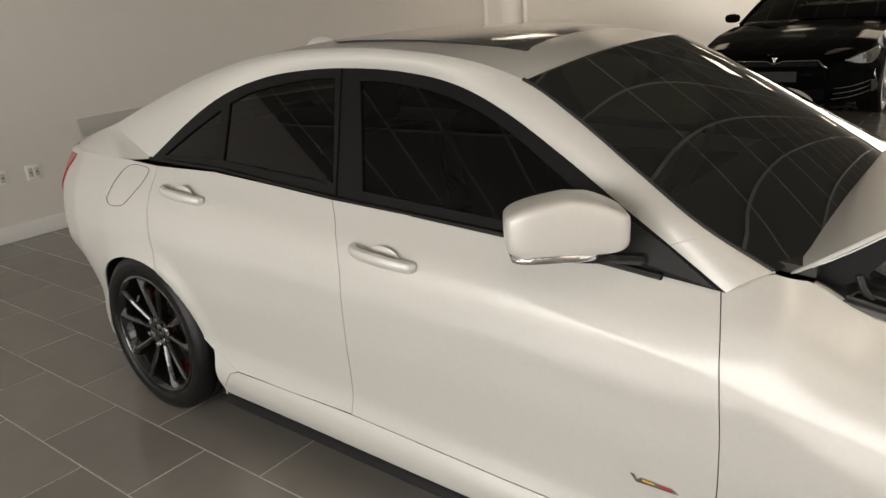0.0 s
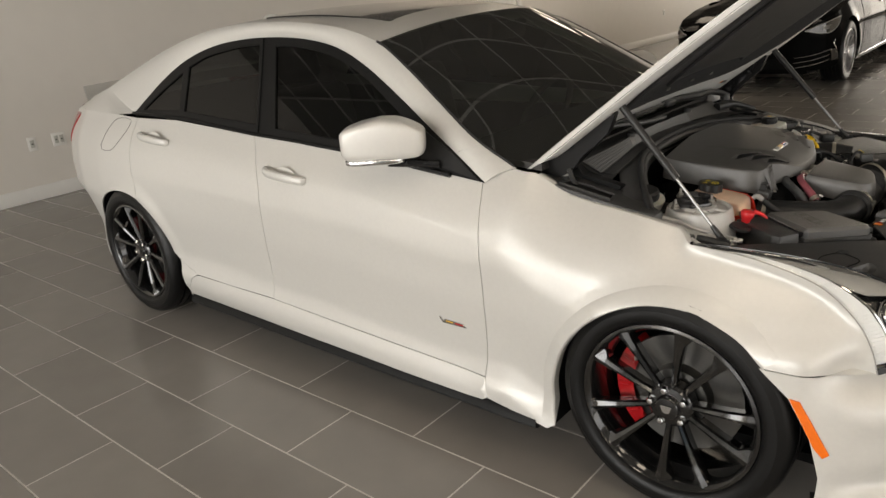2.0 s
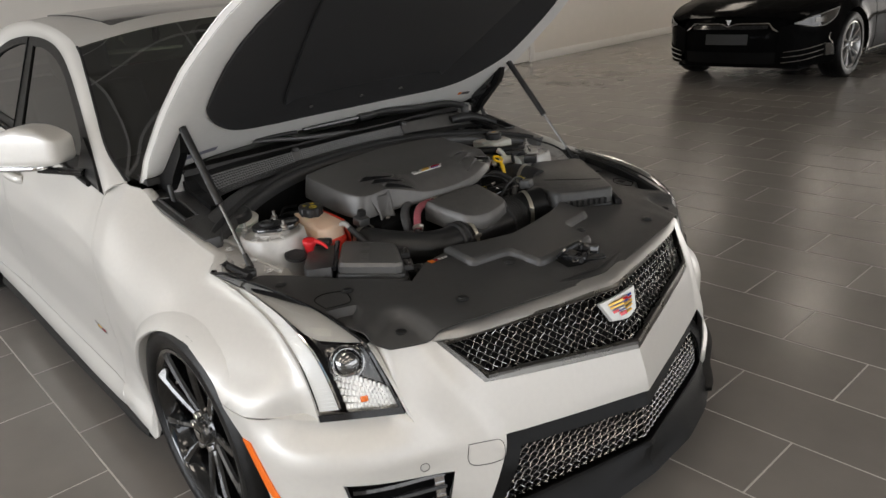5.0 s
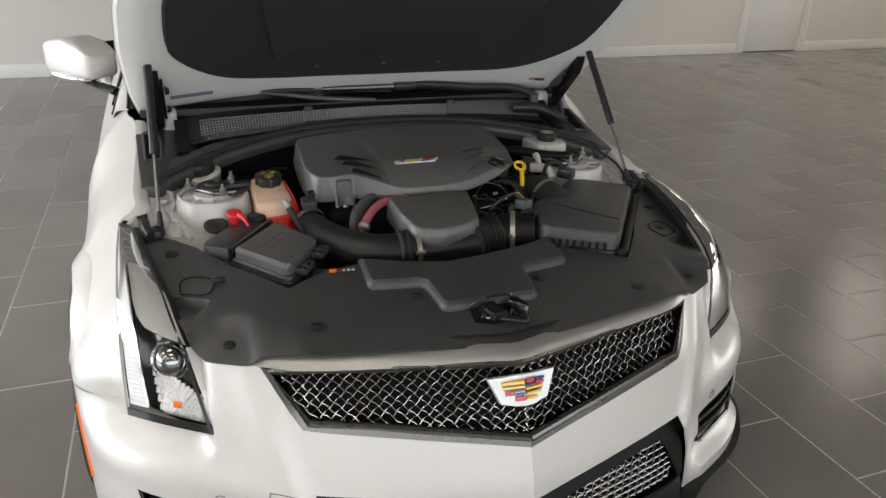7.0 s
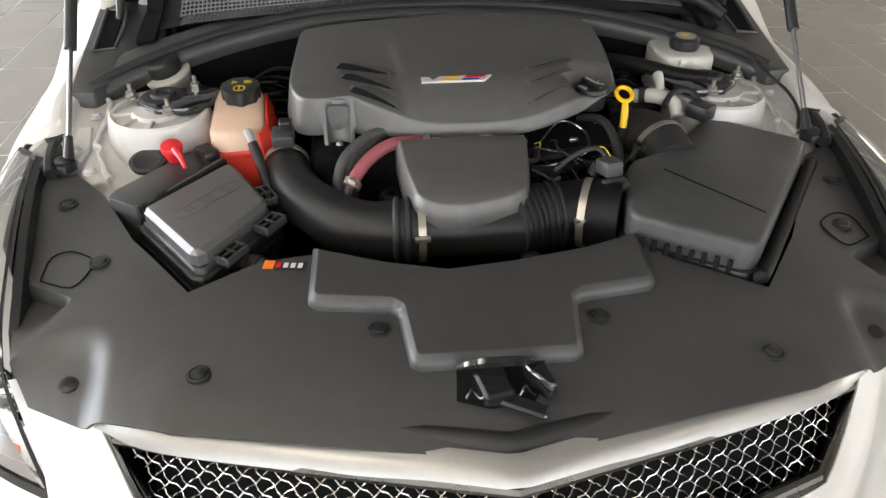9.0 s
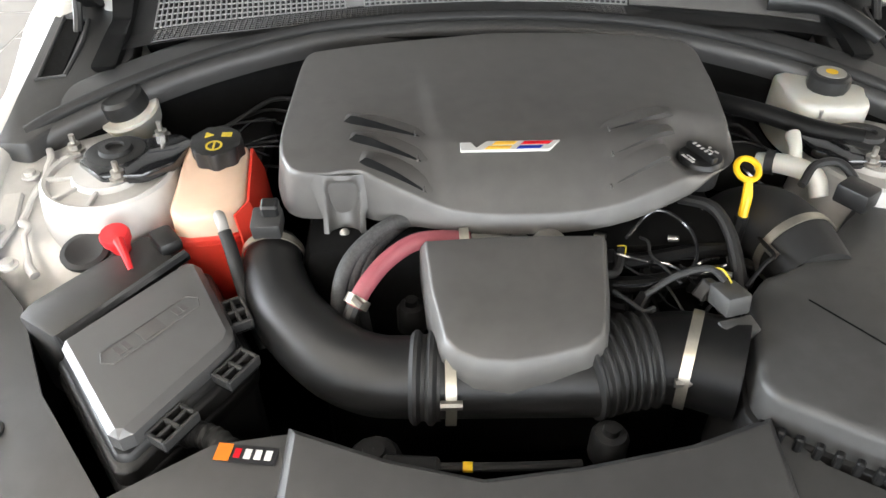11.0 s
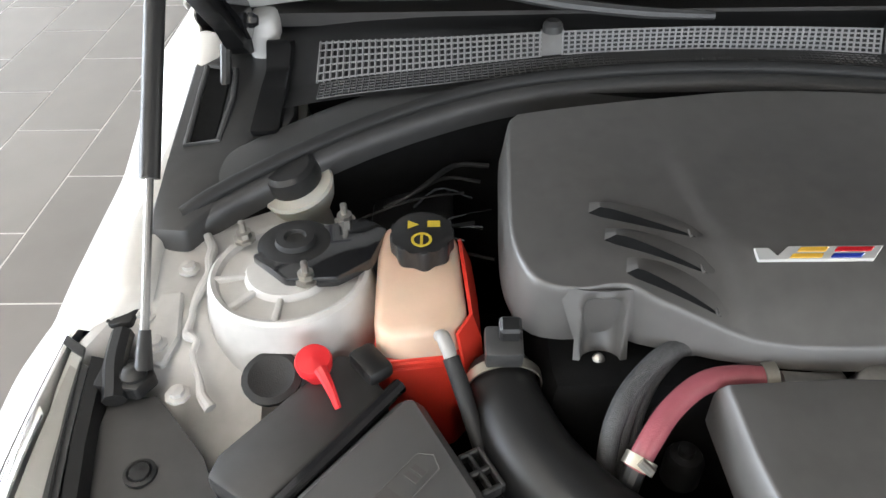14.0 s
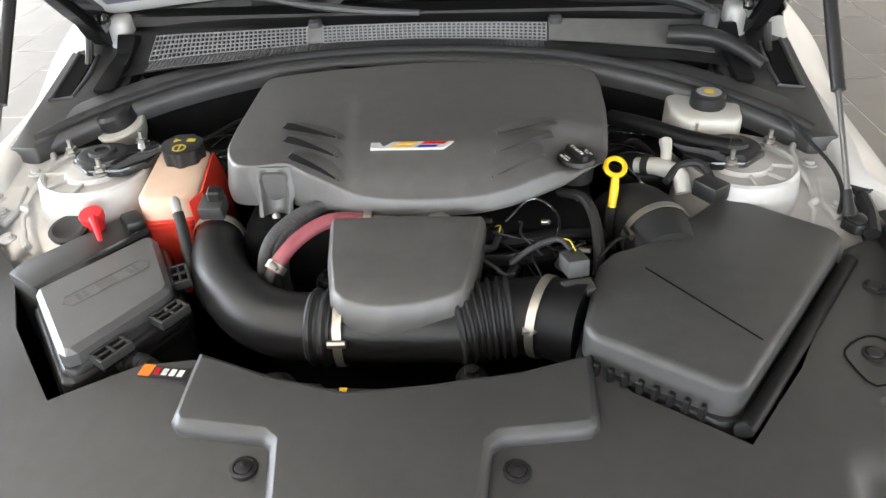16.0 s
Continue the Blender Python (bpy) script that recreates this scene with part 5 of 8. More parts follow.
mirrored("arch_lip", arch_lip(ARCH_F), PAINT, car, sharp=30)
# cabin: dashboard, wheel, seats, seen dimly through the tint
bm = sheet([[(x, y, z) for y in np.linspace(-0.70, 0.70, 12)] for x, z in ((-0.46, 0.915), (-0.60, 0.925), (-0.80, 0.93), (-0.95, 0.90), (-1.0, 0.82), (-0.98, 0.6))])
part("dashboard", bm, LEATHER, car, "black dashboard", thick=0.02)
ring = [(0.18 * math.cos(t), 0.18 * math.sin(t), 0) for t in np.linspace(0, 2 * math.pi, 25)]
M = pose(-1.12, 0.36, 0.86, 0, -65, 0)
part("steering_wheel", tube([M @ Vector(p) for p in ring], 0.015, 8, 0), LEATHER, car)
for yy in (-0.36, 0.36):
    seat = part("seat", box((-1.85, yy - 0.26, 0.35), (-1.30, yy + 0.26, 0.52), 0.05, 3), LEATHER, car, "dark leather front seat")
    part("backrest", box((-0.09, -0.25, 0), (0.06, 0.25, 0.62), 0.06, 3, pose(-1.80, yy, 0.48, 0, -14, 0)), LEATHER, seat)
    part("headrest", box((-0.05, -0.13, 0), (0.05, 0.13, 0.18), 0.045, 3, pose(-1.97, yy, 1.10, 0, -10, 0)), LEATHER, seat)
part("rear_bench", box((-2.75, -0.66, 0.35), (-2.25, 0.66, 0.55), 0.05, 2), LEATHER, car)
part("rear_backrest", box((-0.09, -0.66, 0), (0.06, 0.66, 0.60), 0.06, 2, pose(-2.72, 0, 0.5, 0, -22, 0)), LEATHER, car)
part("rear_view_mirror", box((-0.02, -0.12, -0.035), (0.01, 0.12, 0.035), 0.012, 2, pose(-1.05, 0.0, 1.26, 0, 10, 0)), BLACKPLASTIC, car)

# ---- hood, propped open ----
HA = radians(36.8)
HM = Matrix(((math.cos(HA), 0, -math.sin(HA), -0.508), (0, 1, 0, 0), (math.sin(HA), 0, math.cos(HA), 0.900), (0, 0, 0, 1)))
side_y = table([0, 0.15, 0.4, 0.6, 0.8, 0.95, 1.06, 1.12], [0.705, 0.722, 0.725, 0.71, 0.665, 0.60, 0.535, 0.50], 0.1)


def hood_w(u, y):
    k = min(1.0, abs(y) / side_y(u))
    return 0.045 * (1 - k ** 2.4) - 0.03 * max(0, u - 0.6) ** 2


def on_hood(drop):
    return lambda u, y: HM @ Vector((u, y, hood_w(u, y) - (drop(u, y) if callable(drop) else drop)))


HO = [(u, -side_y(u)) for u in np.linspace(0.0, 1.10, 16)] + [(1.16, -0.35), (1.20, -0.15), (1.21, 0.0), (1.20, 0.15), (1.16, 0.35)] + [(u, side_y(u)) for u in np.linspace(1.10, 0.0, 16)] + [(0.03, 0.60), (0.055, 0.40), (0.07, 0.2), (0.075, 0), (0.07, -0.2), (0.055, -0.40), (0.03, -0.60)]
hood = part("hood", panel(HO, on_hood(0.0), 0.045), PAINT, car, "white hood propped open on two gas struts", sharp=60, thick=0.003)
LN = cs([(0.205, -0.30), (0.225, -0.42), (0.27, -0.50), (0.36, -0.572), (0.46, -0.60), (0.70, -0.585), (0.90, -0.50), (1.02, -0.36), (1.06, 0.0), (1.02, 0.36), (0.90, 0.50), (0.70, 0.585), (0.46, 0.60), (0.36, 0.572), (0.27, 0.50), (0.225, 0.42), (0.205, 0.30), (0.195, 0.0), (0.205, -0.30)], 3)[:-1]
inner = [(0.5 + (u - 0.5) * 0.985 + 0.004, y * 0.985) for u, y in HO]
# the underside's brightness is put into its lightened white
part("hood_inner_panel", panel(inner, on_hood(lambda u, y: 0.012 + 0.020 * min(1.0, max(0, (side_y(u) - abs(y)) / 0.05)) * min(1, max(0.0, (u - 0.03) / 0.06))), 0.035, holes=(LN,), flip=True), PAINT_LIFTED, hood, "white inner hood panel", sharp=60, thick=0.002)
rim = [on_hood(0.0)(u, y) for u, y in HO + HO[:1]]
rim2 = [on_hood(0.013)(u, y) for u, y in inner + inner[:1]]
part("hood_hem", sheet([rim, rim2]), PAINT_LIFTED, hood, sharp=70)
part("hood_liner", panel(LN, on_hood(lambda u, y: 0.040), 0.05, flip=True), LINER, hood, "black felt hood liner", thick=0.004)
part("liner_edge", tube([on_hood(0.036)(u, y) for u, y in LN + LN[:1]], 0.006, 6, 0), LINER, hood)
PD = cs([(0.355, -0.30), (0.36, -0.24), (0.362, 0.0), (0.36, 0.24), (0.355, 0.30), (0.38, 0.335), (0.95, 0.42), (0.99, 0.36), (1.0, 0.0), (0.99, -0.36), (0.95, -0.42), (0.38, -0.335), (0.355, -0.30)], 3)[:-1]
part("liner_pad", panel(PD, on_hood(0.050), 0.06, flip=True), LINER_MID, hood, "raised dark grey pad", thick=0.008)
for y in (-0.20, 0.17, 0.0):
    part("liner_stud", lathe([(0.007, 0), (0.007, 0.003), (0.0005, 0.005)], HM @ pose(0.275, y, hood_w(0.275, y) - 0.044, 180, 0, 0), 10), STEEL, hood)


def hood_label(u, y0, y1, w, mt):
    part("label", panel([(u, y0), (u + w, y0), (u + w, y1), (u, y1)], on_hood(0.0335), 0.05, flip=True), mt, hood)


hood_label(0.125, -0.61, -0.49, 0.022, LABELGREY)
hood_label(0.135, 0.535, 0.55, 0.018, ORANGE)
hood_label(0.135, 0.552, 0.59, 0.018, LABELBLACK)


for sg in (-1, 1):
    a, b = Vector((0.070, sg * 0.667, 0.750)), Vector((-0.226, sg * 0.655, 1.095))
    mid = b.lerp(a, 0.57)
    st = part("gas_strut", tube([b, mid], 0.0108, 14, 0), BLACKPLASTIC, car, "black gas strut holding the hood")
    part("rod", tube([mid, a], 0.0045, 10, 0), ROD, st, "steel strut rod")
    part("strut_end", tube([a + (b - a) * 0.09, a + (b - a) * 0.03, a], [0.006, 0.0085, 0.0095], 16, 0), BLACKPLASTIC, st)
    part("strut_end", tube([b, b + (b - a).normalized() * 0.02], [0.013, 0.010], 10, 0), BLACKPLASTIC, st)
    # hinge arm and its bracket
    plane = Matrix(((1, 0, 0, 0), (0, 0, 1, sg * 0.645), (0, 1, 0, 0), (0, 0, 0, 1)))
    ARM = [(-0.238, 1.070), (-0.272, 1.074), (-0.334, 1.036), (-0.40, 0.990), (-0.46, 0.940), (-0.495, 0.900), (-0.49, 0.872), (-0.45, 0.862), (-0.405, 0.878), (-0.374, 0.902), (-0.347, 0.938), (-0.318, 0.962), (-0.300, 0.978), (-0.262, 1.012), (-0.250, 1.04)]
    bm = prism(ARM, -0.014, 0.012, 0.004, 2, plane)
    bmesh.ops.recalc_face_normals(bm, faces=bm.faces)
    hg = part("hood_hinge", bm, MATTBLACK, car, "black hood hinge")
    bm = prism([(-0.27, 1.045), (-0.32, 1.012), (-0.40, 0.962), (-0.425, 0.918), (-0.39, 0.905), (-0.36, 0.945), (-0.31, 0.988)], 0.013 if sg > 0 else -0.021, 0.021 if sg > 0 else -0.013, 0.002, 1, plane)
    for v in bm.verts:
        v.co.y -= 2 * (v.co.y - sg * 0.645)
    bmesh.ops.recalc_face_normals(bm, faces=bm.faces)
    part("hinge_plate", bm, GLOSSBLACK, hg)
    for x, z in ((-0.30, 1.005), (-0.385, 0.935), (-0.465, 0.888)):
        part("hinge_bolt", lathe([(0.011, 0), (0.011, 0.006), (0.007, 0.012), (0.0005, 0.013)], pose(x, sg * 0.622, z, sg * 90, 0, 0), 8), GLOSSBLACK, hg)
    part("hinge_post", tube([(-0.390, sg * 0.662, 0.900), (-0.372, sg * 0.665, 0.862), (-0.325, sg * 0.667, 0.806)], [0.008, 0.0075, 0.009], 8, 4), BLACKPLASTIC, hg)
    bm = prism([(-0.40, 0.900), (-0.455, 0.880), (-0.50, 0.845), (-0.45, 0.806), (-0.36, 0.800), (-0.27, 0.818), (-0.245, 0.845), (-0.33, 0.862), (-0.375, 0.868)], -0.016, 0.018, 0.006, 2, Matrix(((1, 0, 0, 0), (0, 0, 1, sg * 0.592), (0, 1, 0, 0), (0, 0, 0, 1))))
    bmesh.ops.recalc_face_normals(bm, faces=bm.faces)
    part("hinge_bracket", bm, MATTBLACK, hg, "black hinge bracket on the cowl's end")
    part("hinge_white_block", box((-0.475, sg * 0.618 - 0.022, 0.850), (-0.418, sg * 0.618 + 0.020, 0.925), 0.014, 3), PAINT_DIMMED, hg, "white body corner by the hinge")

# ---- engine bay ----
sz = table([0.0, 0.3, 0.4, 0.5, 0.6, 0.66, 0.72], [0.727, 0.726, 0.716, 0.702, 0.688, 0.676, 0.655], 0.08)


FOLD = [(0.490, 0.62), (0.468, 0.570), (0.467, 0.545), (0.478, 0.510), (0.510, 0.498), (0.64, 0.490), (0.60, 0.66)]


def corner_dip(x, y):
    """The hollow next to the lamp, with a crisp rear edge, and the folded pocket at the bumper's corner."""
    y = abs(y)
    along, d = ((x - 0.360) * 0.042 - (y - 0.648) * 0.072) / 0.00695, (x - 0.360) * 0.867 + (y - 0.648) * 0.506
    z = 0.022 * min(1.0, max(0.0, d / 0.006)) * max(0.0, 1 - d / 0.075) * min(1.0, max(0.0, (1.0 - along) / 0.12)) if d > 0 else 0.0
    if inside(FOLD, x, y):
        near = min(((Vector((x, y)) - (a + (b - a) * min(1.0, max(0.0, (Vector((x, y)) - a).dot(b - a) / (b - a).length_squared)))).length for a, b in zip([Vector(p) for p in FOLD[:5]], [Vector(p) for p in FOLD[1:6]])))
        u = min(1.0, near / 0.030)
        z = max(z, 0.019 * u * u * (3 - 2 * u))
    return z


def sag(x, y):
    return corner_dip(x, y) + 0.032 * max(0.0, (abs(y) - 0.47) / 0.25) ** 1.4 * min(1.0, max(0.0, (x - 0.10) / 0.2)) + 0.03 * max(0.0, x - 0.50) / 0.1 * max(0.0, (abs(y) - 0.42) / 0.18)


def plate(poly, lift, step=0.03, dome=0.0):
    return panel(poly, lambda x, y: Vector((x, y, sz(x) - sag(x, y) + lift)), step)


SH = [(0.085, -0.655), (0.10, -0.640), (0.155, -0.590), (0.29, -0.515), (0.415, -0.413), (0.360, -0.318), (0.350, -0.243), (0.389, -0.138), (0.411, -0.048), (0.401, 0.046), (0.380, 0.16), (0.352, 0.25), (0.40, 0.29), (0.470, 0.41), (0.36, 0.50), (0.20, 0.60), (0.12, 0.645), (0.09, 0.70),
      (0.15, 0.704), (0.26, 0.680), (0.373, 0.656), (0.45, 0.642), (0.505, 0.628), (0.55, 0.60), (0.598, 0.515), (0.640, 0.40), (0.672, 0.20), (0.704, 0.0), (0.672, -0.20), (0.640, -0.40), (0.598, -0.515), (0.55, -0.60), (0.505, -0.628), (0.45, -0.642), (0.373, -0.656), (0.26, -0.680), (0.15, -0.704), (0.09, -0.700)]
LATCH = [(0.579, -0.055), (0.626, -0.060), (0.640, -0.02), (0.636, 0.035), (0.60, 0.060), (0.579, 0.055)]
shroud = part("radiator_cover", panel(SH, lambda x, y: Vector((x, y, sz(x) - sag(x, y))), 0.0135, lines=[[(0.360 + k, sg * 0.648), (0.402 + k, sg * 0.576)] for sg in (-1, 1) for k in (-0.001, 0.007)]), GREYPLASTIC, car, "textured dark grey radiator cover", thick=0.004)
RP = [(0.349, -0.242), (0.452, -0.246), (0.464, -0.235), (0.476, -0.135), (0.485, -0.124), (0.57, -0.113), (0.578, -0.10), (0.578, 0.10), (0.57, 0.113), (0.485, 0.124), (0.476, 0.135), (0.464, 0.235), (0.452, 0.246), (0.351, 0.249), (0.380, 0.16), (0.400, 0.046), (0.410, -0.048), (0.388, -0.138)]


def inset_poly(P, d):
    """A polygon drawn in by d along its corners' normals."""
    k, out = len(P), []
    turn = sum(P[i][0] * P[(i + 1) % k][1] - P[(i + 1) % k][0] * P[i][1] for i in range(k))
    for i in range(k):
        a, b, c = Vector(P[i - 1]), Vector(P[i]), Vector(P[(i + 1) % k])
        u, v = (b - a).normalized(), (c - b).normalized()
        n = Vector((-u.y - v.y, u.x + v.x))
        n = n.normalized() * (d / max(0.5, n.length / 2)) * (1 if turn > 0 else -1)
        out.append((b.x + n.x, b.y + n.y))
    return out


RPF = [tuple(p) for p in resample([Vector(p) for p in RP], 0.02)]
ring_at = lambda d, h: [Vector((x, y, sz(x) + h)) for x, y in inset_poly(RPF, d)]
part("raised_centre", panel(inset_poly(RP, 0.010), lambda x, y: Vector((x, y, sz(x) + 0.020)), 0.03), GREYPLASTIC, shroud, sharp=20)
part("raised_edge", sheet([ring_at(0.0, -0.002), ring_at(0.0, 0.008), ring_at(0.004, 0.015), ring_at(0.011, 0.0202)], closed=True, flip=False), GREYPLASTIC, shroud, sharp=50)
part("cover_edge", sheet([[Vector((x, y, sz(x) - d)) for x, y in SH[5:12]] for d in (0.0, 0.05)]), GREYPLASTIC, shroud)
for (x, y) in ((0.504, -0.150), (0.505, 0.150), (0.560, -0.378), (0.585, 0.365), (0.172, -0.645), (0.335, -0.553), (0.20, 0.655), (0.33, 0.60)):
    part("push_clip", lathe([(0.0155, 0.0), (0.0155, 0.003), (0.012, 0.004), (0.0105, 0.0022), (0.0095, 0.005), (0.0005, 0.0065)], pose(x, y, sz(x) - sag(x, y) + 0.0005), 16), BLACKPLASTIC, shroud)
for sg in (-1, 1):
    flap = [(0.356, 0.633), (0.306, 0.632), (0.298, 0.604), (0.326, 0.565), (0.35, 0.563), (0.382, 0.581), (0.356, 0.633)]
    part("access_flap_joint", tube([(x, sg * y, sz(x) - sag(x, y) + 0.001) for x, y in flap], 0.0013, 5, 3), DARKVOID, shroud)
for sg in (-1, 1):
    part("cover_bolt", lathe([(0.013, 0), (0.013, 0.002), (0.008, 0.004), (0.0005, 0.004)], pose(0.532, sg * 0.55, sz(0.532) - sag(0.532, 0.55), 0, 8), 14), BLACKPLASTIC, shroud)
# a flat black patch on the cover paints the opening's shade
part("latch_well", plate(LATCH, 0.0025, 0.05), DARKVOID, shroud, "dark latch opening")
latch = part("hood_latch", box((-0.030, -0.022, 0), (0.030, 0.018, 0.020), 0.004, 1, pose(0.612, -0.012, sz(0.61) + 0.002, 0, 0, 12)), GLOSSBLACK, car, "black hood latch")
part("latch_hook", tube([(0.585, -0.055, 0.702), (0.600, -0.03, 0.722), (0.602, 0.02, 0.724), (0.588, 0.055, 0.708)], [0.004, 0.007, 0.007, 0.003], 6, 4), GLOSSBLACK, latch)
part("latch_lever", box((-0.010, -0.040, 0), (0.010, 0.045, 0.010), 0.003, 1, pose(0.640, 0.008, sz(0.64) + 0.008, 0, 8, -30)), GLOSSBLACK, latch)
part("latch_pawl", prism([(0.0, -0.012), (0.045, -0.004), (0.05, 0.006), (0.012, 0.016), (-0.012, 0.010)], 0.0, 0.026, 0.003, 1, pose(0.594, 0.036, sz(0.6), 0, 0, 25)), GLOSSBLACK, latch)
part("latch_spring", tube([(0.63 + 0.006 * math.cos(k * 0.9), -0.05 + 0.0035 * k * 0.9, 0.700 + 0.006 * math.sin(k * 0.9)) for k in range(28)], 0.0016, 5, 0), SATIN, latch)
# corner wells next to the headlights
for sg in (-1, 1):
    part("side_rail", sheet([[Vector((x, sg * y, z)) for x, y, z in ((0.05, 0.728, 0.750), (0.15, 0.711, 0.744), (0.26, 0.687, 0.734), (0.373, 0.662, 0.714), (0.45, 0.647, 0.690), (0.508, 0.631, 0.660))],
                             [Vector((x, sg * (y - 0.012), z - 0.004)) for x, y, z in ((0.05, 0.728, 0.750), (0.15, 0.711, 0.744), (0.26, 0.687, 0.734), (0.373, 0.662, 0.714), (0.45, 0.647, 0.690), (0.508, 0.631, 0.660))],
                             [Vector((x, sg * (y - 0.018), z - 0.05)) for x, y, z in ((0.05, 0.728, 0.750), (0.15, 0.711, 0.744), (0.26, 0.687, 0.734), (0.373, 0.662, 0.714), (0.45, 0.647, 0.690), (0.508, 0.631, 0.660))]], flip=sg > 0), BLACKPLASTIC, car, thick=0.003)


def sticker(cx, cy, cz, w, h, turn):
    base = new("warning_label")
    base.parent = shroud
    base.matrix_local = pose(cx, cy, cz, 0, 0, turn)
    part("label_ground", box((-h / 2, -w / 2, 0), (h / 2, w / 2, 0.0008)), LABELBLACK, base)
    part("orange_field", box((-h / 2, -w / 2, 0.0009), (h / 2, -w / 2 + w * 0.25, 0.0013)), ORANGE, base)
    for k, mt in enumerate((BADGERED, LABELWHITE, LABELWHITE, LABELWHITE)):
        part("pictogram", box((-h * 0.28, -w * 0.20 + k * w * 0.17, 0.0009), (h * 0.28, -w * 0.20 + k * w * 0.17 + w * 0.11, 0.0014)), mt, base)


sticker(0.372, -0.282, sz(0.372) + 0.001, 0.062, 0.020, -8)
sticker(0.405, 0.01, sz(0.405) - 0.035, 0.05, 0.014, 0)


# engine cover
def ridge_y(x):
    return -0.100 + 0.10 * (x + 0.10)


def cover_z(x, y):
    w = min(1.0, max(0.0, (y + 0.20) / 0.12))
    return 0.868 - 0.020 * (x + 0.27) / 0.30 - 0.015 * max(0.0, x) / 0.1 - 0.026 * w * (max(0.0, x + 0.01) / 0.10) ** 2 - 0.012 * (abs(y - 0.02) / 0.30) ** 3 + 0.0028 * max(0.0, min(1.0, (y - ridge_y(x)) / 0.007)) * max(0.0, min(1.0, (0.28 - y) / 0.08)) * max(0.0, min(1.0, (x + 0.20) / 0.10)) * max(0.0, min(1.0, (0.085 - x) / 0.02))


CV = cs([(-0.268, -0.278), (-0.285, -0.10), (-0.300, 0.03), (-0.296, 0.18), (-0.282, 0.318), (-0.20, 0.332), (-0.10, 0.325), (-0.035, 0.316), (0.005, 0.306), (0.032, 0.272), (0.064, 0.224), (0.093, 0.13), (0.100, 0.015), (0.092, -0.075), (0.064, -0.155), (0.045, -0.19), (0.047, -0.240), (0.030, -0.280), (-0.03, -0.299), (-0.15, -0.296), (-0.245, -0.290), (-0.268, -0.278)], 4)[:-1]


def join_in(bm, other):
    """Adds another bmesh's faces to this one."""
    twin = {v: bm.verts.new(v.co) for v in other.verts}
    for f in other.faces:
        bm.faces.new([twin[v] for v in f.verts])
    other.free()


def cover_shell():
    C = Vector((-0.09, 0.015))
    levels = [(0.948, 0.0006), (0.955, 0.0002), (0.964, 0.0008), (0.970, 0.0032), (0.9745, 0.0085), (0.987, 0.034), (0.995, 0.048), (1.0, 0.056), (0.998, 0.066)]
    rows = []
    for k, drop in levels:
        # the skirt is deep at the front left corner and along that side, a thin lip elsewhere
        deep = lambda x, y: 0.34 + 0.66 * min(1.0, max(0.0, (-0.07 - y) / 0.11))
        rows.append([Vector((C.x + (x - C.x) * k, C.y + (y - C.y) * k, cover_z(C.x + (x - C.x) * k, C.y + (y - C.y) * k) - drop * deep(x, y))) for x, y in CV])
    bm = sheet(rows, closed=True, flip=True)
    top = panel([(C.x + (x - C.x) * 0.957, C.y + (y - C.y) * 0.957) for x, y in CV], lambda x, y: Vector((x, y, cover_z(x, y))), 0.012, lines=[[(x, ridge_y(x) + k) for x in (-0.22, -0.1, 0.085)] for k in (0.0, 0.007)])
    join_in(bm, top)
    for v in bm.verts:
        d = math.hypot(v.co.x - 0.0, v.co.y - 0.265)
        v.co.z -= max(0.0, v.co.z - 0.815) * math.exp(-(d / 0.055) ** 6)
    return bm


cover = part("engine_cover", cover_shell(), COVERPLASTIC, car, "dark grey moulded engine cover", sharp=50)
for sg in (-1, 1):
    for (xa, ya, xb, yb) in ((-0.058, -0.207, -0.012, -0.100), (-0.014, -0.197, 0.032, -0.098), (0.029, -0.182, 0.072, -0.092)):
        crest_l, back_l, foot_l = [], [], []
        for f in np.linspace(0, 1, 11):
            x, y = xa + (xb - xa) * f, ya + (yb - ya) * f
            rise = (0.0135 if sg < 0 else 0.006) * min(1.0, f * 8) ** 0.7 * (1 - f) ** 0.75 + 0.0012 * (1 - f)
            xx, yy = x - 0.030 * (0.25 + 0.75 * math.sin(math.pi * min(1.0, f * 0.9 + 0.1)) ** 0.5), y + 0.004
            m = lambda q: q if sg < 0 else 0.03 - q
            back_l.append(Vector((xx, m(yy), cover_z(xx, m(yy)) - 0.0008)))
            crest_l.append(Vector((x, m(y), cover_z(x, m(y)) + rise - 0.0004)))
            foot_l.append(Vector((x + 0.002, m(y), cover_z(x + 0.002, m(y)) - 0.001)))
        part("louvre", sheet([back_l, [a.lerp(b, 0.5) + Vector((0, 0, 0.0015)) for a, b in zip(back_l, crest_l)], crest_l], flip=sg > 0), COVERPLASTIC, cover, sharp=28)
        # slot faces coloured black for the shade inside, deeper on one side
        part("louvre_slot", sheet([[p - Vector((0.001, 0, 0.0008)) for p in crest_l], foot_l], flip=sg > 0), DARKVOID if sg < 0 else BLACKPLASTIC, cover)
        part("louvre_tick", box((-0.006, -0.0012, 0), (0.005, 0.0012, 0.0035), 0.0006, 1, pose(crest_l[9].x, crest_l[9].y, crest_l[9].z - 0.001)), COVERPLASTIC, cover)
rows = []
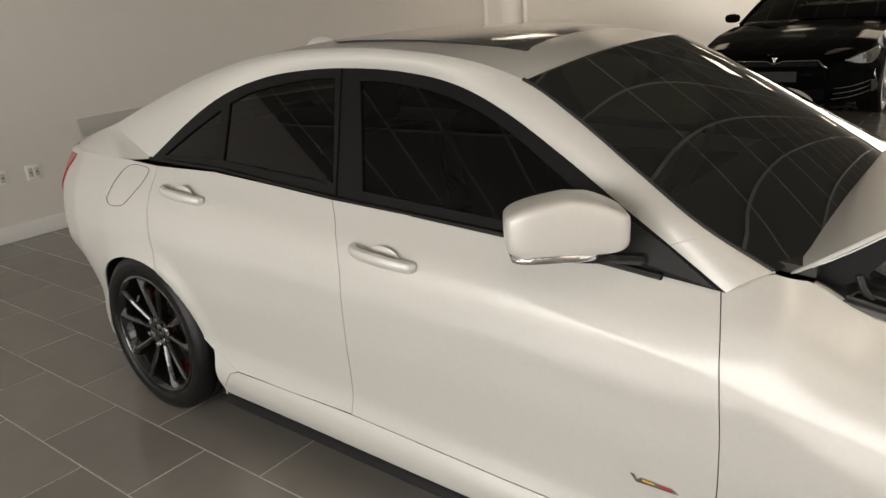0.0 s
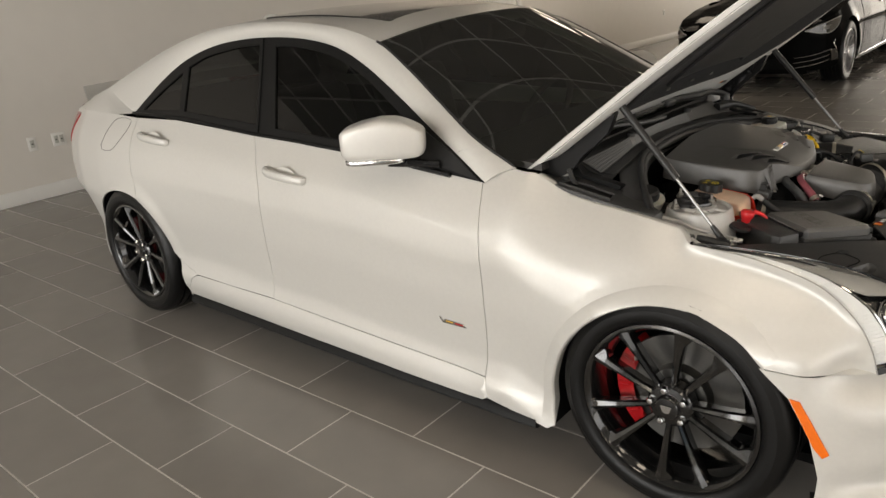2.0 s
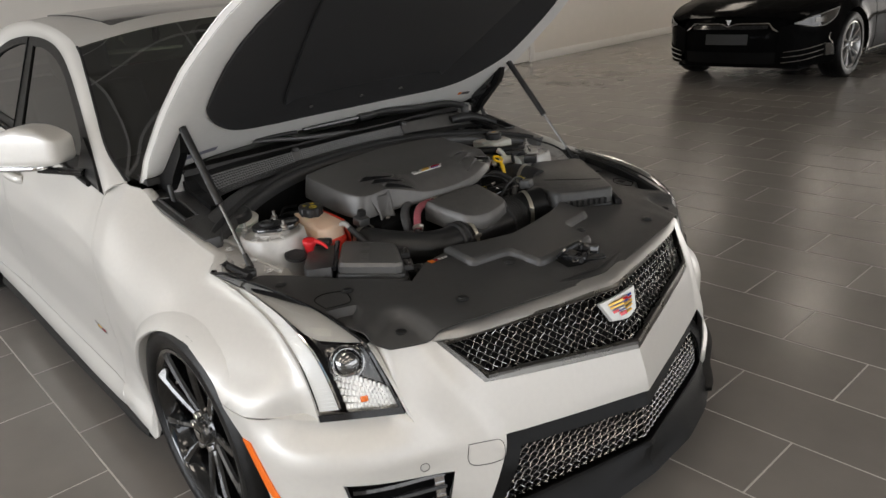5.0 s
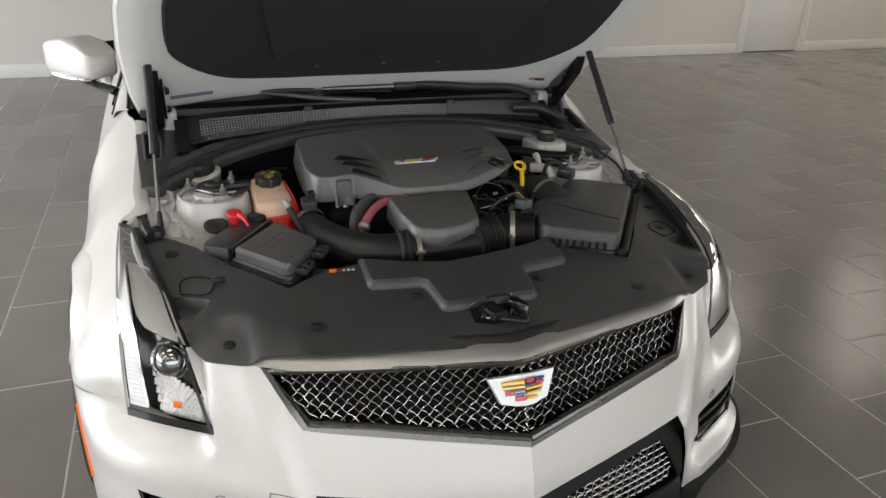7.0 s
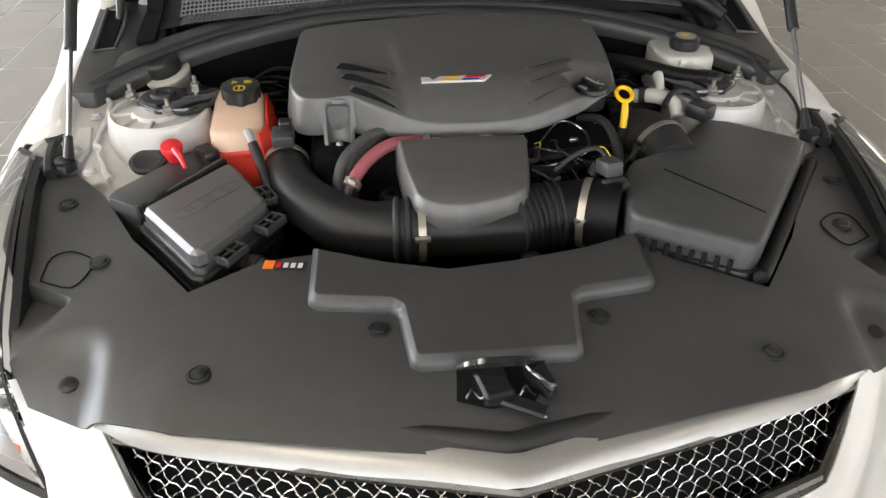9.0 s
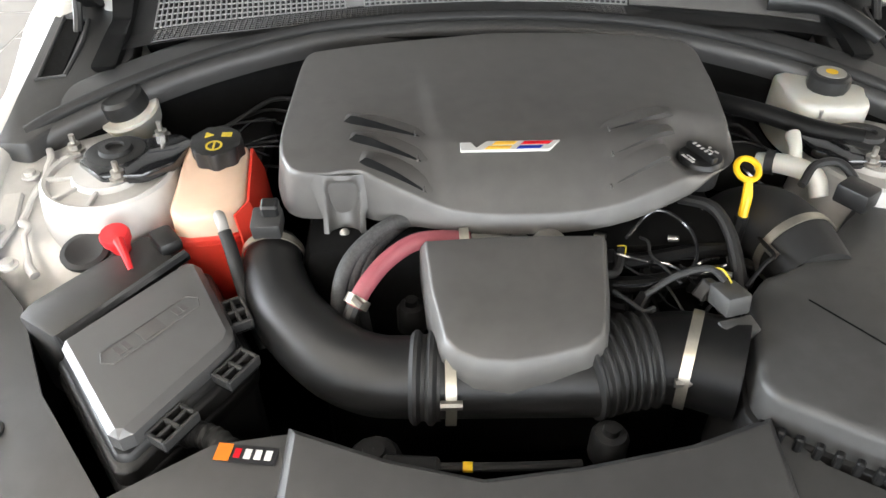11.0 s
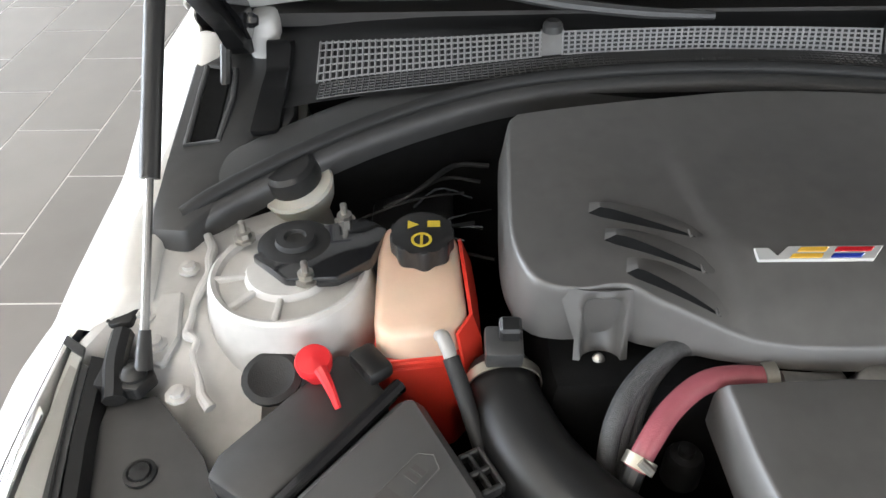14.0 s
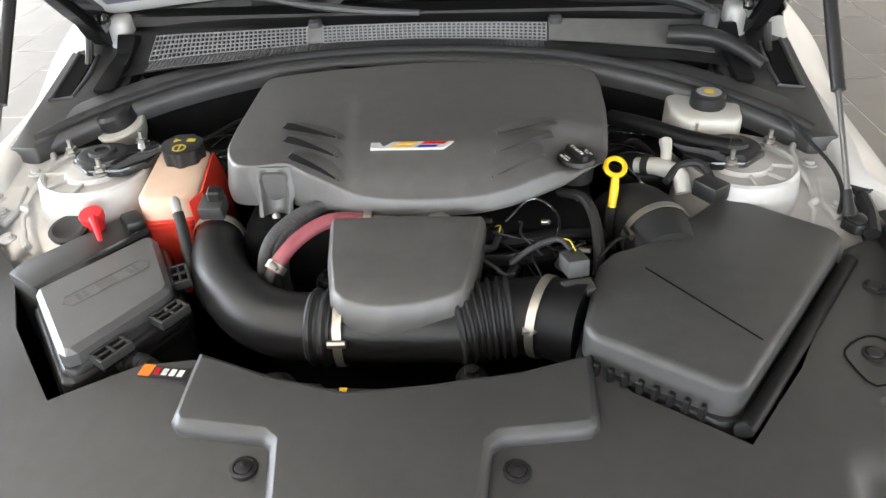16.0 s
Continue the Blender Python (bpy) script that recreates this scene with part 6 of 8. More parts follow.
for k in np.linspace(0, 1, 19):
    # a tongue that hangs from the skirt, hollowed round the bolt
    outer = (0.046 - 0.020 * min(1.0, k / 0.5) + 0.002 * k) * math.sqrt(max(0.03, 1 - max(0.0, (k - 0.80) / 0.20) ** 2))
    g_ = math.sqrt(max(0.0, 1 - max(0.0, 1 - max(0.0, k - 0.10) / 0.20) ** 2))
    xe, row = 0.047 + 0.030 * k, []
    for t in np.linspace(-1, 1, 25):
        hollow = max(0.0, 1 - (abs(t) * outer / 0.0205) ** 2) ** 0.6
        row.append(Vector((xe - 0.010 * t * t * (1 - k) - 0.024 * (1 - 0.5 * k) * g_ * hollow, -0.2035 + outer * t, 0.832 - 0.113 * k)))
    rows.append(row)
part("cover_tongue", sheet(rows, flip=True), COVERPLASTIC, cover, "hollowed tongue round the cover bolt", sharp=50, thick=0.003)
part("cover_bolt", lathe([(0.0065, 0), (0.0065, 0.004), (0.004, 0.006), (0.0005, 0.0065)], pose(0.062, -0.2045, 0.754, 0, 60, 0), 10), STEEL, cover)
# badge on the cover
cb = new("cover_badge")
cb.parent = cover
cb.matrix_local = pose(0.022, -0.054, cover_z(0.022, 0.0) + 0.0012, 10.0, 0, 90)


def cbp(name, pts, lift, mt):
    part(name, prism([(-0.0 + x, y) for x, y in pts], 0.0, lift, 0.0007, 1), mt, cb)


cbp("tick", [(0.0, 0.0), (0.112, 0.0), (0.128, 0.018), (0.034, 0.018), (0.020, 0.004), (0.014, 0.016), (0.0, 0.016)], 0.0035, PALESILVER)
cbp("gold_bar", [(0.040, 0.010), (0.068, 0.010), (0.074, 0.0165), (0.046, 0.0165)], 0.0043, GOLD)
cbp("red_bar", [(0.076, 0.010), (0.112, 0.010), (0.119, 0.0165), (0.082, 0.0165)], 0.0043, BADGERED)
cbp("grey_bar", [(0.030, 0.002), (0.062, 0.002), (0.066, 0.008), (0.036, 0.008)], 0.0043, GOLD)
cbp("blue_bar", [(0.070, 0.002), (0.100, 0.002), (0.106, 0.008), (0.075, 0.008)], 0.0043, BLUE)
# oil filler cap
OM = pose(0.0, 0.263, 0.813, 0, 0, 25) @ Matrix.Diagonal((0.92, 0.92, 1, 1))
oc = part("oil_cap", lathe([(0.030, -0.03), (0.031, -0.006), (0.033, -0.004), (0.033, 0.004), (0.030, 0.009), (0.024, 0.010), (0.0005, 0.0105)], OM, 32), BLACKPLASTIC, car, "black oil filler cap with white markings")
part("oil_cap_grip", box((-0.028, -0.0055, 0.0), (0.028, 0.0055, 0.011), 0.003, 2, OM @ pose(0, 0, 0.008)), BLACKPLASTIC, oc)
for k in range(5):
    part("marking", box((-0.018 + 0.008 * k, -0.003, 0.0), (-0.0145 + 0.008 * k, 0.003, 0.0006), 0, 1, OM @ pose(0, 0, 0.0192)), LABELWHITE, oc)
for x0, x1, y0, y1 in ((-0.012, -0.002, -0.026, -0.022), (0.0, 0.012, -0.026, -0.022), (-0.008, 0.008, -0.019, -0.017), (-0.006, 0.004, 0.018, 0.020), (-0.010, -0.006, 0.022, 0.026), (0.002, 0.010, 0.022, 0.025)):
    part("marking", box((x0, y0, 0.0), (x1, y1, 0.0006), 0, 1, OM @ pose(0, 0, 0.0104)), LABELWHITE, oc)

# engine mass, a near-black box for the shade below, and clutter
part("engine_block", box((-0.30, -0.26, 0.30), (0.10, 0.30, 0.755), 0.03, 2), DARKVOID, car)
random.seed(5)
for i in range(34):
    a = random.uniform(0, 2 * math.pi)
    p = [(random.uniform(0.03, 0.19), random.uniform(0.08, 0.31), random.uniform(0.69, 0.765))]
    step = random.uniform(0.018, 0.04)
    for k in range(4):
        a += random.uniform(-0.9, 0.9)
        q = p[-1]
        p.append((min(0.215, max(0.0, q[0] + step * math.cos(a))), min(0.325, max(0.06, q[1] + step * math.sin(a))), min(0.772, max(0.66, q[2] + random.uniform(-0.018, 0.016)))))
    part("engine_wire", tube(p, random.choice((0.0016, 0.002, 0.0026, 0.0034, 0.0055)), 7, 5), random.choice((RUBBER, MATTBLACK, GLOSSBLACK, GLOSSBLACK)), car, "black wiring and small hoses")
for y, z, r in ((0.135, 0.742, 0.010), (0.165, 0.728, 0.012), (0.118, 0.715, 0.011)):
    part("coolant_pipe", tube([(y - 0.03, 0.10, z - 0.01), (y - 0.02, 0.17, z), (y - 0.03, 0.24, z + 0.004), (y - 0.05, 0.30, z - 0.012)], r, 10, 6), MATTBLACK, car, "black plastic coolant pipe")
for i in range(14):
    x, y, z = random.uniform(0.03, 0.19), random.uniform(0.09, 0.31), random.uniform(0.70, 0.757)
    a, b, c = random.uniform(0.007, 0.016), random.uniform(0.006, 0.012), random.uniform(0.006, 0.014)
    part("engine_connector", box((-a, -b, -c), (a, b, c), 0.0025, 1, pose(x, y, z, random.uniform(-30, 30), random.uniform(-30, 30), random.uniform(0, 180))), random.choice((MATTBLACK, BLACKPLASTIC, GREYPLASTIC)), car, "small wiring connector")
for x, y, z, ln in ((0.045, 0.262, 0.772, 0.016), (0.075, 0.118, 0.752, 0.012), (0.150, 0.255, 0.748, 0.014), (0.100, 0.205, 0.764, 0.010)):
    part("metal_fitting", tube([(x, y, z), (x + ln * 0.6, y + ln, z + 0.004)], [0.0045, 0.0035], 10, 0), STEEL, car, "small bright metal fitting")
part("green_wire", tube([(0.120, 0.135, 0.770), (0.128, 0.142, 0.776), (0.139, 0.140, 0.772)], 0.0009, 6, 4), YELLOWPRINT, car, "short yellow-green wire")
for x, y, z, r in ((0.12, 0.19, 0.72, 0.02), (0.15, 0.14, 0.70, 0.022), (0.32, 0.10, 0.66, 0.022), (0.34, -0.16, 0.66, 0.03), (0.06, -0.25, 0.70, 0.02), (0.13, -0.12, 0.68, 0.02)):
    part("engine_fitting", lathe([(r, -0.03), (r, 0.0), (r * 0.8, 0.008), (r * 0.45, 0.010), (r * 0.4, 0.018), (0.0005, 0.019)], pose(x, y, z), 14), BLACKPLASTIC, car)
part("loop_wire", tube([(0.10, 0.15, 0.765), (0.075, 0.19, 0.79), (0.11, 0.225, 0.785), (0.165, 0.215, 0.775), (0.185, 0.16, 0.765), (0.175, 0.12, 0.755)], 0.0022, 6, 6), GLOSSBLACK, car, "loop of thin black cable")
part("wire_loom", tube([(0.03, 0.235, 0.775), (0.06, 0.268, 0.782), (0.10, 0.282, 0.768), (0.15, 0.285, 0.735), (0.18, 0.28, 0.70)], [0.007, 0.008, 0.008, 0.009, 0.009], 10, 6), RUBBER, car)

# intake tract across the front of the engine
pipe = part("intake_pipe", tube([(0.045, -0.303, 0.72), (0.10, -0.295, 0.715), (0.165, -0.268, 0.708), (0.225, -0.215, 0.700), (0.252, -0.165, 0.697), (0.258, -0.118, 0.697)], [0.034, 0.040, 0.044, 0.046, 0.047, 0.047], 22, 7), BLACKPLASTIC, car, "smooth black plastic intake pipe")


def bellows(pts, r, ribs, ribh):
    n = ribs * 4
    rad = [r + (ribh if (i % 4) in (1, 2) else 0.0) for i in range(n + 1)]
    C = [curve_at(smooth_curve(pts, 8), i / n) for i in range(n + 1)]
    return tube(C, rad, 24, 0)


part("rubber_cuff", bellows([(0.258, -0.120, 0.697), (0.260, -0.085, 0.697)], 0.049, 2, 0.005), RUBBER, car)
part("intake_tube", tube([(0.260, -0.09, 0.697), (0.262, 0.10, 0.695)], 0.046, 22, 0), BLACKPLASTIC, car)
part("bellows", bellows([(0.258, 0.075, 0.697), (0.248, 0.115, 0.70), (0.244, 0.160, 0.704)], 0.051, 7, 0.006), RUBBER, car, "ribbed black rubber intake bellows")
part("airflow_tube", tube([(0.244, 0.155, 0.704), (0.251, 0.198, 0.708), (0.274, 0.250, 0.712)], [0.052, 0.055, 0.058], 24, 5), MATTBLACK, car)


def clamp(c, d, r, mt=CLAMPSTEEL):
    d = Vector(d).normalized()
    m = Matrix.Translation(c) @ d.to_track_quat("Z", "Y").to_matrix().to_4x4()
    cl = part("hose_clamp", lathe([(r, -0.006), (r + 0.0018, -0.006), (r + 0.0018, 0.006), (r, 0.006)], m, 32, True), mt, car, "steel hose clamp")
    return cl


clamp((0.260, -0.076, 0.697), (0, 1, 0), 0.052)
clamp((0.251, 0.198, 0.708), (0.42, 0.9, 0.05), 0.0562)
for c in ((0.312, -0.076, 0.712), (0.297, 0.178, 0.722)):
    part("clamp_screw", tube([Vector(c) + Vector((0, -0.012, 0)), Vector(c) + Vector((0, 0.012, 0))], 0.0055, 8, 0), STEEL, car)
DC = [tuple(p) for p in resample([Vector(p) for p in ((0.122, -0.108), (0.116, 0.0), (0.119, 0.122), (0.125, 0.121), (0.20, 0.111), (0.250, 0.102), (0.272, 0.094), (0.285, 0.074), (0.296, 0.03), (0.302, -0.012), (0.298, -0.052), (0.288, -0.074), (0.272, -0.087), (0.20, -0.101), (0.128, -0.108))], 0.012)]


def duct_cover():
    C = Vector((0.205, 0.003))
    rows = []
    for k, drop in ((0.25, 0), (0.6, 0), (0.90, 0.0), (0.925, 0.0006), (0.940, 0.003), (0.985, 0.014), (0.998, 0.022), (1.0, 0.034), (1.0, 0.06)):
        rows.append([Vector((C.x + (x - C.x) * k, C.y + (y - C.y) * k, 0.792 - 0.15 * max(0, (C.x + (x - C.x) * k) - 0.12) - 0.12 * max(0, C.x + (x - C.x) * k - 0.26) - drop)) for x, y in DC])
    bm = sheet(rows, closed=True)
    bm.verts.ensure_lookup_table()
    bm.faces.new([bm.verts[i] for i in range(len(DC))])
    bmesh.ops.recalc_face_normals(bm, faces=bm.faces)
    return bm


part("duct_cover", duct_cover(), COVERPLASTIC, car, "dark grey shield over the throttle duct", sharp=50)
# sensor plug on the airflow tube
plug = part("sensor_plug", box((-0.022, -0.018, 0), (0.022, 0.018, 0.030), 0.004, 2, pose(0.226, 0.238, 0.764, 0, -10, 15) @ Matrix.Diagonal((0.85, 0.85, 0.85, 1))), AIRBOXPLASTIC, car, "grey sensor plug")
part("plug_body", box((-0.014, -0.025, 0), (0.014, 0.025, 0.020), 0.004, 2, pose(0.254, 0.240, 0.750, 0, 8, 15) @ Matrix.Diagonal((0.85, 0.85, 0.85, 1))), AIRBOXPLASTIC, plug)
part("plug_lead", tube([(0.210, 0.234, 0.790), (0.196, 0.218, 0.797), (0.190, 0.185, 0.780), (0.192, 0.155, 0.755)], 0.004, 8, 6), RUBBER, plug)
part("yellow_wire", tube([(0.214, 0.240, 0.790), (0.203, 0.232, 0.800), (0.197, 0.222, 0.799)], 0.0011, 6, 4), YELLOWPRINT, plug)
# hoses and fittings under the engine cover's front edge
part("pink_hose", tube([(0.105, -0.046, 0.772), (0.106, -0.085, 0.776), (0.114, -0.118, 0.775), (0.136, -0.150, 0.765), (0.161, -0.173, 0.750), (0.178, -0.187, 0.733)], 0.0112, 16, 8), PINKHOSE, car, "translucent pink rubber hose")
clamp((0.105, -0.052, 0.773), (0, 1, 0.1), 0.0135)
clamp((0.174, -0.183, 0.737), (0.65, -0.5, -0.6), 0.0135)
part("clamp_screw", tube([(0.183, -0.186, 0.752), (0.191, -0.176, 0.746)], 0.0045, 8, 0), STEEL, car)
part("hose_stub", tube([(0.177, -0.186, 0.734), (0.186, -0.192, 0.722), (0.192, -0.195, 0.70)], 0.010, 10, 4), BLACKPLASTIC, car)
for k in range(3):
    o = Vector((0.009, -0.012, 0.002)) * (k - 1)
    part("braided_hose", tube([Vector(p) + o for p in ((0.055, -0.070, 0.772), (0.064, -0.122, 0.777), (0.096, -0.164, 0.768), (0.128, -0.188, 0.750), (0.152, -0.196, 0.712), (0.162, -0.19, 0.65))], 0.0098, 14, 8), WOVEN, car, "black braided hose")
part("alloy_fitting", tube([(0.113, -0.045, 0.770), (0.114, -0.01, 0.766), (0.106, 0.012, 0.758), (0.08, 0.02, 0.745)], [0.015, 0.0165, 0.016, 0.015], 14, 5), ALLOY, car, "cast metal pipe fitting")
part("silver_pipe", lathe([(0.0195, -0.05), (0.0195, -0.008), (0.0235, -0.006), (0.0245, 0.0), (0.0235, 0.008), (0.020, 0.012), (0.012, 0.016), (0.0005, 0.018)], pose(0.112, 0.052, 0.762, 0, 34, 0), 28), ALLOY, car, "bright metal pipe end")
cap_ring = part("pipe_plug", box((-0.02, -0.02, 0), (0.016, 0.018, 0.026), 0.004, 2, pose(0.062, -0.300, 0.760, 0, 12, 0)), GREYPLASTIC, car, "grey pressure sensor on the pipe")
part("sensor_tip", box((-0.012, -0.010, 0.02), (0.008, 0.012, 0.040), 0.003, 1, pose(0.055, -0.296, 0.765, 0, 12, 0)), BLACKPLASTIC, cap_ring)
clamp((0.068, -0.300, 0.722), (1, 0.1, -0.1), 0.039)

# airbox
AB = [(0.170, 0.300), (0.205, 0.272), (0.330, 0.238), (0.352, 0.246), (0.438, 0.382), (0.436, 0.404), (0.145, 0.626), (0.118, 0.622), (0.022, 0.500), (0.026, 0.480), (0.165, 0.358)]


def tilt_ab(v):
    return (v.x, v.y, v.z - 0.03 * max(0, v.y - 0.3) * 0 + 0.012 * (0.33 - v.x) * 0.3)


airbox = part("airbox", prism(AB, 0.50, 0.762, 0.010, 2, shape=tilt_ab), AIRBOXPLASTIC, car, "dark grey air filter box", sharp=45)
CN = Vector((0.25, 0.42))
flange = [((x - CN.x) * 1.04 + CN.x, (y - CN.y) * 1.04 + CN.y) for x, y in AB]
part("airbox_flange", prism(flange, 0.690, 0.715, 0.006, 2), BLACKPLASTIC, airbox)
part("lid_line", tube([(0.215, 0.335, 0.7625), (0.36, 0.444, 0.7620)], 0.0014, 5, 0), DARKVOID, airbox)
for k in range(9):
    p = Vector((0.352, 0.232)).lerp(Vector((0.440, 0.372)), (k + 0.5) / 9)
    part("airbox_rib", box((-0.004, -0.004, -0.012), (0.006, 0.004, 0.008), 0.002, 1, pose(p.x + 0.004, p.y - 0.004, 0.728, 0, 0, -32)), MATTBLACK, airbox)
part("airbox_rail", tube([(0.448, 0.405, 0.712), (0.43, 0.425, 0.716), (0.15, 0.640, 0.726)], 0.011, 12, 6), MATTBLACK, airbox)
elbow = part("rear_intake_elbow", tube([(0.145, 0.385, 0.728), (0.07, 0.375, 0.735), (0.02, 0.355, 0.725), (-0.02, 0.335, 0.68), (-0.03, 0.33, 0.62)], [0.048, 0.052, 0.052, 0.050, 0.05], 22, 6), RUBBER, car, "black rubber intake elbow")
clamp((0.088, 0.378, 0.733), (1, 0.25, -0.05), 0.0535)
part("clamp_screw", tube([(0.107, 0.33, 0.752), (0.125, 0.335, 0.752)], 0.0055, 8, 0), STEEL, car)
plug2 = part("connector", box((-0.022, -0.018, 0), (0.022, 0.018, 0.028), 0.004, 2, pose(0.045, 0.462, 0.772, 0, 0, 35)), BLACKPLASTIC, car, "black connector and lead")
part("connector_lead", tube([(0.03, 0.47, 0.79), (0.0, 0.455, 0.805), (-0.005, 0.425, 0.80), (0.02, 0.40, 0.785)], 0.006, 8, 6), RUBBER, plug2)
part("white_tee", tube([(-0.055, 0.37, 0.775), (-0.03, 0.40, 0.785), (0.0, 0.425, 0.785), (0.02, 0.43, 0.765)], [0.013, 0.0145, 0.0135, 0.012], 14, 5), WHITEPL, car, "white plastic breather tee")
part("tee_stem", tube([(-0.022, 0.408, 0.785), (-0.045, 0.412, 0.805), (-0.065, 0.414, 0.812)], [0.0085, 0.0085, 0.0105], 12, 4), WHITEPL, car)
clamp((-0.045, 0.385, 0.780), (0.6, 0.8, 0.2), 0.0155, RUBBER)
part("brake_pipe", tube([(-0.19, 0.345, 0.80), (-0.14, 0.40, 0.805), (-0.10, 0.46, 0.80), (-0.07, 0.52, 0.80)], 0.014, 12, 6), MATTBLACK, car, "black plastic vacuum pipe")
# brake booster and reservoir
part("brake_booster", lathe([(0.0005, 0.0), (0.06, 0.002), (0.10, -0.012), (0.112, -0.03), (0.112, -0.05)], pose(-0.27, 0.475, 0.745, 0, 70, 0), 36), GLOSSBLACK, car, "round black brake booster")
part("booster_rim", lathe([(0.110, -0.034), (0.116, -0.034), (0.116, -0.026), (0.110, -0.026)], pose(-0.27, 0.475, 0.745, 0, 70, 0), 36, True), WHITEPL, car)
res = part("brake_reservoir", prism(cs([(-0.236, 0.448), (-0.240, 0.50), (-0.228, 0.552), (-0.175, 0.562), (-0.125, 0.552), (-0.116, 0.50), (-0.128, 0.456), (-0.18, 0.444), (-0.236, 0.448)], 2)[:-1], 0.735, 0.824, 0.012, 3), WHITEPL, car, "white brake fluid reservoir", sharp=60)
rc = part("reservoir_cap", lathe([(0.029, 0.0), (0.031, 0.006), (0.030, 0.020), (0.026, 0.024), (0.0005, 0.0255)], pose(-0.178, 0.507, 0.824), 12), BLACKPLASTIC, res, "black cap with a yellow mark")
part("cap_mark", lathe([(0.021, 0), (0.021, 0.0006), (0.0005, 0.0007)], pose(-0.178, 0.507, 0.8492), 24), GREYPL, rc)
part("cap_mark", lathe([(0.0085, 0), (0.0085, 0.0006), (0.0005, 0.0007)], pose(-0.178, 0.507, 0.8504), 24), YELLOW, rc)
# dipstick
ring = [(0.021 + 0.0145 * math.cos(t), 0.320 + 0.0145 * math.sin(t), 0.813 - 0.5 * 0.0145 * math.cos(t)) for t in np.linspace(0, 2 * math.pi, 25)]
dip_ = part("dipstick", tube(ring, 0.0042, 8, 0), YELLOW, car, "yellow oil dipstick loop")
part("dipstick_stem", tube([(0.034, 0.319, 0.805), (0.046, 0.317, 0.788), (0.056, 0.314, 0.762)], [0.0055, 0.007, 0.0065], 10, 3), YELLOW, dip_)
part("dipstick_tube", tube([(0.056, 0.314, 0.764), (0.062, 0.310, 0.70)], 0.009, 8, 0), BLACKPLASTIC, dip_)


# strut towers, aprons: body white, darkened in colour for the bay's weaker light
def tower(sg):
    prof = [(0.112, -0.17), (0.104, -0.11), (0.097, -0.05), (0.092, -0.018), (0.089, -0.006), (0.085, -0.002), (0.080, -0.004), (0.077, -0.010), (0.050, -0.008), (0.046, -0.001), (0.0005, 0.001)]
    tw = part("strut_tower", lathe(prof, pose(-0.044, sg * 0.532, 0.790), 56), PAINT_DIMMED, car, "white painted strut tower with ribbed top", sharp=30)
    for a in (280, 318, 358):
        t = radians(a * -sg)
        part("tower_rib", box((0.044, -0.0035, -0.014), (0.084, 0.0035, -0.0035), 0.002, 2, pose(-0.044, sg * 0.532, 0.790) @ Matrix.Rotation(t, 4, "Z")), PAINT_DIMMED, tw)
    part("mount_disc", lathe([(0.048, 0), (0.048, 0.010), (0.040, 0.014), (0.026, 0.013), (0.024, 0.020), (0.014, 0.021), (0.012, 0.016), (0.0005, 0.016)], pose(-0.076, sg * 0.528, 0.789) @ Matrix.Diagonal((0.9, 0.9, 0.9, 1)), 32), RUBBER, tw, "black rubber strut mount")
    part("brace", prism([(-0.055, sg * 0.575), (-0.012, sg * 0.530), (-0.015, sg * 0.475), (-0.045, sg * 0.440), (-0.10, sg * 0.425), (-0.125, sg * 0.455), (-0.105, sg * 0.50)], 0.786, 0.800, 0.005, 2), GLOSSBLACK, tw, "black brace plate")
    for x, y in ((-0.018, 0.508), (-0.122, 0.478), (-0.090, 0.590)):
        part("stud", lathe([(0.013, 0), (0.013, 0.004), (0.009, 0.005), (0.009, 0.012), (0.004, 0.013), (0.004, 0.026), (0.0005, 0.027)], pose(x, sg * y, 0.792), 8), STEEL, tw)


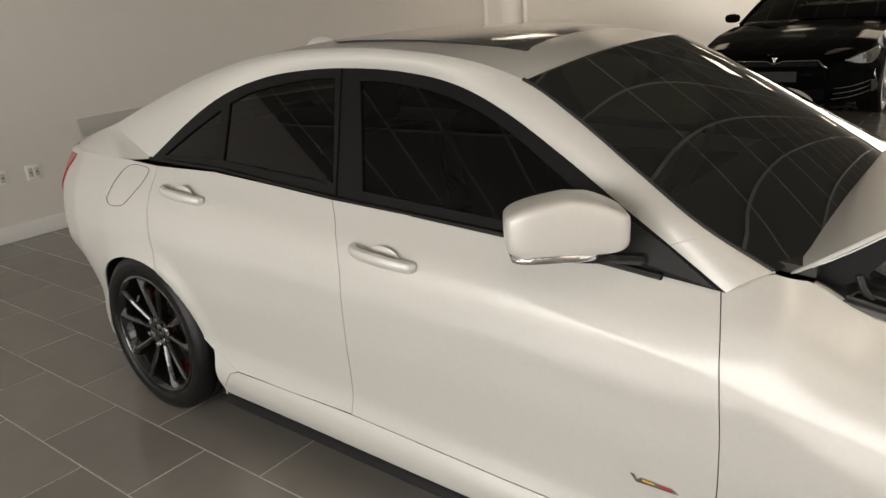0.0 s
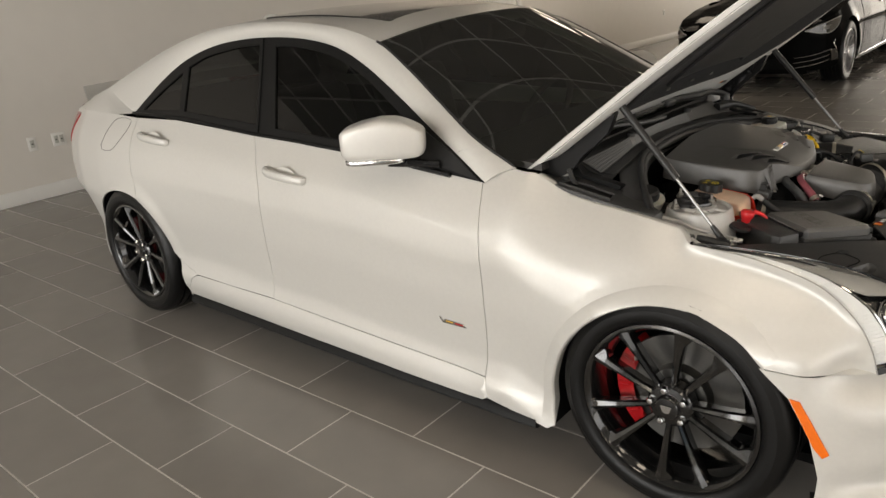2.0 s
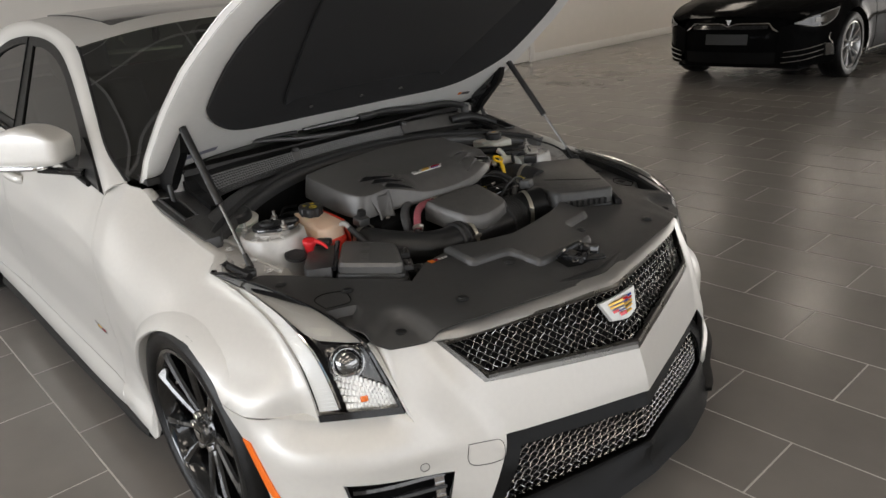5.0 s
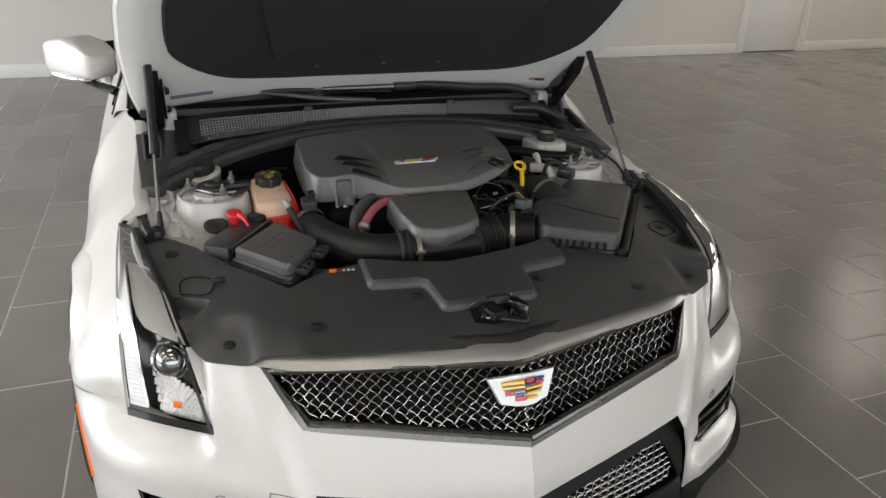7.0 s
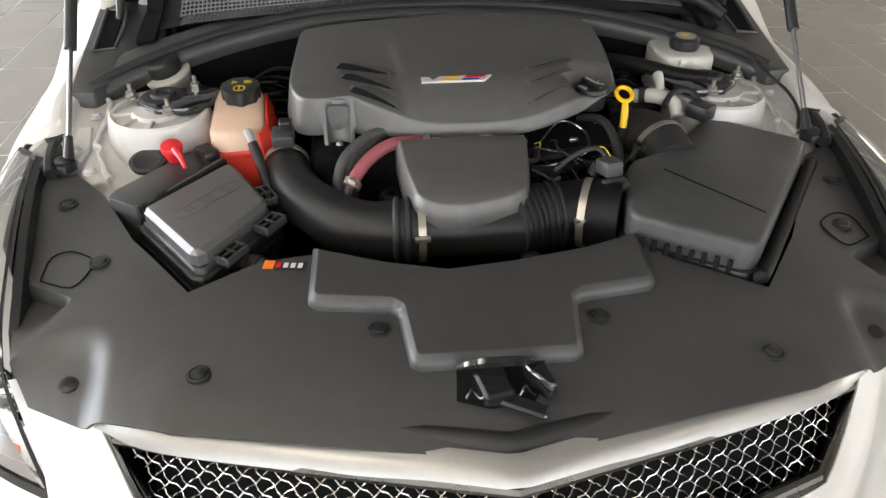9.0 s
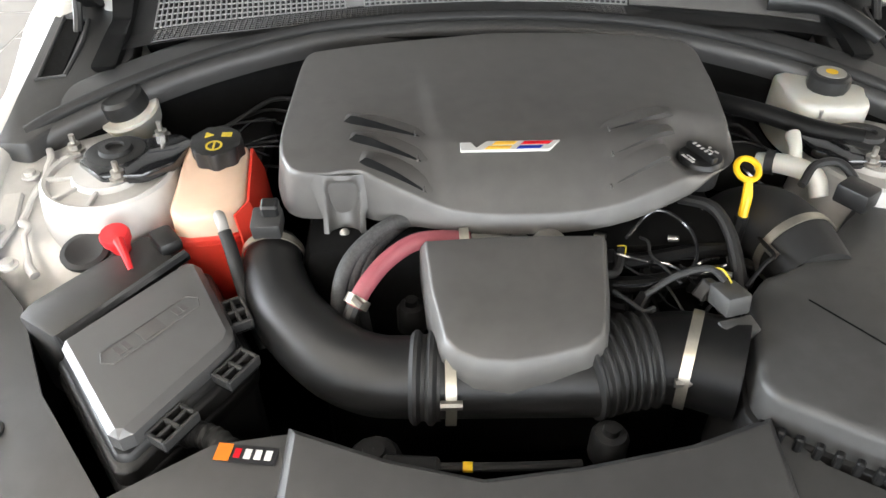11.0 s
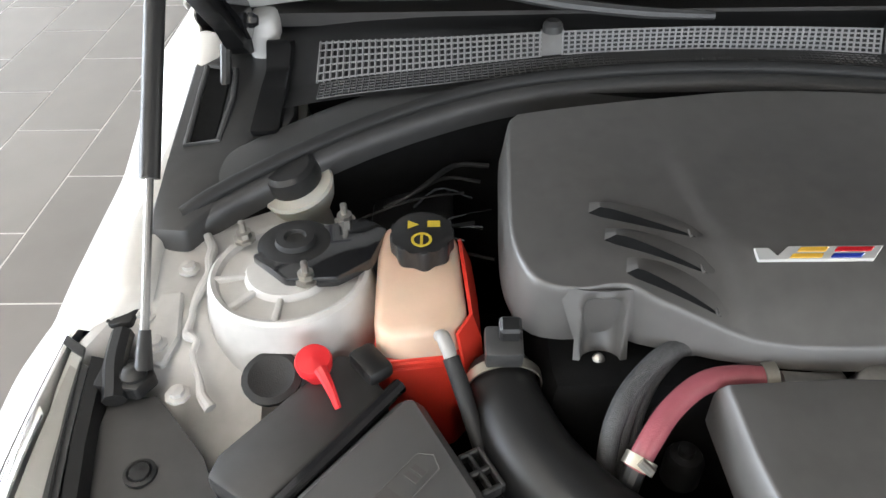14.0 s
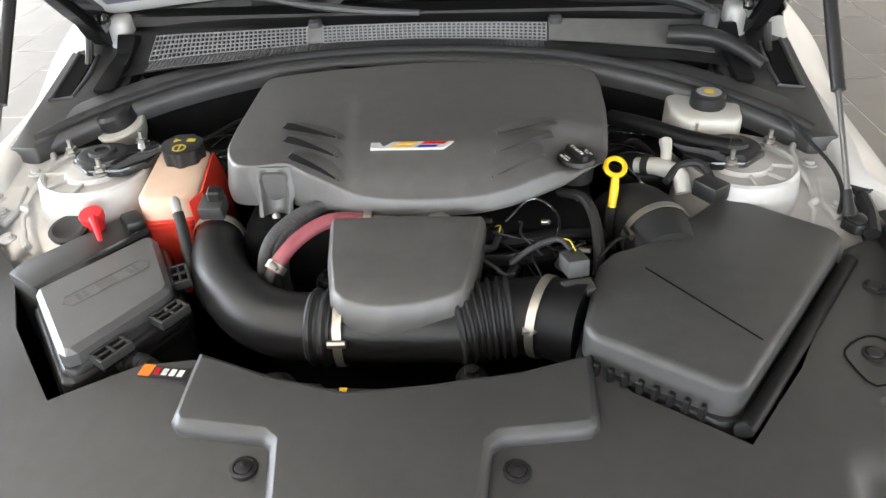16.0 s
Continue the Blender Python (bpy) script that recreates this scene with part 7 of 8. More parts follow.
tower(-1)
tower(1)
for sg in (-1, 1):
    rows = []
    for x in np.linspace(-0.42, 0.13, 14):
        zt = float(np.interp(x, [-0.42, -0.2, 0.0, 0.06, 0.13], [0.865, 0.80, 0.765, 0.735, 0.685]))
        yo = half(x, belt(x) - 0.004) - 0.008
        rows.append([Vector((x, sg * y, z)) for y, z in ((yo, belt(x) - 0.012), (yo - 0.014, belt(x) - 0.010), (yo - 0.020, zt - 0.004), (yo - 0.05, zt - 0.012 + 0.004 * math.sin(30 * x)), (0.62, zt - 0.020), (0.555, zt - 0.030), (0.52, zt - 0.12))])
    part("apron", sheet(rows, flip=sg > 0), PAINT_DIMMED, car, "white painted inner fender apron", sharp=50)
    for x, y in ((-0.07, 0.655), (0.03, 0.668), (0.09, 0.63), (-0.005, 0.69)):
        part("apron_bolt", lathe([(0.013, 0), (0.013, 0.003), (0.008, 0.004), (0.008, 0.009), (0.0005, 0.010)], pose(x, sg * y, float(np.interp(x, [-0.2, 0.0, 0.13], [0.79, 0.750, 0.726]))), 8), PAINT_DIMMED, car)
    part("side_gutter", prism([(-0.48, sg * 0.722), (-0.20, sg * 0.710), (-0.10, sg * 0.708), (-0.095, sg * 0.66), (-0.145, sg * 0.632), (-0.20, sg * 0.59), (-0.30, sg * 0.56), (-0.46, sg * 0.58)], 0.77, 0.802, 0.006, 2, shape=lambda v: (v.x, v.y, v.z + float(np.interp(v.x, [-0.47, -0.13], [0.075, 0.0])))), GREYPLASTIC, car, "grey plastic fender gutter")
    # black patch on the gutter's top, painted shade of a hollow
    part("gutter_well", prism([(-0.40, sg * 0.695), (-0.24, sg * 0.690), (-0.25, sg * 0.655), (-0.39, sg * 0.66)], 0.80, 0.8045, 0.002, 1, shape=lambda v: (v.x, v.y, v.z + float(np.interp(v.x, [-0.47, -0.13], [0.075, 0.0])))), DARKVOID, car)
    wl_ = [(-0.40, 0.697), (-0.24, 0.692), (-0.248, 0.652), (-0.33, 0.648), (-0.39, 0.655), (-0.40, 0.697)]
    part("gutter_rim", tube([(x, sg * y, 0.804 + float(np.interp(x, [-0.47, -0.13], [0.075, 0.0]))) for x, y in wl_], 0.0042, 8, 0), GREYPLASTIC, car)
    part("tail_bracket", tube([(0.02, sg * 0.705, 0.752), (0.06, sg * 0.700, 0.748), (0.10, sg * 0.69, 0.738)], 0.012, 8, 4), BLACKPLASTIC, car)
    part("fender_clip", prism([(-0.045, sg * 0.722), (-0.030, sg * 0.690), (0.012, sg * 0.697), (0.016, sg * 0.722), (0.0, sg * 0.735)], 0.742, 0.762, 0.004, 2), BLACKPLASTIC, car, "black fender clip")
    part("fender_clip", prism([(0.050, sg * 0.715), (0.052, sg * 0.668), (0.072, sg * 0.655), (0.094, sg * 0.668), (0.088, sg * 0.715)], 0.732, 0.748, 0.004, 2), BLACKPLASTIC, car, "black fender clip")
    part("clip_screw", lathe([(0.014, 0), (0.014, 0.004), (0.009, 0.008), (0.0005, 0.009)], pose(0.074, sg * 0.676, 0.748), 12), BLACKPLASTIC, car)
    part("grommet", lathe([(0.020, -0.004), (0.030, -0.004), (0.031, 0.003), (0.024, 0.005), (0.014, 0.001), (0.0005, 0.001)], pose(0.075, sg * 0.536, 0.742, 0, 14, 0), 20), RUBBER, car)
    random.seed(23)
    sealer = smooth_curve([(-0.12, 0.640, 0.779), (-0.06, 0.632, 0.769), (0.0, 0.640, 0.755), (0.03, 0.628, 0.750), (0.06, 0.618, 0.742), (0.10, 0.600, 0.726)], 3)
    bm = tube([(p.x + random.uniform(-0.003, 0.003), sg * (p.y + random.uniform(-0.004, 0.004)), p.z - 0.002) for p in sealer], [random.uniform(0.003, 0.0075) for p in sealer], 10, 4)
    part("seam_sealer", bm, PAINT_DIMMED, car, "smeared seam sealer under the paint")
    part("apron_plate", prism([(-0.035, sg * 0.690), (0.045, sg * 0.690), (0.055, sg * 0.655), (0.02, sg * 0.645), (-0.04, sg * 0.655)], 0.744, 0.752, 0.003, 1, shape=lambda v: (v.x, v.y, v.z - 0.2 * v.x)), PAINT_DIMMED, car)
# dark pipes and harness behind the towers
random.seed(11)
for sg in (-1, 1):
    for k in range(9):
        x, y, z = -0.30 + 0.022 * k, sg * (0.30 + 0.012 * (k % 4)), 0.755 - 0.012 * (k % 3)
        part("harness", tube([(x, y, z), (x + random.uniform(-0.01, 0.03), y + sg * 0.05, z + random.uniform(-0.005, 0.014)), (x + random.uniform(0.0, 0.06), y + sg * 0.10, z + random.uniform(-0.015, 0.006)), (x + random.uniform(0.02, 0.10), y + sg * 0.15, z - 0.03)], random.choice((0.0018, 0.0026, 0.004)), 7, 4), random.choice((RUBBER, MATTBLACK, GLOSSBLACK)), car, "dark wiring behind the engine")
    part("lower_box", box((-0.30, -0.06, 0.0), (-0.12, 0.05, 0.04), 0.008, 2, pose(0.02, sg * 0.40, 0.69)), BLACKPLASTIC, car)
# washer filler, coolant tank, fuse box (right-hand side of the bay)
wf = part("washer_filler", lathe([(0.022, -0.10), (0.024, -0.05), (0.040, -0.025), (0.046, -0.004), (0.044, 0.0), (0.034, 0.001)], pose(-0.190, -0.545, 0.800, 12, 10, 0), 28), WHITEPL, car, "white washer filler neck with black cap")
part("filler_cap", lathe([(0.034, -0.004), (0.036, 0.006), (0.034, 0.022), (0.028, 0.027), (0.0005, 0.028)], pose(-0.196, -0.548, 0.802, 12, 10, 0), 24), BLACKPLASTIC, wf)
TK = [(-0.108, -0.424), (-0.090, -0.346), (0.022, -0.336), (0.042, -0.352), (0.050, -0.418), (0.036, -0.434), (-0.09, -0.436)]
slope_tank = lambda v: (v.x + 0.05 * (0.78 - v.z), v.y, v.z - 0.16 * (v.x + 0.10) if v.z > 0.74 else v.z)
tank = part("coolant_tank", prism(TK, 0.742, 0.800, 0.014, 3, shape=slope_tank), TANK, car, "translucent coolant tank, half full of red coolant", sharp=60)
part("coolant_level", prism([(x + 0.001, y) for x, y in TK], 0.60, 0.7415, 0.004, 2, shape=lambda v: (v.x + 0.05 * (0.78 - v.z), v.y, v.z)), COOLANT, tank, "red coolant in the tank's lower half")
part("coolant_side", sheet([[(-0.088, -0.342, 0.793), (-0.03, -0.336, 0.786), (0.020, -0.331, 0.778), (0.044, -0.346, 0.772)], [(-0.086, -0.330, 0.760), (-0.03, -0.324, 0.752), (0.026, -0.321, 0.745), (0.052, -0.340, 0.742)], [(-0.084, -0.322, 0.66), (-0.03, -0.317, 0.66), (0.032, -0.314, 0.66), (0.060, -0.336, 0.66)]]), COOLANT, tank, thick=0.004)
for z in (0.728, 0.736):
    part("tank_seam", tube([(p[0] + 0.05 * (0.78 - z) + 0.0015, p[1], z) for p in TK + TK[:1]], 0.0022, 6, 0), COOLANT, tank)
gear = [((0.036 if i % 4 < 2 else 0.0325) * math.cos(2 * math.pi * i / 32), (0.036 if i % 4 < 2 else 0.0325) * math.sin(2 * math.pi * i / 32)) for i in range(32)]
part("tank_neck", lathe([(0.028, -0.03), (0.028, 0.0), (0.030, 0.002)], pose(-0.070, -0.385, 0.792), 24), TANK, tank)
tc = part("tank_cap", prism(gear, 0, 0.028, 0.004, 2, pose(-0.070, -0.385, 0.790, 0, 4, 0)), BLACKPLASTIC, tank, "black screw cap with yellow symbols")
CM = pose(-0.070, -0.385, 0.790, 0, 4, 0) @ pose(0, 0, 0.0284)
part("cap_symbol", prism([(-0.005, -0.016), (-0.019, -0.016), (-0.012, -0.004)], 0, 0.0006, 0, 1, CM @ pose(0.0, 0, 0, 0, 0, 0)), YELLOWPRINT, tc)
part("cap_symbol", lathe([(0.0085, 0), (0.0115, 0), (0.0115, 0.0006), (0.0085, 0.0006)], CM @ pose(0.013, 0.0, 0), 24, True), YELLOWPRINT, tc)
part("cap_symbol", box((0.005, -0.0015, 0), (0.021, 0.0015, 0.0006), 0, 1, CM @ pose(0, 0, 0)), YELLOWPRINT, tc)
part("cap_symbol", box((-0.018, 0.006, 0), (-0.008, 0.020, 0.0006), 0, 1, CM), YELLOWPRINT, tc)
part("tank_hose", tube([(0.074, -0.354, 0.770), (0.094, -0.344, 0.750), (0.128, -0.330, 0.722), (0.152, -0.318, 0.70), (0.17, -0.305, 0.66)], [0.0085, 0.0088, 0.0085, 0.0085, 0.0085], 16, 6), RUBBER, car, "thin black overflow hose")
part("hose_nipple", tube([(0.050, -0.366, 0.776), (0.057, -0.362, 0.782), (0.066, -0.358, 0.779), (0.074, -0.354, 0.771)], [0.006, 0.0075, 0.0078, 0.007], 14, 5), GREYPL, tank, "pale plastic overflow nipple")
FB = [(0.236, -0.510), (0.101, -0.402), (0.103, -0.385), (0.225, -0.318), (0.242, -0.318), (0.366, -0.396), (0.366, -0.412)]
fb = part("fuse_box", prism([((x - 0.235) * 1.14 + 0.235, (y + 0.41) * 1.14 - 0.41) for x, y in FB], 0.55, 0.712, 0.006, 2), BLACKPLASTIC, car, "black fuse box with a grey bevelled lid", sharp=45)
part("fuse_tray", prism([((x - 0.235) * 1.20 + 0.235, (y + 0.41) * 1.20 - 0.41) for x, y in FB], 0.672, 0.690, 0.005, 2), MATTBLACK, fb, "black tray rim round the lid", sharp=45)
lidb = part("fuse_lid", prism(FB, 0.700, 0.748, 0.020, 1), LIDPLASTIC, fb, "dark grey bevelled lid", sharp=20)
part("lid_skirt", prism([((x - 0.235) * 1.05 + 0.235, (y + 0.41) * 1.05 - 0.41) for x, y in FB], 0.695, 0.722, 0.004, 1), BLACKPLASTIC, lidb, sharp=40)
LM = pose(0.222, -0.410, 0.7482, 0, 0, 141)
part("lid_emblem", tube([LM @ Vector(p) for p in ((-0.056, -0.013, 0), (0.056, -0.013, 0), (0.064, 0, 0), (0.056, 0.013, 0), (-0.056, 0.013, 0), (-0.064, 0, 0), (-0.056, -0.013, 0))], 0.0007, 5, 0), COVERPLASTIC, lidb)
part("lid_mark", box((-0.015, -0.011, 0), (0.013, 0.011, 0.0006), 0.0, 1, LM), COVERPLASTIC, lidb)
for k in (-0.042, -0.032, 0.034, 0.043):
    part("lid_mark", box((k - 0.003, -0.007, 0), (k + 0.003, 0.007, 0.0006), 0.0, 1, LM), COVERPLASTIC, lidb)


def lid_clip(x, y, r, z=0.716):
    """A snap clip with four openings."""
    c = pose(x, y, z, 0, 0, r)
    bm = bmesh.new()
    for lo, hi in (((-0.024, -0.014), (0.024, -0.010)), ((-0.024, -0.002), (0.024, 0.002)), ((-0.024, 0.010), (0.024, 0.014)), ((-0.024, -0.010), (-0.019, 0.010)), ((-0.0025, -0.010), (0.0025, 0.010)), ((0.019, -0.010), (0.024, 0.010))):
        add_box(bm, (*lo, 0.0), (*hi, 0.014), 0.0012, 1, c)
    cl = part("lid_clip", bm, GREYPLASTIC, fb)
    part("clip_backing", box((-0.023, -0.013, -0.004), (0.023, 0.013, 0.004), 0.001, 1, c), DARKVOID, cl)


lid_clip(0.108, -0.452, 141)
lid_clip(0.179, -0.507, 141)
lid_clip(0.262, -0.312, 148)
lid_clip(0.338, -0.362, 148)
lid_clip(0.176, -0.328, 28)
part("lid_hinge", box((-0.035, -0.010, 0), (0.035, 0.010, 0.016), 0.004, 2, pose(0.146, -0.476, 0.712, 0, 0, 141)), GREYPLASTIC, fb)
jb = part("junction_box", prism([(0.190, -0.575), (0.165, -0.570), (0.040, -0.472), (0.045, -0.455), (0.095, -0.415), (0.225, -0.522)], 0.62, 0.742, 0.006, 2), GREYPLASTIC, car, "grey junction cover beside the fuse box")
part("junction_rail", tube([(0.225, -0.515, 0.735), (0.085, -0.405, 0.742)], 0.008, 8, 0), GLOSSBLACK, jb)
part("terminal_block", box((-0.022, -0.015, 0), (0.022, 0.015, 0.020), 0.006, 2, pose(0.062, -0.436, 0.738, 0, 0, 38)), BLACKPLASTIC, jb)
rc_ = part("positive_terminal_cap", lathe([(0.010, -0.03), (0.013, -0.01), (0.018, 0.0), (0.019, 0.009), (0.017, 0.013), (0.0005, 0.015)], pose(0.076, -0.490, 0.762, 0, 12, 0), 28), REDCAP, car, "red positive terminal cap")
part("cap_strap", tube([(0.090, -0.481, 0.772), (0.108, -0.470, 0.765), (0.122, -0.462, 0.752)], [0.007, 0.005, 0.0035], 8, 4), REDCAP, rc_)
part("corrugated_hose", bellows([(0.345, -0.395, 0.655), (0.325, -0.36, 0.69), (0.345, -0.315, 0.70), (0.38, -0.28, 0.68)], 0.012, 16, 0.002), RUBBER, car, "corrugated black conduit")
part("fan_plug", box((-0.03, -0.012, 0), (0.03, 0.012, 0.02), 0.004, 1, pose(0.365, -0.12, 0.668, 0, 0, 84)), BLACKPLASTIC, car)
part("fan_lead", tube([(0.366, -0.09, 0.68), (0.37, -0.05, 0.684), (0.368, 0.0, 0.68), (0.36, 0.06, 0.67)], 0.005, 8, 5), RUBBER, car)
part("yellow_band", tube([(0.3685, -0.066, 0.683), (0.3695, -0.056, 0.6835)], 0.0058, 8, 0), YELLOW, car)

# weather seal, cowl, wipers
ARC_R = [(-0.120, -0.668, 0.795), (-0.148, -0.630, 0.808), (-0.200, -0.545, 0.828), (-0.265, -0.430, 0.845), (-0.322, -0.290, 0.857), (-0.345, -0.150, 0.863)]
ARC = ARC_R + [(-0.352, 0.0, 0.865)] + [(x, -y, z) for x, y, z in ARC_R[::-1]]
arc = smooth_curve(ARC, 6)


def arc_strip(prof, fine=0):
    if fine:
        prof = [(p.x, p.y) for p in smooth_curve([(a, b, 0) for a, b in prof], fine)]
    k = len(arc)
    rows = []
    for i, c in enumerate(arc):
        d = (arc[min(i + 1, k - 1)] - arc[max(i - 1, 0)])
        n = Vector((d.y, -d.x, 0)).normalized()
        rows.append([c + n * (-a) + Vector((0, 0, b)) for a, b in prof])
    return sheet(rows)


wall = part("bulkhead_trim", arc_strip([(-0.010, -0.034), (-0.011, -0.012), (-0.004, -0.002), (0.006, 0.0), (0.018, 0.002), (0.040, 0.006), (0.066, 0.008), (0.072, 0.004)], 4), GREYPLASTIC, car, "grey plastic bulkhead trim along the engine bay", sharp=80, thick=0.002)
# near-black drop below the trim, standing for shade
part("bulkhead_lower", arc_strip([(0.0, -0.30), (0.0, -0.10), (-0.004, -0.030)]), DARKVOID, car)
part("weather_seal", arc_strip([(0.000, 0.0), (-0.002, 0.008), (0.004, 0.015), (0.011, 0.015), (0.016, 0.010), (0.016, 0.003)], 4), RUBBER, car, "black rubber hood seal", sharp=120)
rows = []
for y in np.linspace(-0.60, 0.60, 31):
    k = [0, 0.15, 0.25, 0.38, 0.5, 0.6]
    xa = float(np.interp(abs(y), k, [-0.418, -0.412, -0.397, -0.372, -0.358, -0.345]))
    xb = float(np.interp(abs(y), k, [-0.424, -0.420, -0.414, -0.405, -0.414, -0.43]))
    za = float(np.interp(abs(y), k, [0.872, 0.871, 0.870, 0.868, 0.862, 0.85]))
    rows.append([Vector((xa + 0.05, y, za - 0.004)), Vector((xa + 0.012, y, za - 0.002)), Vector((xa, y, za)), Vector((xb, y, za + 0.031)), Vector((xb - 0.015, y, za + 0.036)), Vector((xb - 0.12, y, za + 0.045))])
cowl = part("cowl_panel", sheet(rows), BLACKPLASTIC, car, "black cowl panel with a mesh air inlet", sharp=40)
bm = bmesh.new()


def cowl_at(y, f, up=0.0):
    i = (y + 0.60) / 1.20 * 30
    k = int(min(29, max(0, math.floor(i))))
    a, b = rows[k], rows[k + 1]
    t = i - k
    p, q = a[2].lerp(b[2], t), a[3].lerp(b[3], t)
    return p.lerp(q, f) + Vector((0.004, 0, 0.002 + up))


for f in np.linspace(0.04, 0.96, 6):
    for lo, hi in ((-0.535, -0.225), (-0.195, 0.245)):
        add_tube(bm, [cowl_at(y, f) for y in np.linspace(lo, hi, 16)], 0.0017, 4, 0, False)
for y in list(np.arange(-0.535, -0.224, 0.0088)) + list(np.arange(-0.195, 0.246, 0.0088)):
    add_tube(bm, [cowl_at(y, 0.0), cowl_at(y, 1.0)], 0.0018, 4, 0, False)
part("inlet_mesh", bm, MESHPL, cowl, "fine grey square mesh")
for y in (-0.21, 0.262):
    part("inlet_stud", lathe([(0.014, 0), (0.014, 0.010), (0.009, 0.016), (0.0005, 0.017)], Matrix.Translation(cowl_at(y, 1.0)), 12), GREYPLASTIC, cowl)
bm = bmesh.new()
low_at = lambda y, f: Vector((cowl_at(y, 0.0).x + 0.004 + 0.036 * f, y, cowl_at(y, 0.0).z - 0.001 - 0.003 * f))
for f in np.linspace(0.0, 1.0, 6):
    add_tube(bm, [low_at(y, f) for y in np.linspace(-0.53, 0.24, 24)], 0.0014, 4, 0, False)
for y in np.arange(-0.53, 0.24, 0.0085):
    add_tube(bm, [low_at(y, 0.0), low_at(y, 1.0)], 0.0014, 4, 0, False)
part("lower_inlet_mesh", bm, GREYPLASTIC, cowl, "dark fine mesh below the inlet")
part("inlet_post", sheet([[cowl_at(y, f, 0.002) for y in (-0.226, -0.194)] for f in (0.0, 1.05)]), COVERPLASTIC, cowl, thick=0.003)
part("plain_cowl", sheet([[cowl_at(y, f, 0.002) for y in np.linspace(0.25, 0.56, 12)] for f in (0.0, 0.5, 1.0, 1.15)]), COVERPLASTIC, cowl, thick=0.003)
# black sheet under the cowl where only shade shows
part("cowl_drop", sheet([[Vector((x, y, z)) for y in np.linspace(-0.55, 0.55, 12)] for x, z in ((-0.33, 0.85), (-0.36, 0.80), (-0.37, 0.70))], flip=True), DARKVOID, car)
wl = part("wiper", tube([(-0.430, -0.350, 0.962), (-0.412, -0.278, 0.956), (-0.398, -0.193, 0.946), (-0.388, -0.093, 0.938), (-0.385, 0.0, 0.934)], [0.005, 0.007, 0.008, 0.008, 0.006], 8, 6), GREYPLASTIC, car, "black windshield wiper arm and blade")
part("blade", tube([(-0.428, -0.345, 0.968), (-0.424, -0.245, 0.966), (-0.422, -0.187, 0.964)], 0.006, 8, 4), RUBBER, wl)
part("blade_rod", tube([(-0.426, -0.16, 0.966), (-0.424, -0.05, 0.966), (-0.421, 0.09, 0.966)], [0.006, 0.008, 0.008], 8, 4), GLOSSBLACK, wl)
part("wiper_head", box((-0.016, -0.035, -0.008), (0.016, 0.035, 0.014), 0.006, 2, pose(-0.420, 0.105, 0.962, 0, 10, 0)), BLACKPLASTIC, wl)
wr = part("wiper", tube([(-0.424, 0.100, 0.966), (-0.422, 0.185, 0.966), (-0.408, 0.289, 0.958), (-0.402, 0.34, 0.954), (-0.400, 0.44, 0.951), (-0.392, 0.50, 0.943), (-0.370, 0.545, 0.928)], [0.009, 0.013, 0.014, 0.013, 0.012, 0.013, 0.012], 10, 6), BLACKPLASTIC, car, "black windshield wiper arm and blade")
part("blade", tube([(-0.438, 0.085, 0.975), (-0.442, 0.16, 0.977), (-0.443, 0.345, 0.977)], 0.007, 8, 4), RUBBER, wr)
part("wiper_pivot", lathe([(0.016, -0.03), (0.016, 0.004), (0.010, 0.010), (0.0005, 0.011)], pose(-0.368, 0.548, 0.925), 14), GREYPLASTIC, wr)
part("cowl_pipe", tube([(-0.375, 0.475, 0.885), (-0.36, 0.52, 0.888), (-0.34, 0.56, 0.886), (-0.31, 0.60, 0.872), (-0.28, 0.63, 0.855)], [0.018, 0.020, 0.016, 0.013, 0.012], 12, 6), BLACKPLASTIC, car, "black drain pipe at the cowl's end")
part("bonnet_cable", tube([(-0.16, 0.625, 0.825), (-0.10, 0.652, 0.80), (-0.03, 0.672, 0.782), (0.02, 0.672, 0.765), (0.06, 0.655, 0.75)], 0.0035, 6, 6), RUBBER, car, "thin black release cable")

# ---- the black sedan further back ----
black = thing("black_sedan", "glossy black sedan parked beyond the white one", "car")
black.matrix_world = pose(-2.33, 7.32, 0, 0, 0, -90)
k_half = table([-4.06, -3.9, -3.5, -2.5, -1.0, 0.0, 0.4, 0.62, 0.78, 0.88, 0.93], [0.70, 0.86, 0.93, 0.965, 0.975, 0.97, 0.93, 0.86, 0.72, 0.50, 0.2], 0.12)
k_side = table([0.1, 0.2, 0.35, 0.55, 0.7, 0.8, 0.9, 1.0], [0.06, 0.025, 0.0, 0.0, 0.012, 0.035, 0.07, 0.12], 0.08)
k_top = table([-4.06, -3.6, -2.6, -1.5, -0.9, -0.5, 0.0, 0.4, 0.7, 0.88, 0.93], [1.08, 1.10, 1.02, 0.98, 0.985, 0.965, 0.90, 0.82, 0.74, 0.66, 0.62], 0.15)


def kf(x, z):
    return Vector((x, k_half(x) - k_side(z) + 0.02 * math.exp(-((math.hypot(x, z - 0.34) - 0.40) / 0.06) ** 2), z))


def both(name, build, material, label="", **kw):
    out = []
    for s in (1, -1):
        bm = build()
        if s < 0:
            for v in bm.verts:
                v.co.y = -v.co.y
            bmesh.ops.reverse_faces(bm, faces=bm.faces)
        out.append(part(name, bm, material, black, label, **kw))
    return out


def arc_pts(cx, r, a0, a1, n=14):
    return [(cx + r * math.cos(radians(a)), 0.345 + r * math.sin(radians(a))) for a in np.linspace(a0, a1, n)]


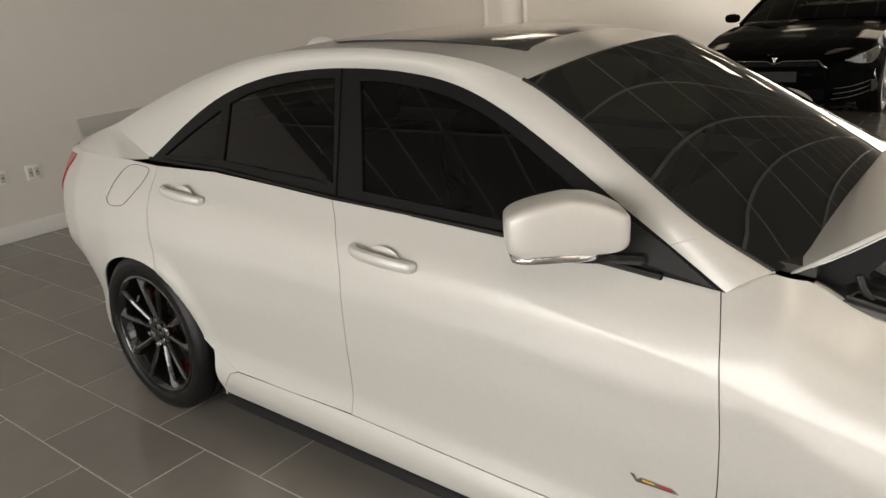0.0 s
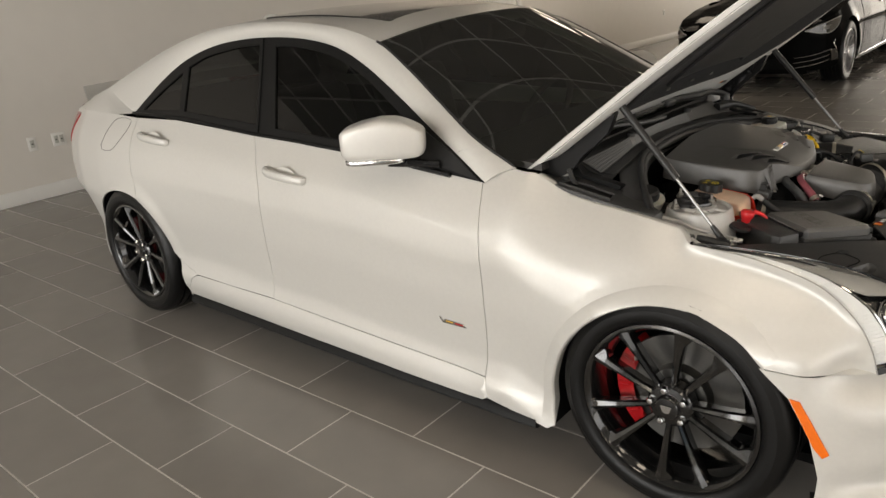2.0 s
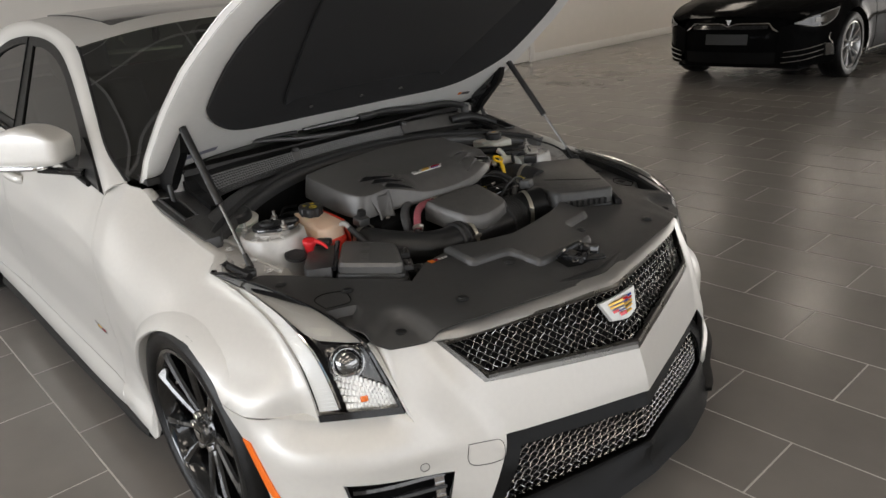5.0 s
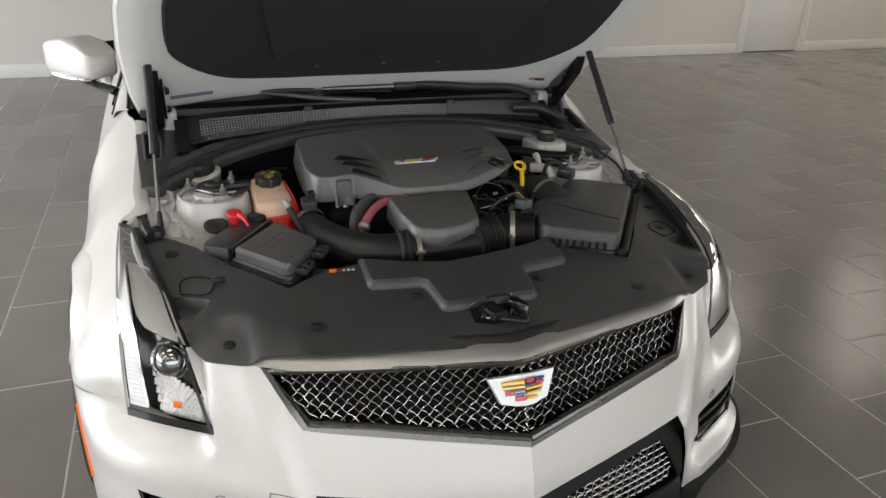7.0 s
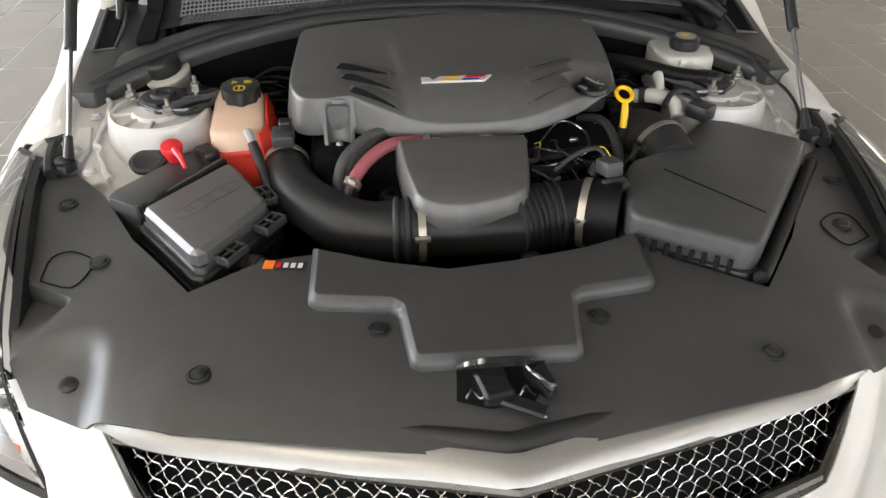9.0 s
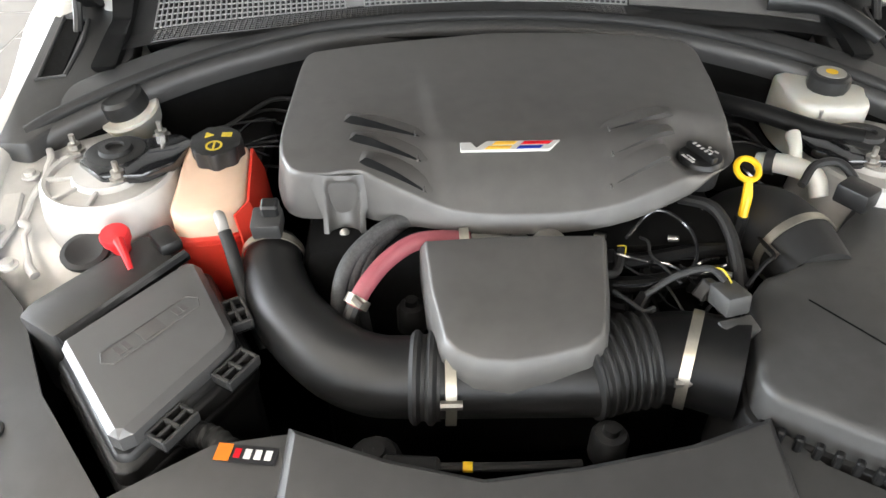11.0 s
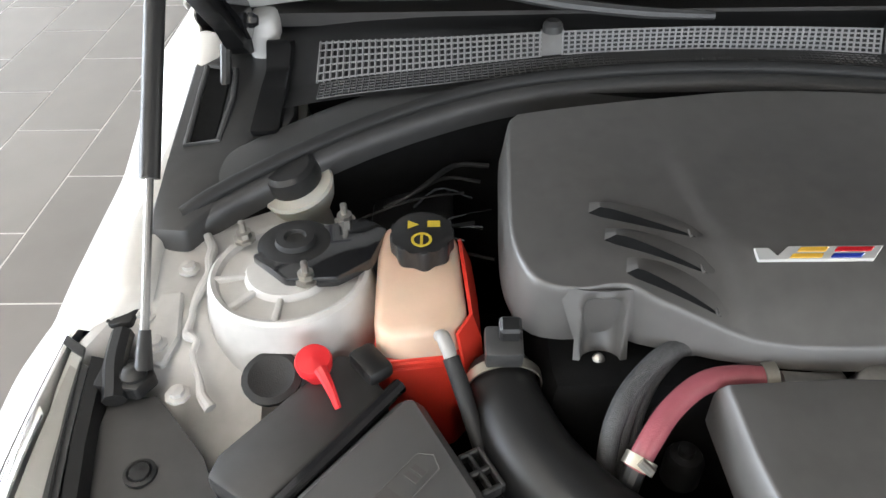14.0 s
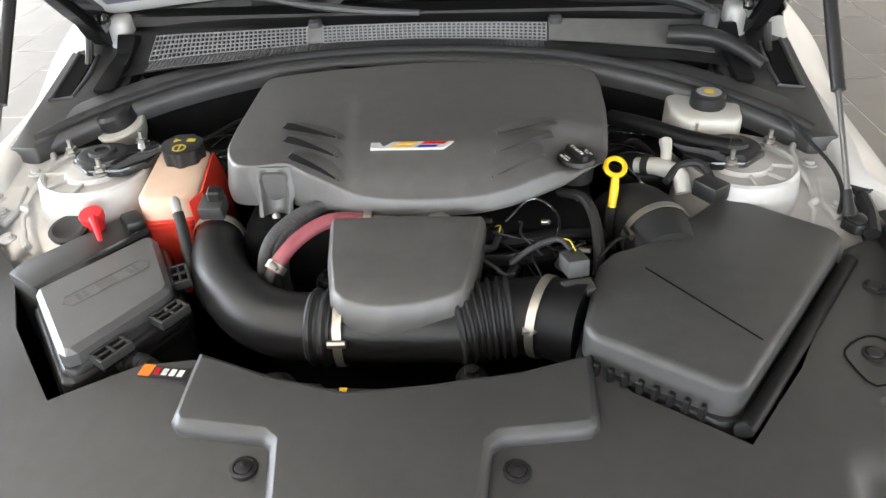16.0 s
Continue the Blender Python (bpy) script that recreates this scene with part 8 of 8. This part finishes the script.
kpoly = [(0.80, 0.22), (0.86, 0.35), (0.86, 0.60), (0.70, 0.73)] + [(x, k_top(x) - 0.012) for x in np.linspace(0.4, -3.9, 22)] + [(-3.95, 0.6), (-3.9, 0.28)] + [(-3.36, 0.24)] + arc_pts(-2.96, 0.395, 195, -15)[0:] + [(-2.5, 0.19), (-0.45, 0.19)] + arc_pts(0, 0.395, 195, -15) + [(0.42, 0.22)]
both("side_panel", lambda: panel([(x, z) for x, z in kpoly], kf, 0.07, flip=True), BLACKPAINT, sharp=60, thick=0.005)
rows = []
for x in np.linspace(0.80, -0.92, 24):
    t, hw = k_top(x) - 0.012, kf(x, k_top(x) - 0.012).y
    rows.append([Vector((x + 0.10 * (1 - k * k) * max(0, (x - 0.2)), k * hw, t + 0.045 * (1 - k * k) + 0.012 * math.exp(-((abs(k) - 0.75) / 0.12) ** 2))) for k in np.linspace(-1, 1, 19)])
part("hood", sheet(rows), BLACKPAINT, black, "black hood", sharp=60)
front = []
for z in (0.20, 0.26, 0.34, 0.44, 0.54, 0.62, 0.68, 0.715):
    front.append([Vector((0.93 - 0.10 * abs(z - 0.45) - 0.40 * abs(k) ** 3.2 + (0.0 if z < 0.6 else -(z - 0.6) * 0.6), k * (0.86 - k_side(z)), z)) for k in np.linspace(-1, 1, 25)])
part("front_bumper", sheet(front, flip=True), BLACKPAINT, black, "black front bumper", sharp=60)
fx = lambda k, z, o=0.004: Vector((0.93 - 0.10 * abs(z - 0.45) - 0.40 * abs(k) ** 3.2 + (0.0 if z < 0.6 else -(z - 0.6) * 0.6) + o, k * (0.86 - k_side(z)), z))
part("badge_bar", tube([fx(k, 0.655 - 0.03 * math.exp(-(k / 0.06) ** 2), 0.006) for k in np.linspace(-0.50, 0.50, 25)], 0.006, 6, 0), CHROME, black, "thin chrome bar with a small emblem")
part("emblem", prism([(-0.035, 0.035), (0.035, 0.035), (0.02, 0.02), (0.0, -0.045), (-0.02, 0.02)], 0, 0.008, 0.001, 1, Matrix.Translation(fx(0, 0.66, 0.012)) @ Matrix(((0, 0, 1, 0), (1, 0, 0, 0), (0, 1, 0, 0), (0, 0, 0, 1)))), CHROME, black)
part("upper_intake", sheet([[fx(k, z, 0.006) for k in np.linspace(-0.50, 0.50, 15)] for z in (0.60, 0.64)], flip=True), GLOSSBLACK, black)
# the intake's shaded mouth, painted as a black sheet on the bumper
part("lower_intake", sheet([[fx(k, z, 0.006) for k in np.linspace(-0.60, 0.60, 15)] for z in (0.24, 0.36)], flip=True), DARKVOID, black)
part("plate_recess", sheet([[fx(k, z, 0.010) for k in np.linspace(-0.28, 0.28, 8)] for z in (0.44, 0.55)], flip=True), BLACKPLASTIC, black)
for sg in (-1, 1):
    on_side = lambda x, z, o: (lambda p: Vector((p.x, sg * p.y, p.z)))(kf(x, z) + Vector((0.6, 0.8, 0.0)) * o)
    low_ = smooth_curve([Vector((a, b, 0)) for a, b in ((0.80, 0.648), (0.70, 0.612), (0.56, 0.612), (0.43, 0.665), (0.32, 0.765))], 4)
    top_ = smooth_curve([Vector((a, b, 0)) for a, b in ((0.80, 0.652), (0.70, 0.700), (0.58, 0.728), (0.45, 0.752), (0.32, 0.770))], 4)
    hl_ = part("headlight", sheet([[on_side(p.x + (q.x - p.x) * f, p.y + (q.y - p.y) * f, 0.006) for f in (0.0, 0.33, 0.66, 1.0)] for p, q in zip(low_, top_)], flip=sg < 0), GLOSSBLACK, black, "slanted dark headlight with a bright edge", thick=0.003)
    part("light_strip", tube([on_side(p.x, p.y, 0.012) for p in top_], 0.005, 6, 0), PALEBLADE, hl_)
    part("light_strip", tube([on_side(p.x, p.y, 0.012) for p in low_], 0.004, 6, 0), PALEBLADE, hl_)
    part("projector", sheet([[on_side(x, z, 0.011) for x in (0.66, 0.60, 0.55)] for z in (0.645, 0.672, 0.695)], flip=sg > 0), SATIN, hl_, thick=0.004)
    fg = part("fog_lamp", sheet([[on_side(x + 0.25 * (z - 0.30), z, 0.008) for x in (0.52, 0.47, 0.42)] for z in (0.30, 0.36, 0.42)], flip=sg > 0), SATIN, black, "chrome-framed fog lamp", thick=0.012)
    part("fog_frame", tube([on_side(0.44, 0.31, 0.012), on_side(0.455, 0.42, 0.014), on_side(0.49, 0.47, 0.012), on_side(0.475, 0.53, 0.010)], [0.004, 0.007, 0.006, 0.003], 6, 4), CHROME, fg)
    for z in (0.25, 0.305, 0.36):
        part("intake_blade", tube([on_side(x, z + 0.22 * (0.84 - x), 0.008) for x in (0.84, 0.76, 0.67, 0.58, 0.53)], [0.003, 0.005, 0.006, 0.005, 0.003], 6, 2), CHROME, black)
    part("chrome_spear", tube([fx(sg * 0.50, 0.655, 0.008), fx(sg * 0.56, 0.60, 0.008), fx(sg * 0.66, 0.55, 0.008)], [0.006, 0.013, 0.004], 6, 4), CHROME, black)
    part("side_mirror", lathe([(0.0005, -0.10), (0.05, -0.085), (0.07, -0.03), (0.072, 0.03), (0.055, 0.085), (0.0005, 0.10)], pose(-1.02, sg * 1.04, 1.05, 90, 0, 0) @ Matrix.Diagonal((0.8, 0.8, 1, 1)), 20), BLACKPAINT, black)
# glasshouse
crown = lambda x: float(np.interp(-x, [0.80, 1.2, 1.6, 2.0, 2.6, 3.2, 3.7], [0.99, 1.21, 1.385, 1.435, 1.42, 1.30, 1.12]))
wid = lambda x: float(np.interp(-x, [0.80, 1.2, 1.6, 2.0, 2.6, 3.2, 3.7], [0.84, 0.75, 0.64, 0.60, 0.60, 0.64, 0.70]))
part("windshield", sheet([[Vector((x + 0.14 * (1 - k * k), k * wid(x), crown(x) + 0.02 * (1 - k * k))) for k in np.linspace(-1, 1, 13)] for x in np.linspace(-0.82, -1.6, 9)]), TINT, black, "dark tinted windshield")
part("roof", sheet([[Vector((x + 0.05 * (1 - k * k), k * wid(x), crown(x) + 0.03 * (1 - k * k))) for k in np.linspace(-1, 1, 13)] for x in np.linspace(-1.6, -2.9, 9)]), BLACKPAINT, black, sharp=60, thick=0.004)
part("rear_glass", sheet([[Vector((x, k * wid(x), crown(x) + 0.03 * (1 - k * k))) for k in np.linspace(-1, 1, 13)] for x in np.linspace(-2.9, -3.75, 7)]), TINT, black)
part("boot_lid", sheet([[Vector((x, k * kf(x, 1.05).y, k_top(x) + 0.01 + 0.02 * (1 - k * k))) for k in np.linspace(-1, 1, 9)] for x in (-3.7, -3.85, -3.98)]), BLACKPAINT, black, sharp=60)
part("rear_bumper", sheet([[Vector((-3.93 - 0.08 * (1 - k * k), k * 0.84, z)) for k in np.linspace(-1, 1, 9)] for z in (0.25, 0.6, 1.08)]), BLACKPAINT, black)
both("side_glass", lambda: sheet([[Vector((x, kf(x, k_top(x) - 0.014).y - 0.004, k_top(x) - 0.014)), Vector((x - 0.02, wid(x) + 0.02, crown(x) - 0.03))] for x in np.linspace(-0.95, -3.5, 20)]), TINT, "dark side glass")
both("a_pillar", lambda: tube([(-0.80, 0.86, 0.98), (-1.2, 0.76, 1.20), (-1.6, 0.65, 1.385), (-2.0, 0.61, 1.435), (-2.6, 0.61, 1.42), (-3.2, 0.66, 1.30), (-3.7, 0.74, 1.12)], 0.03, 8, 4), BLACKPAINT)
part("under_tray", box((-3.8, -0.7, 0.17), (0.7, 0.7, 0.5)), DARKVOID, black)
for (x, s) in ((0.0, 1), (-2.96, 1), (0.0, -1), (-2.96, -1)):
    wheel_at("wheel", x, s * 0.965, 0.345, s, 0.345, 7, 175, black, SILVERRIM, "silver")
both("door_gap", lambda: tube([kf(-0.62, z) + Vector((0, 0.0005, 0)) for z in np.linspace(0.25, 0.95, 10)], 0.003, 5, 0), DARKVOID)
both("door_gap", lambda: tube([kf(-1.85, z) + Vector((0, 0.0005, 0)) for z in np.linspace(0.25, 0.95, 10)], 0.003, 5, 0), DARKVOID)
both("door_handle", lambda: tube([kf(-1.60, 0.80) + Vector((0, 0.006, 0)), kf(-1.78, 0.81) + Vector((0, 0.006, 0))], 0.010, 8, 0), CHROME)
both("sill_strip", lambda: tube([kf(x, 0.235) + Vector((0, 0.006, 0)) for x in np.linspace(-0.5, -2.45, 8)], 0.008, 6, 0), CHROME)
# a silver car behind it, of which little shows
silver = copy_thing(black, pose(-2.37, 14.32, 0, 0, 0, -90))
silver.name = "silver_sedan"
tagged(silver, "silver-grey car parked behind the black sedan", "car")
GREYPAINT = mat("silver_paint", (0.42, 0.41, 0.40), 0.3, 0.5, 500, 0.04, coat=1.0)
for o in silver.children_recursive:
    if o.data and o.data.materials and o.data.materials[0] == BLACKPAINT:
        o.data = o.data.copy()
        o.data.materials[0] = GREYPAINT
        if o.get("label"):
            o["label"] = o["label"].replace("black", "silver-grey")

# ---- floor tiles: the nearest as pieces, the rest joined ----
PX_, PY_, GAP = 0.6125, 0.3075, 0.0050


def tile_spots():
    k0, k1 = int(math.floor((Y0 + 1.006) / PY_)) - 1, int(math.ceil((Y1 + 1.006) / PY_)) + 1
    for k in range(k0, k1):
        ya = -1.006 + PY_ * k
        off = 0.391 if k % 2 == 0 else 0.085
        for i in range(int((X0 - off) / PX_) - 1, int((X1 - off) / PX_) + 1):
            yield off + PX_ * i, ya


near, far_v, far_f = [], [], []
w, h, b = PX_ / 2 - GAP / 2, PY_ / 2 - GAP / 2, 0.0012


def tile_mesh():
    v = [(-w, -h, -0.003), (w, -h, -0.003), (w, h, -0.003), (-w, h, -0.003), (-w, -h, -b), (w, -h, -b), (w, h, -b), (-w, h, -b), (-w + b, -h + b, 0), (w - b, -h + b, 0), (w - b, h - b, 0), (-w + b, h - b, 0)]
    f = [(8, 9, 10, 11)] + [(i, (i + 1) % 4, 4 + (i + 1) % 4, 4 + i) for i in range(4)] + [(4 + i, 4 + (i + 1) % 4, 8 + (i + 1) % 4, 8 + i) for i in range(4)]
    return v, f


TV, TF = tile_mesh()
tm = bpy.data.meshes.new("tile")
tm.from_pydata(TV, [], TF)
tm.materials.append(TILE)
count = 0
for x, ya in tile_spots():
    cx, cy = x + PX_ / 2, ya + PY_ / 2
    if cx - w < X0 + 0.01 or cx + w > X1 - 0.01 or cy - h < Y0 + 0.01 or cy + h > Y1 - 0.01:
        if cx + w < X0 + 0.05 or cx - w > X1 - 0.05 or cy + h < Y0 + 0.05 or cy - h > Y1 - 0.05:
            continue
    dip = 0.0004 * noise.noise(Vector((cx * 3, cy * 3, 0)))
    if -3.9 < cx < 3.0 and -2.3 < cy < 2.0 and not (-2.3 < cx < 0.0 and -0.6 < cy < 0.7) and count < 300 and X0 + w < cx:
        ob = new("tile", tm)
        ob.parent = floor
        ob.location = (cx, cy, dip)
        count += 1
    else:
        lo, hi = max(cx - w, X0 + 0.002), min(cx + w, X1 - 0.002)
        la, ha = max(cy - h, Y0 + 0.002), min(cy + h, Y1 - 0.002)
        o = len(far_v)
        far_v += [(min(max(cx + a, lo), hi), min(max(cy + c, la), ha), d + dip) for a, c, d in TV]
        far_f += [tuple(o + i for i in q) for q in TF]
fm = bpy.data.meshes.new("tiles_rest")
fm.from_pydata(far_v, [], far_f)
fm.materials.append(TILE)
rest = new("far_tiles", fm)
rest.parent = floor
rest["kind"] = "stuff"
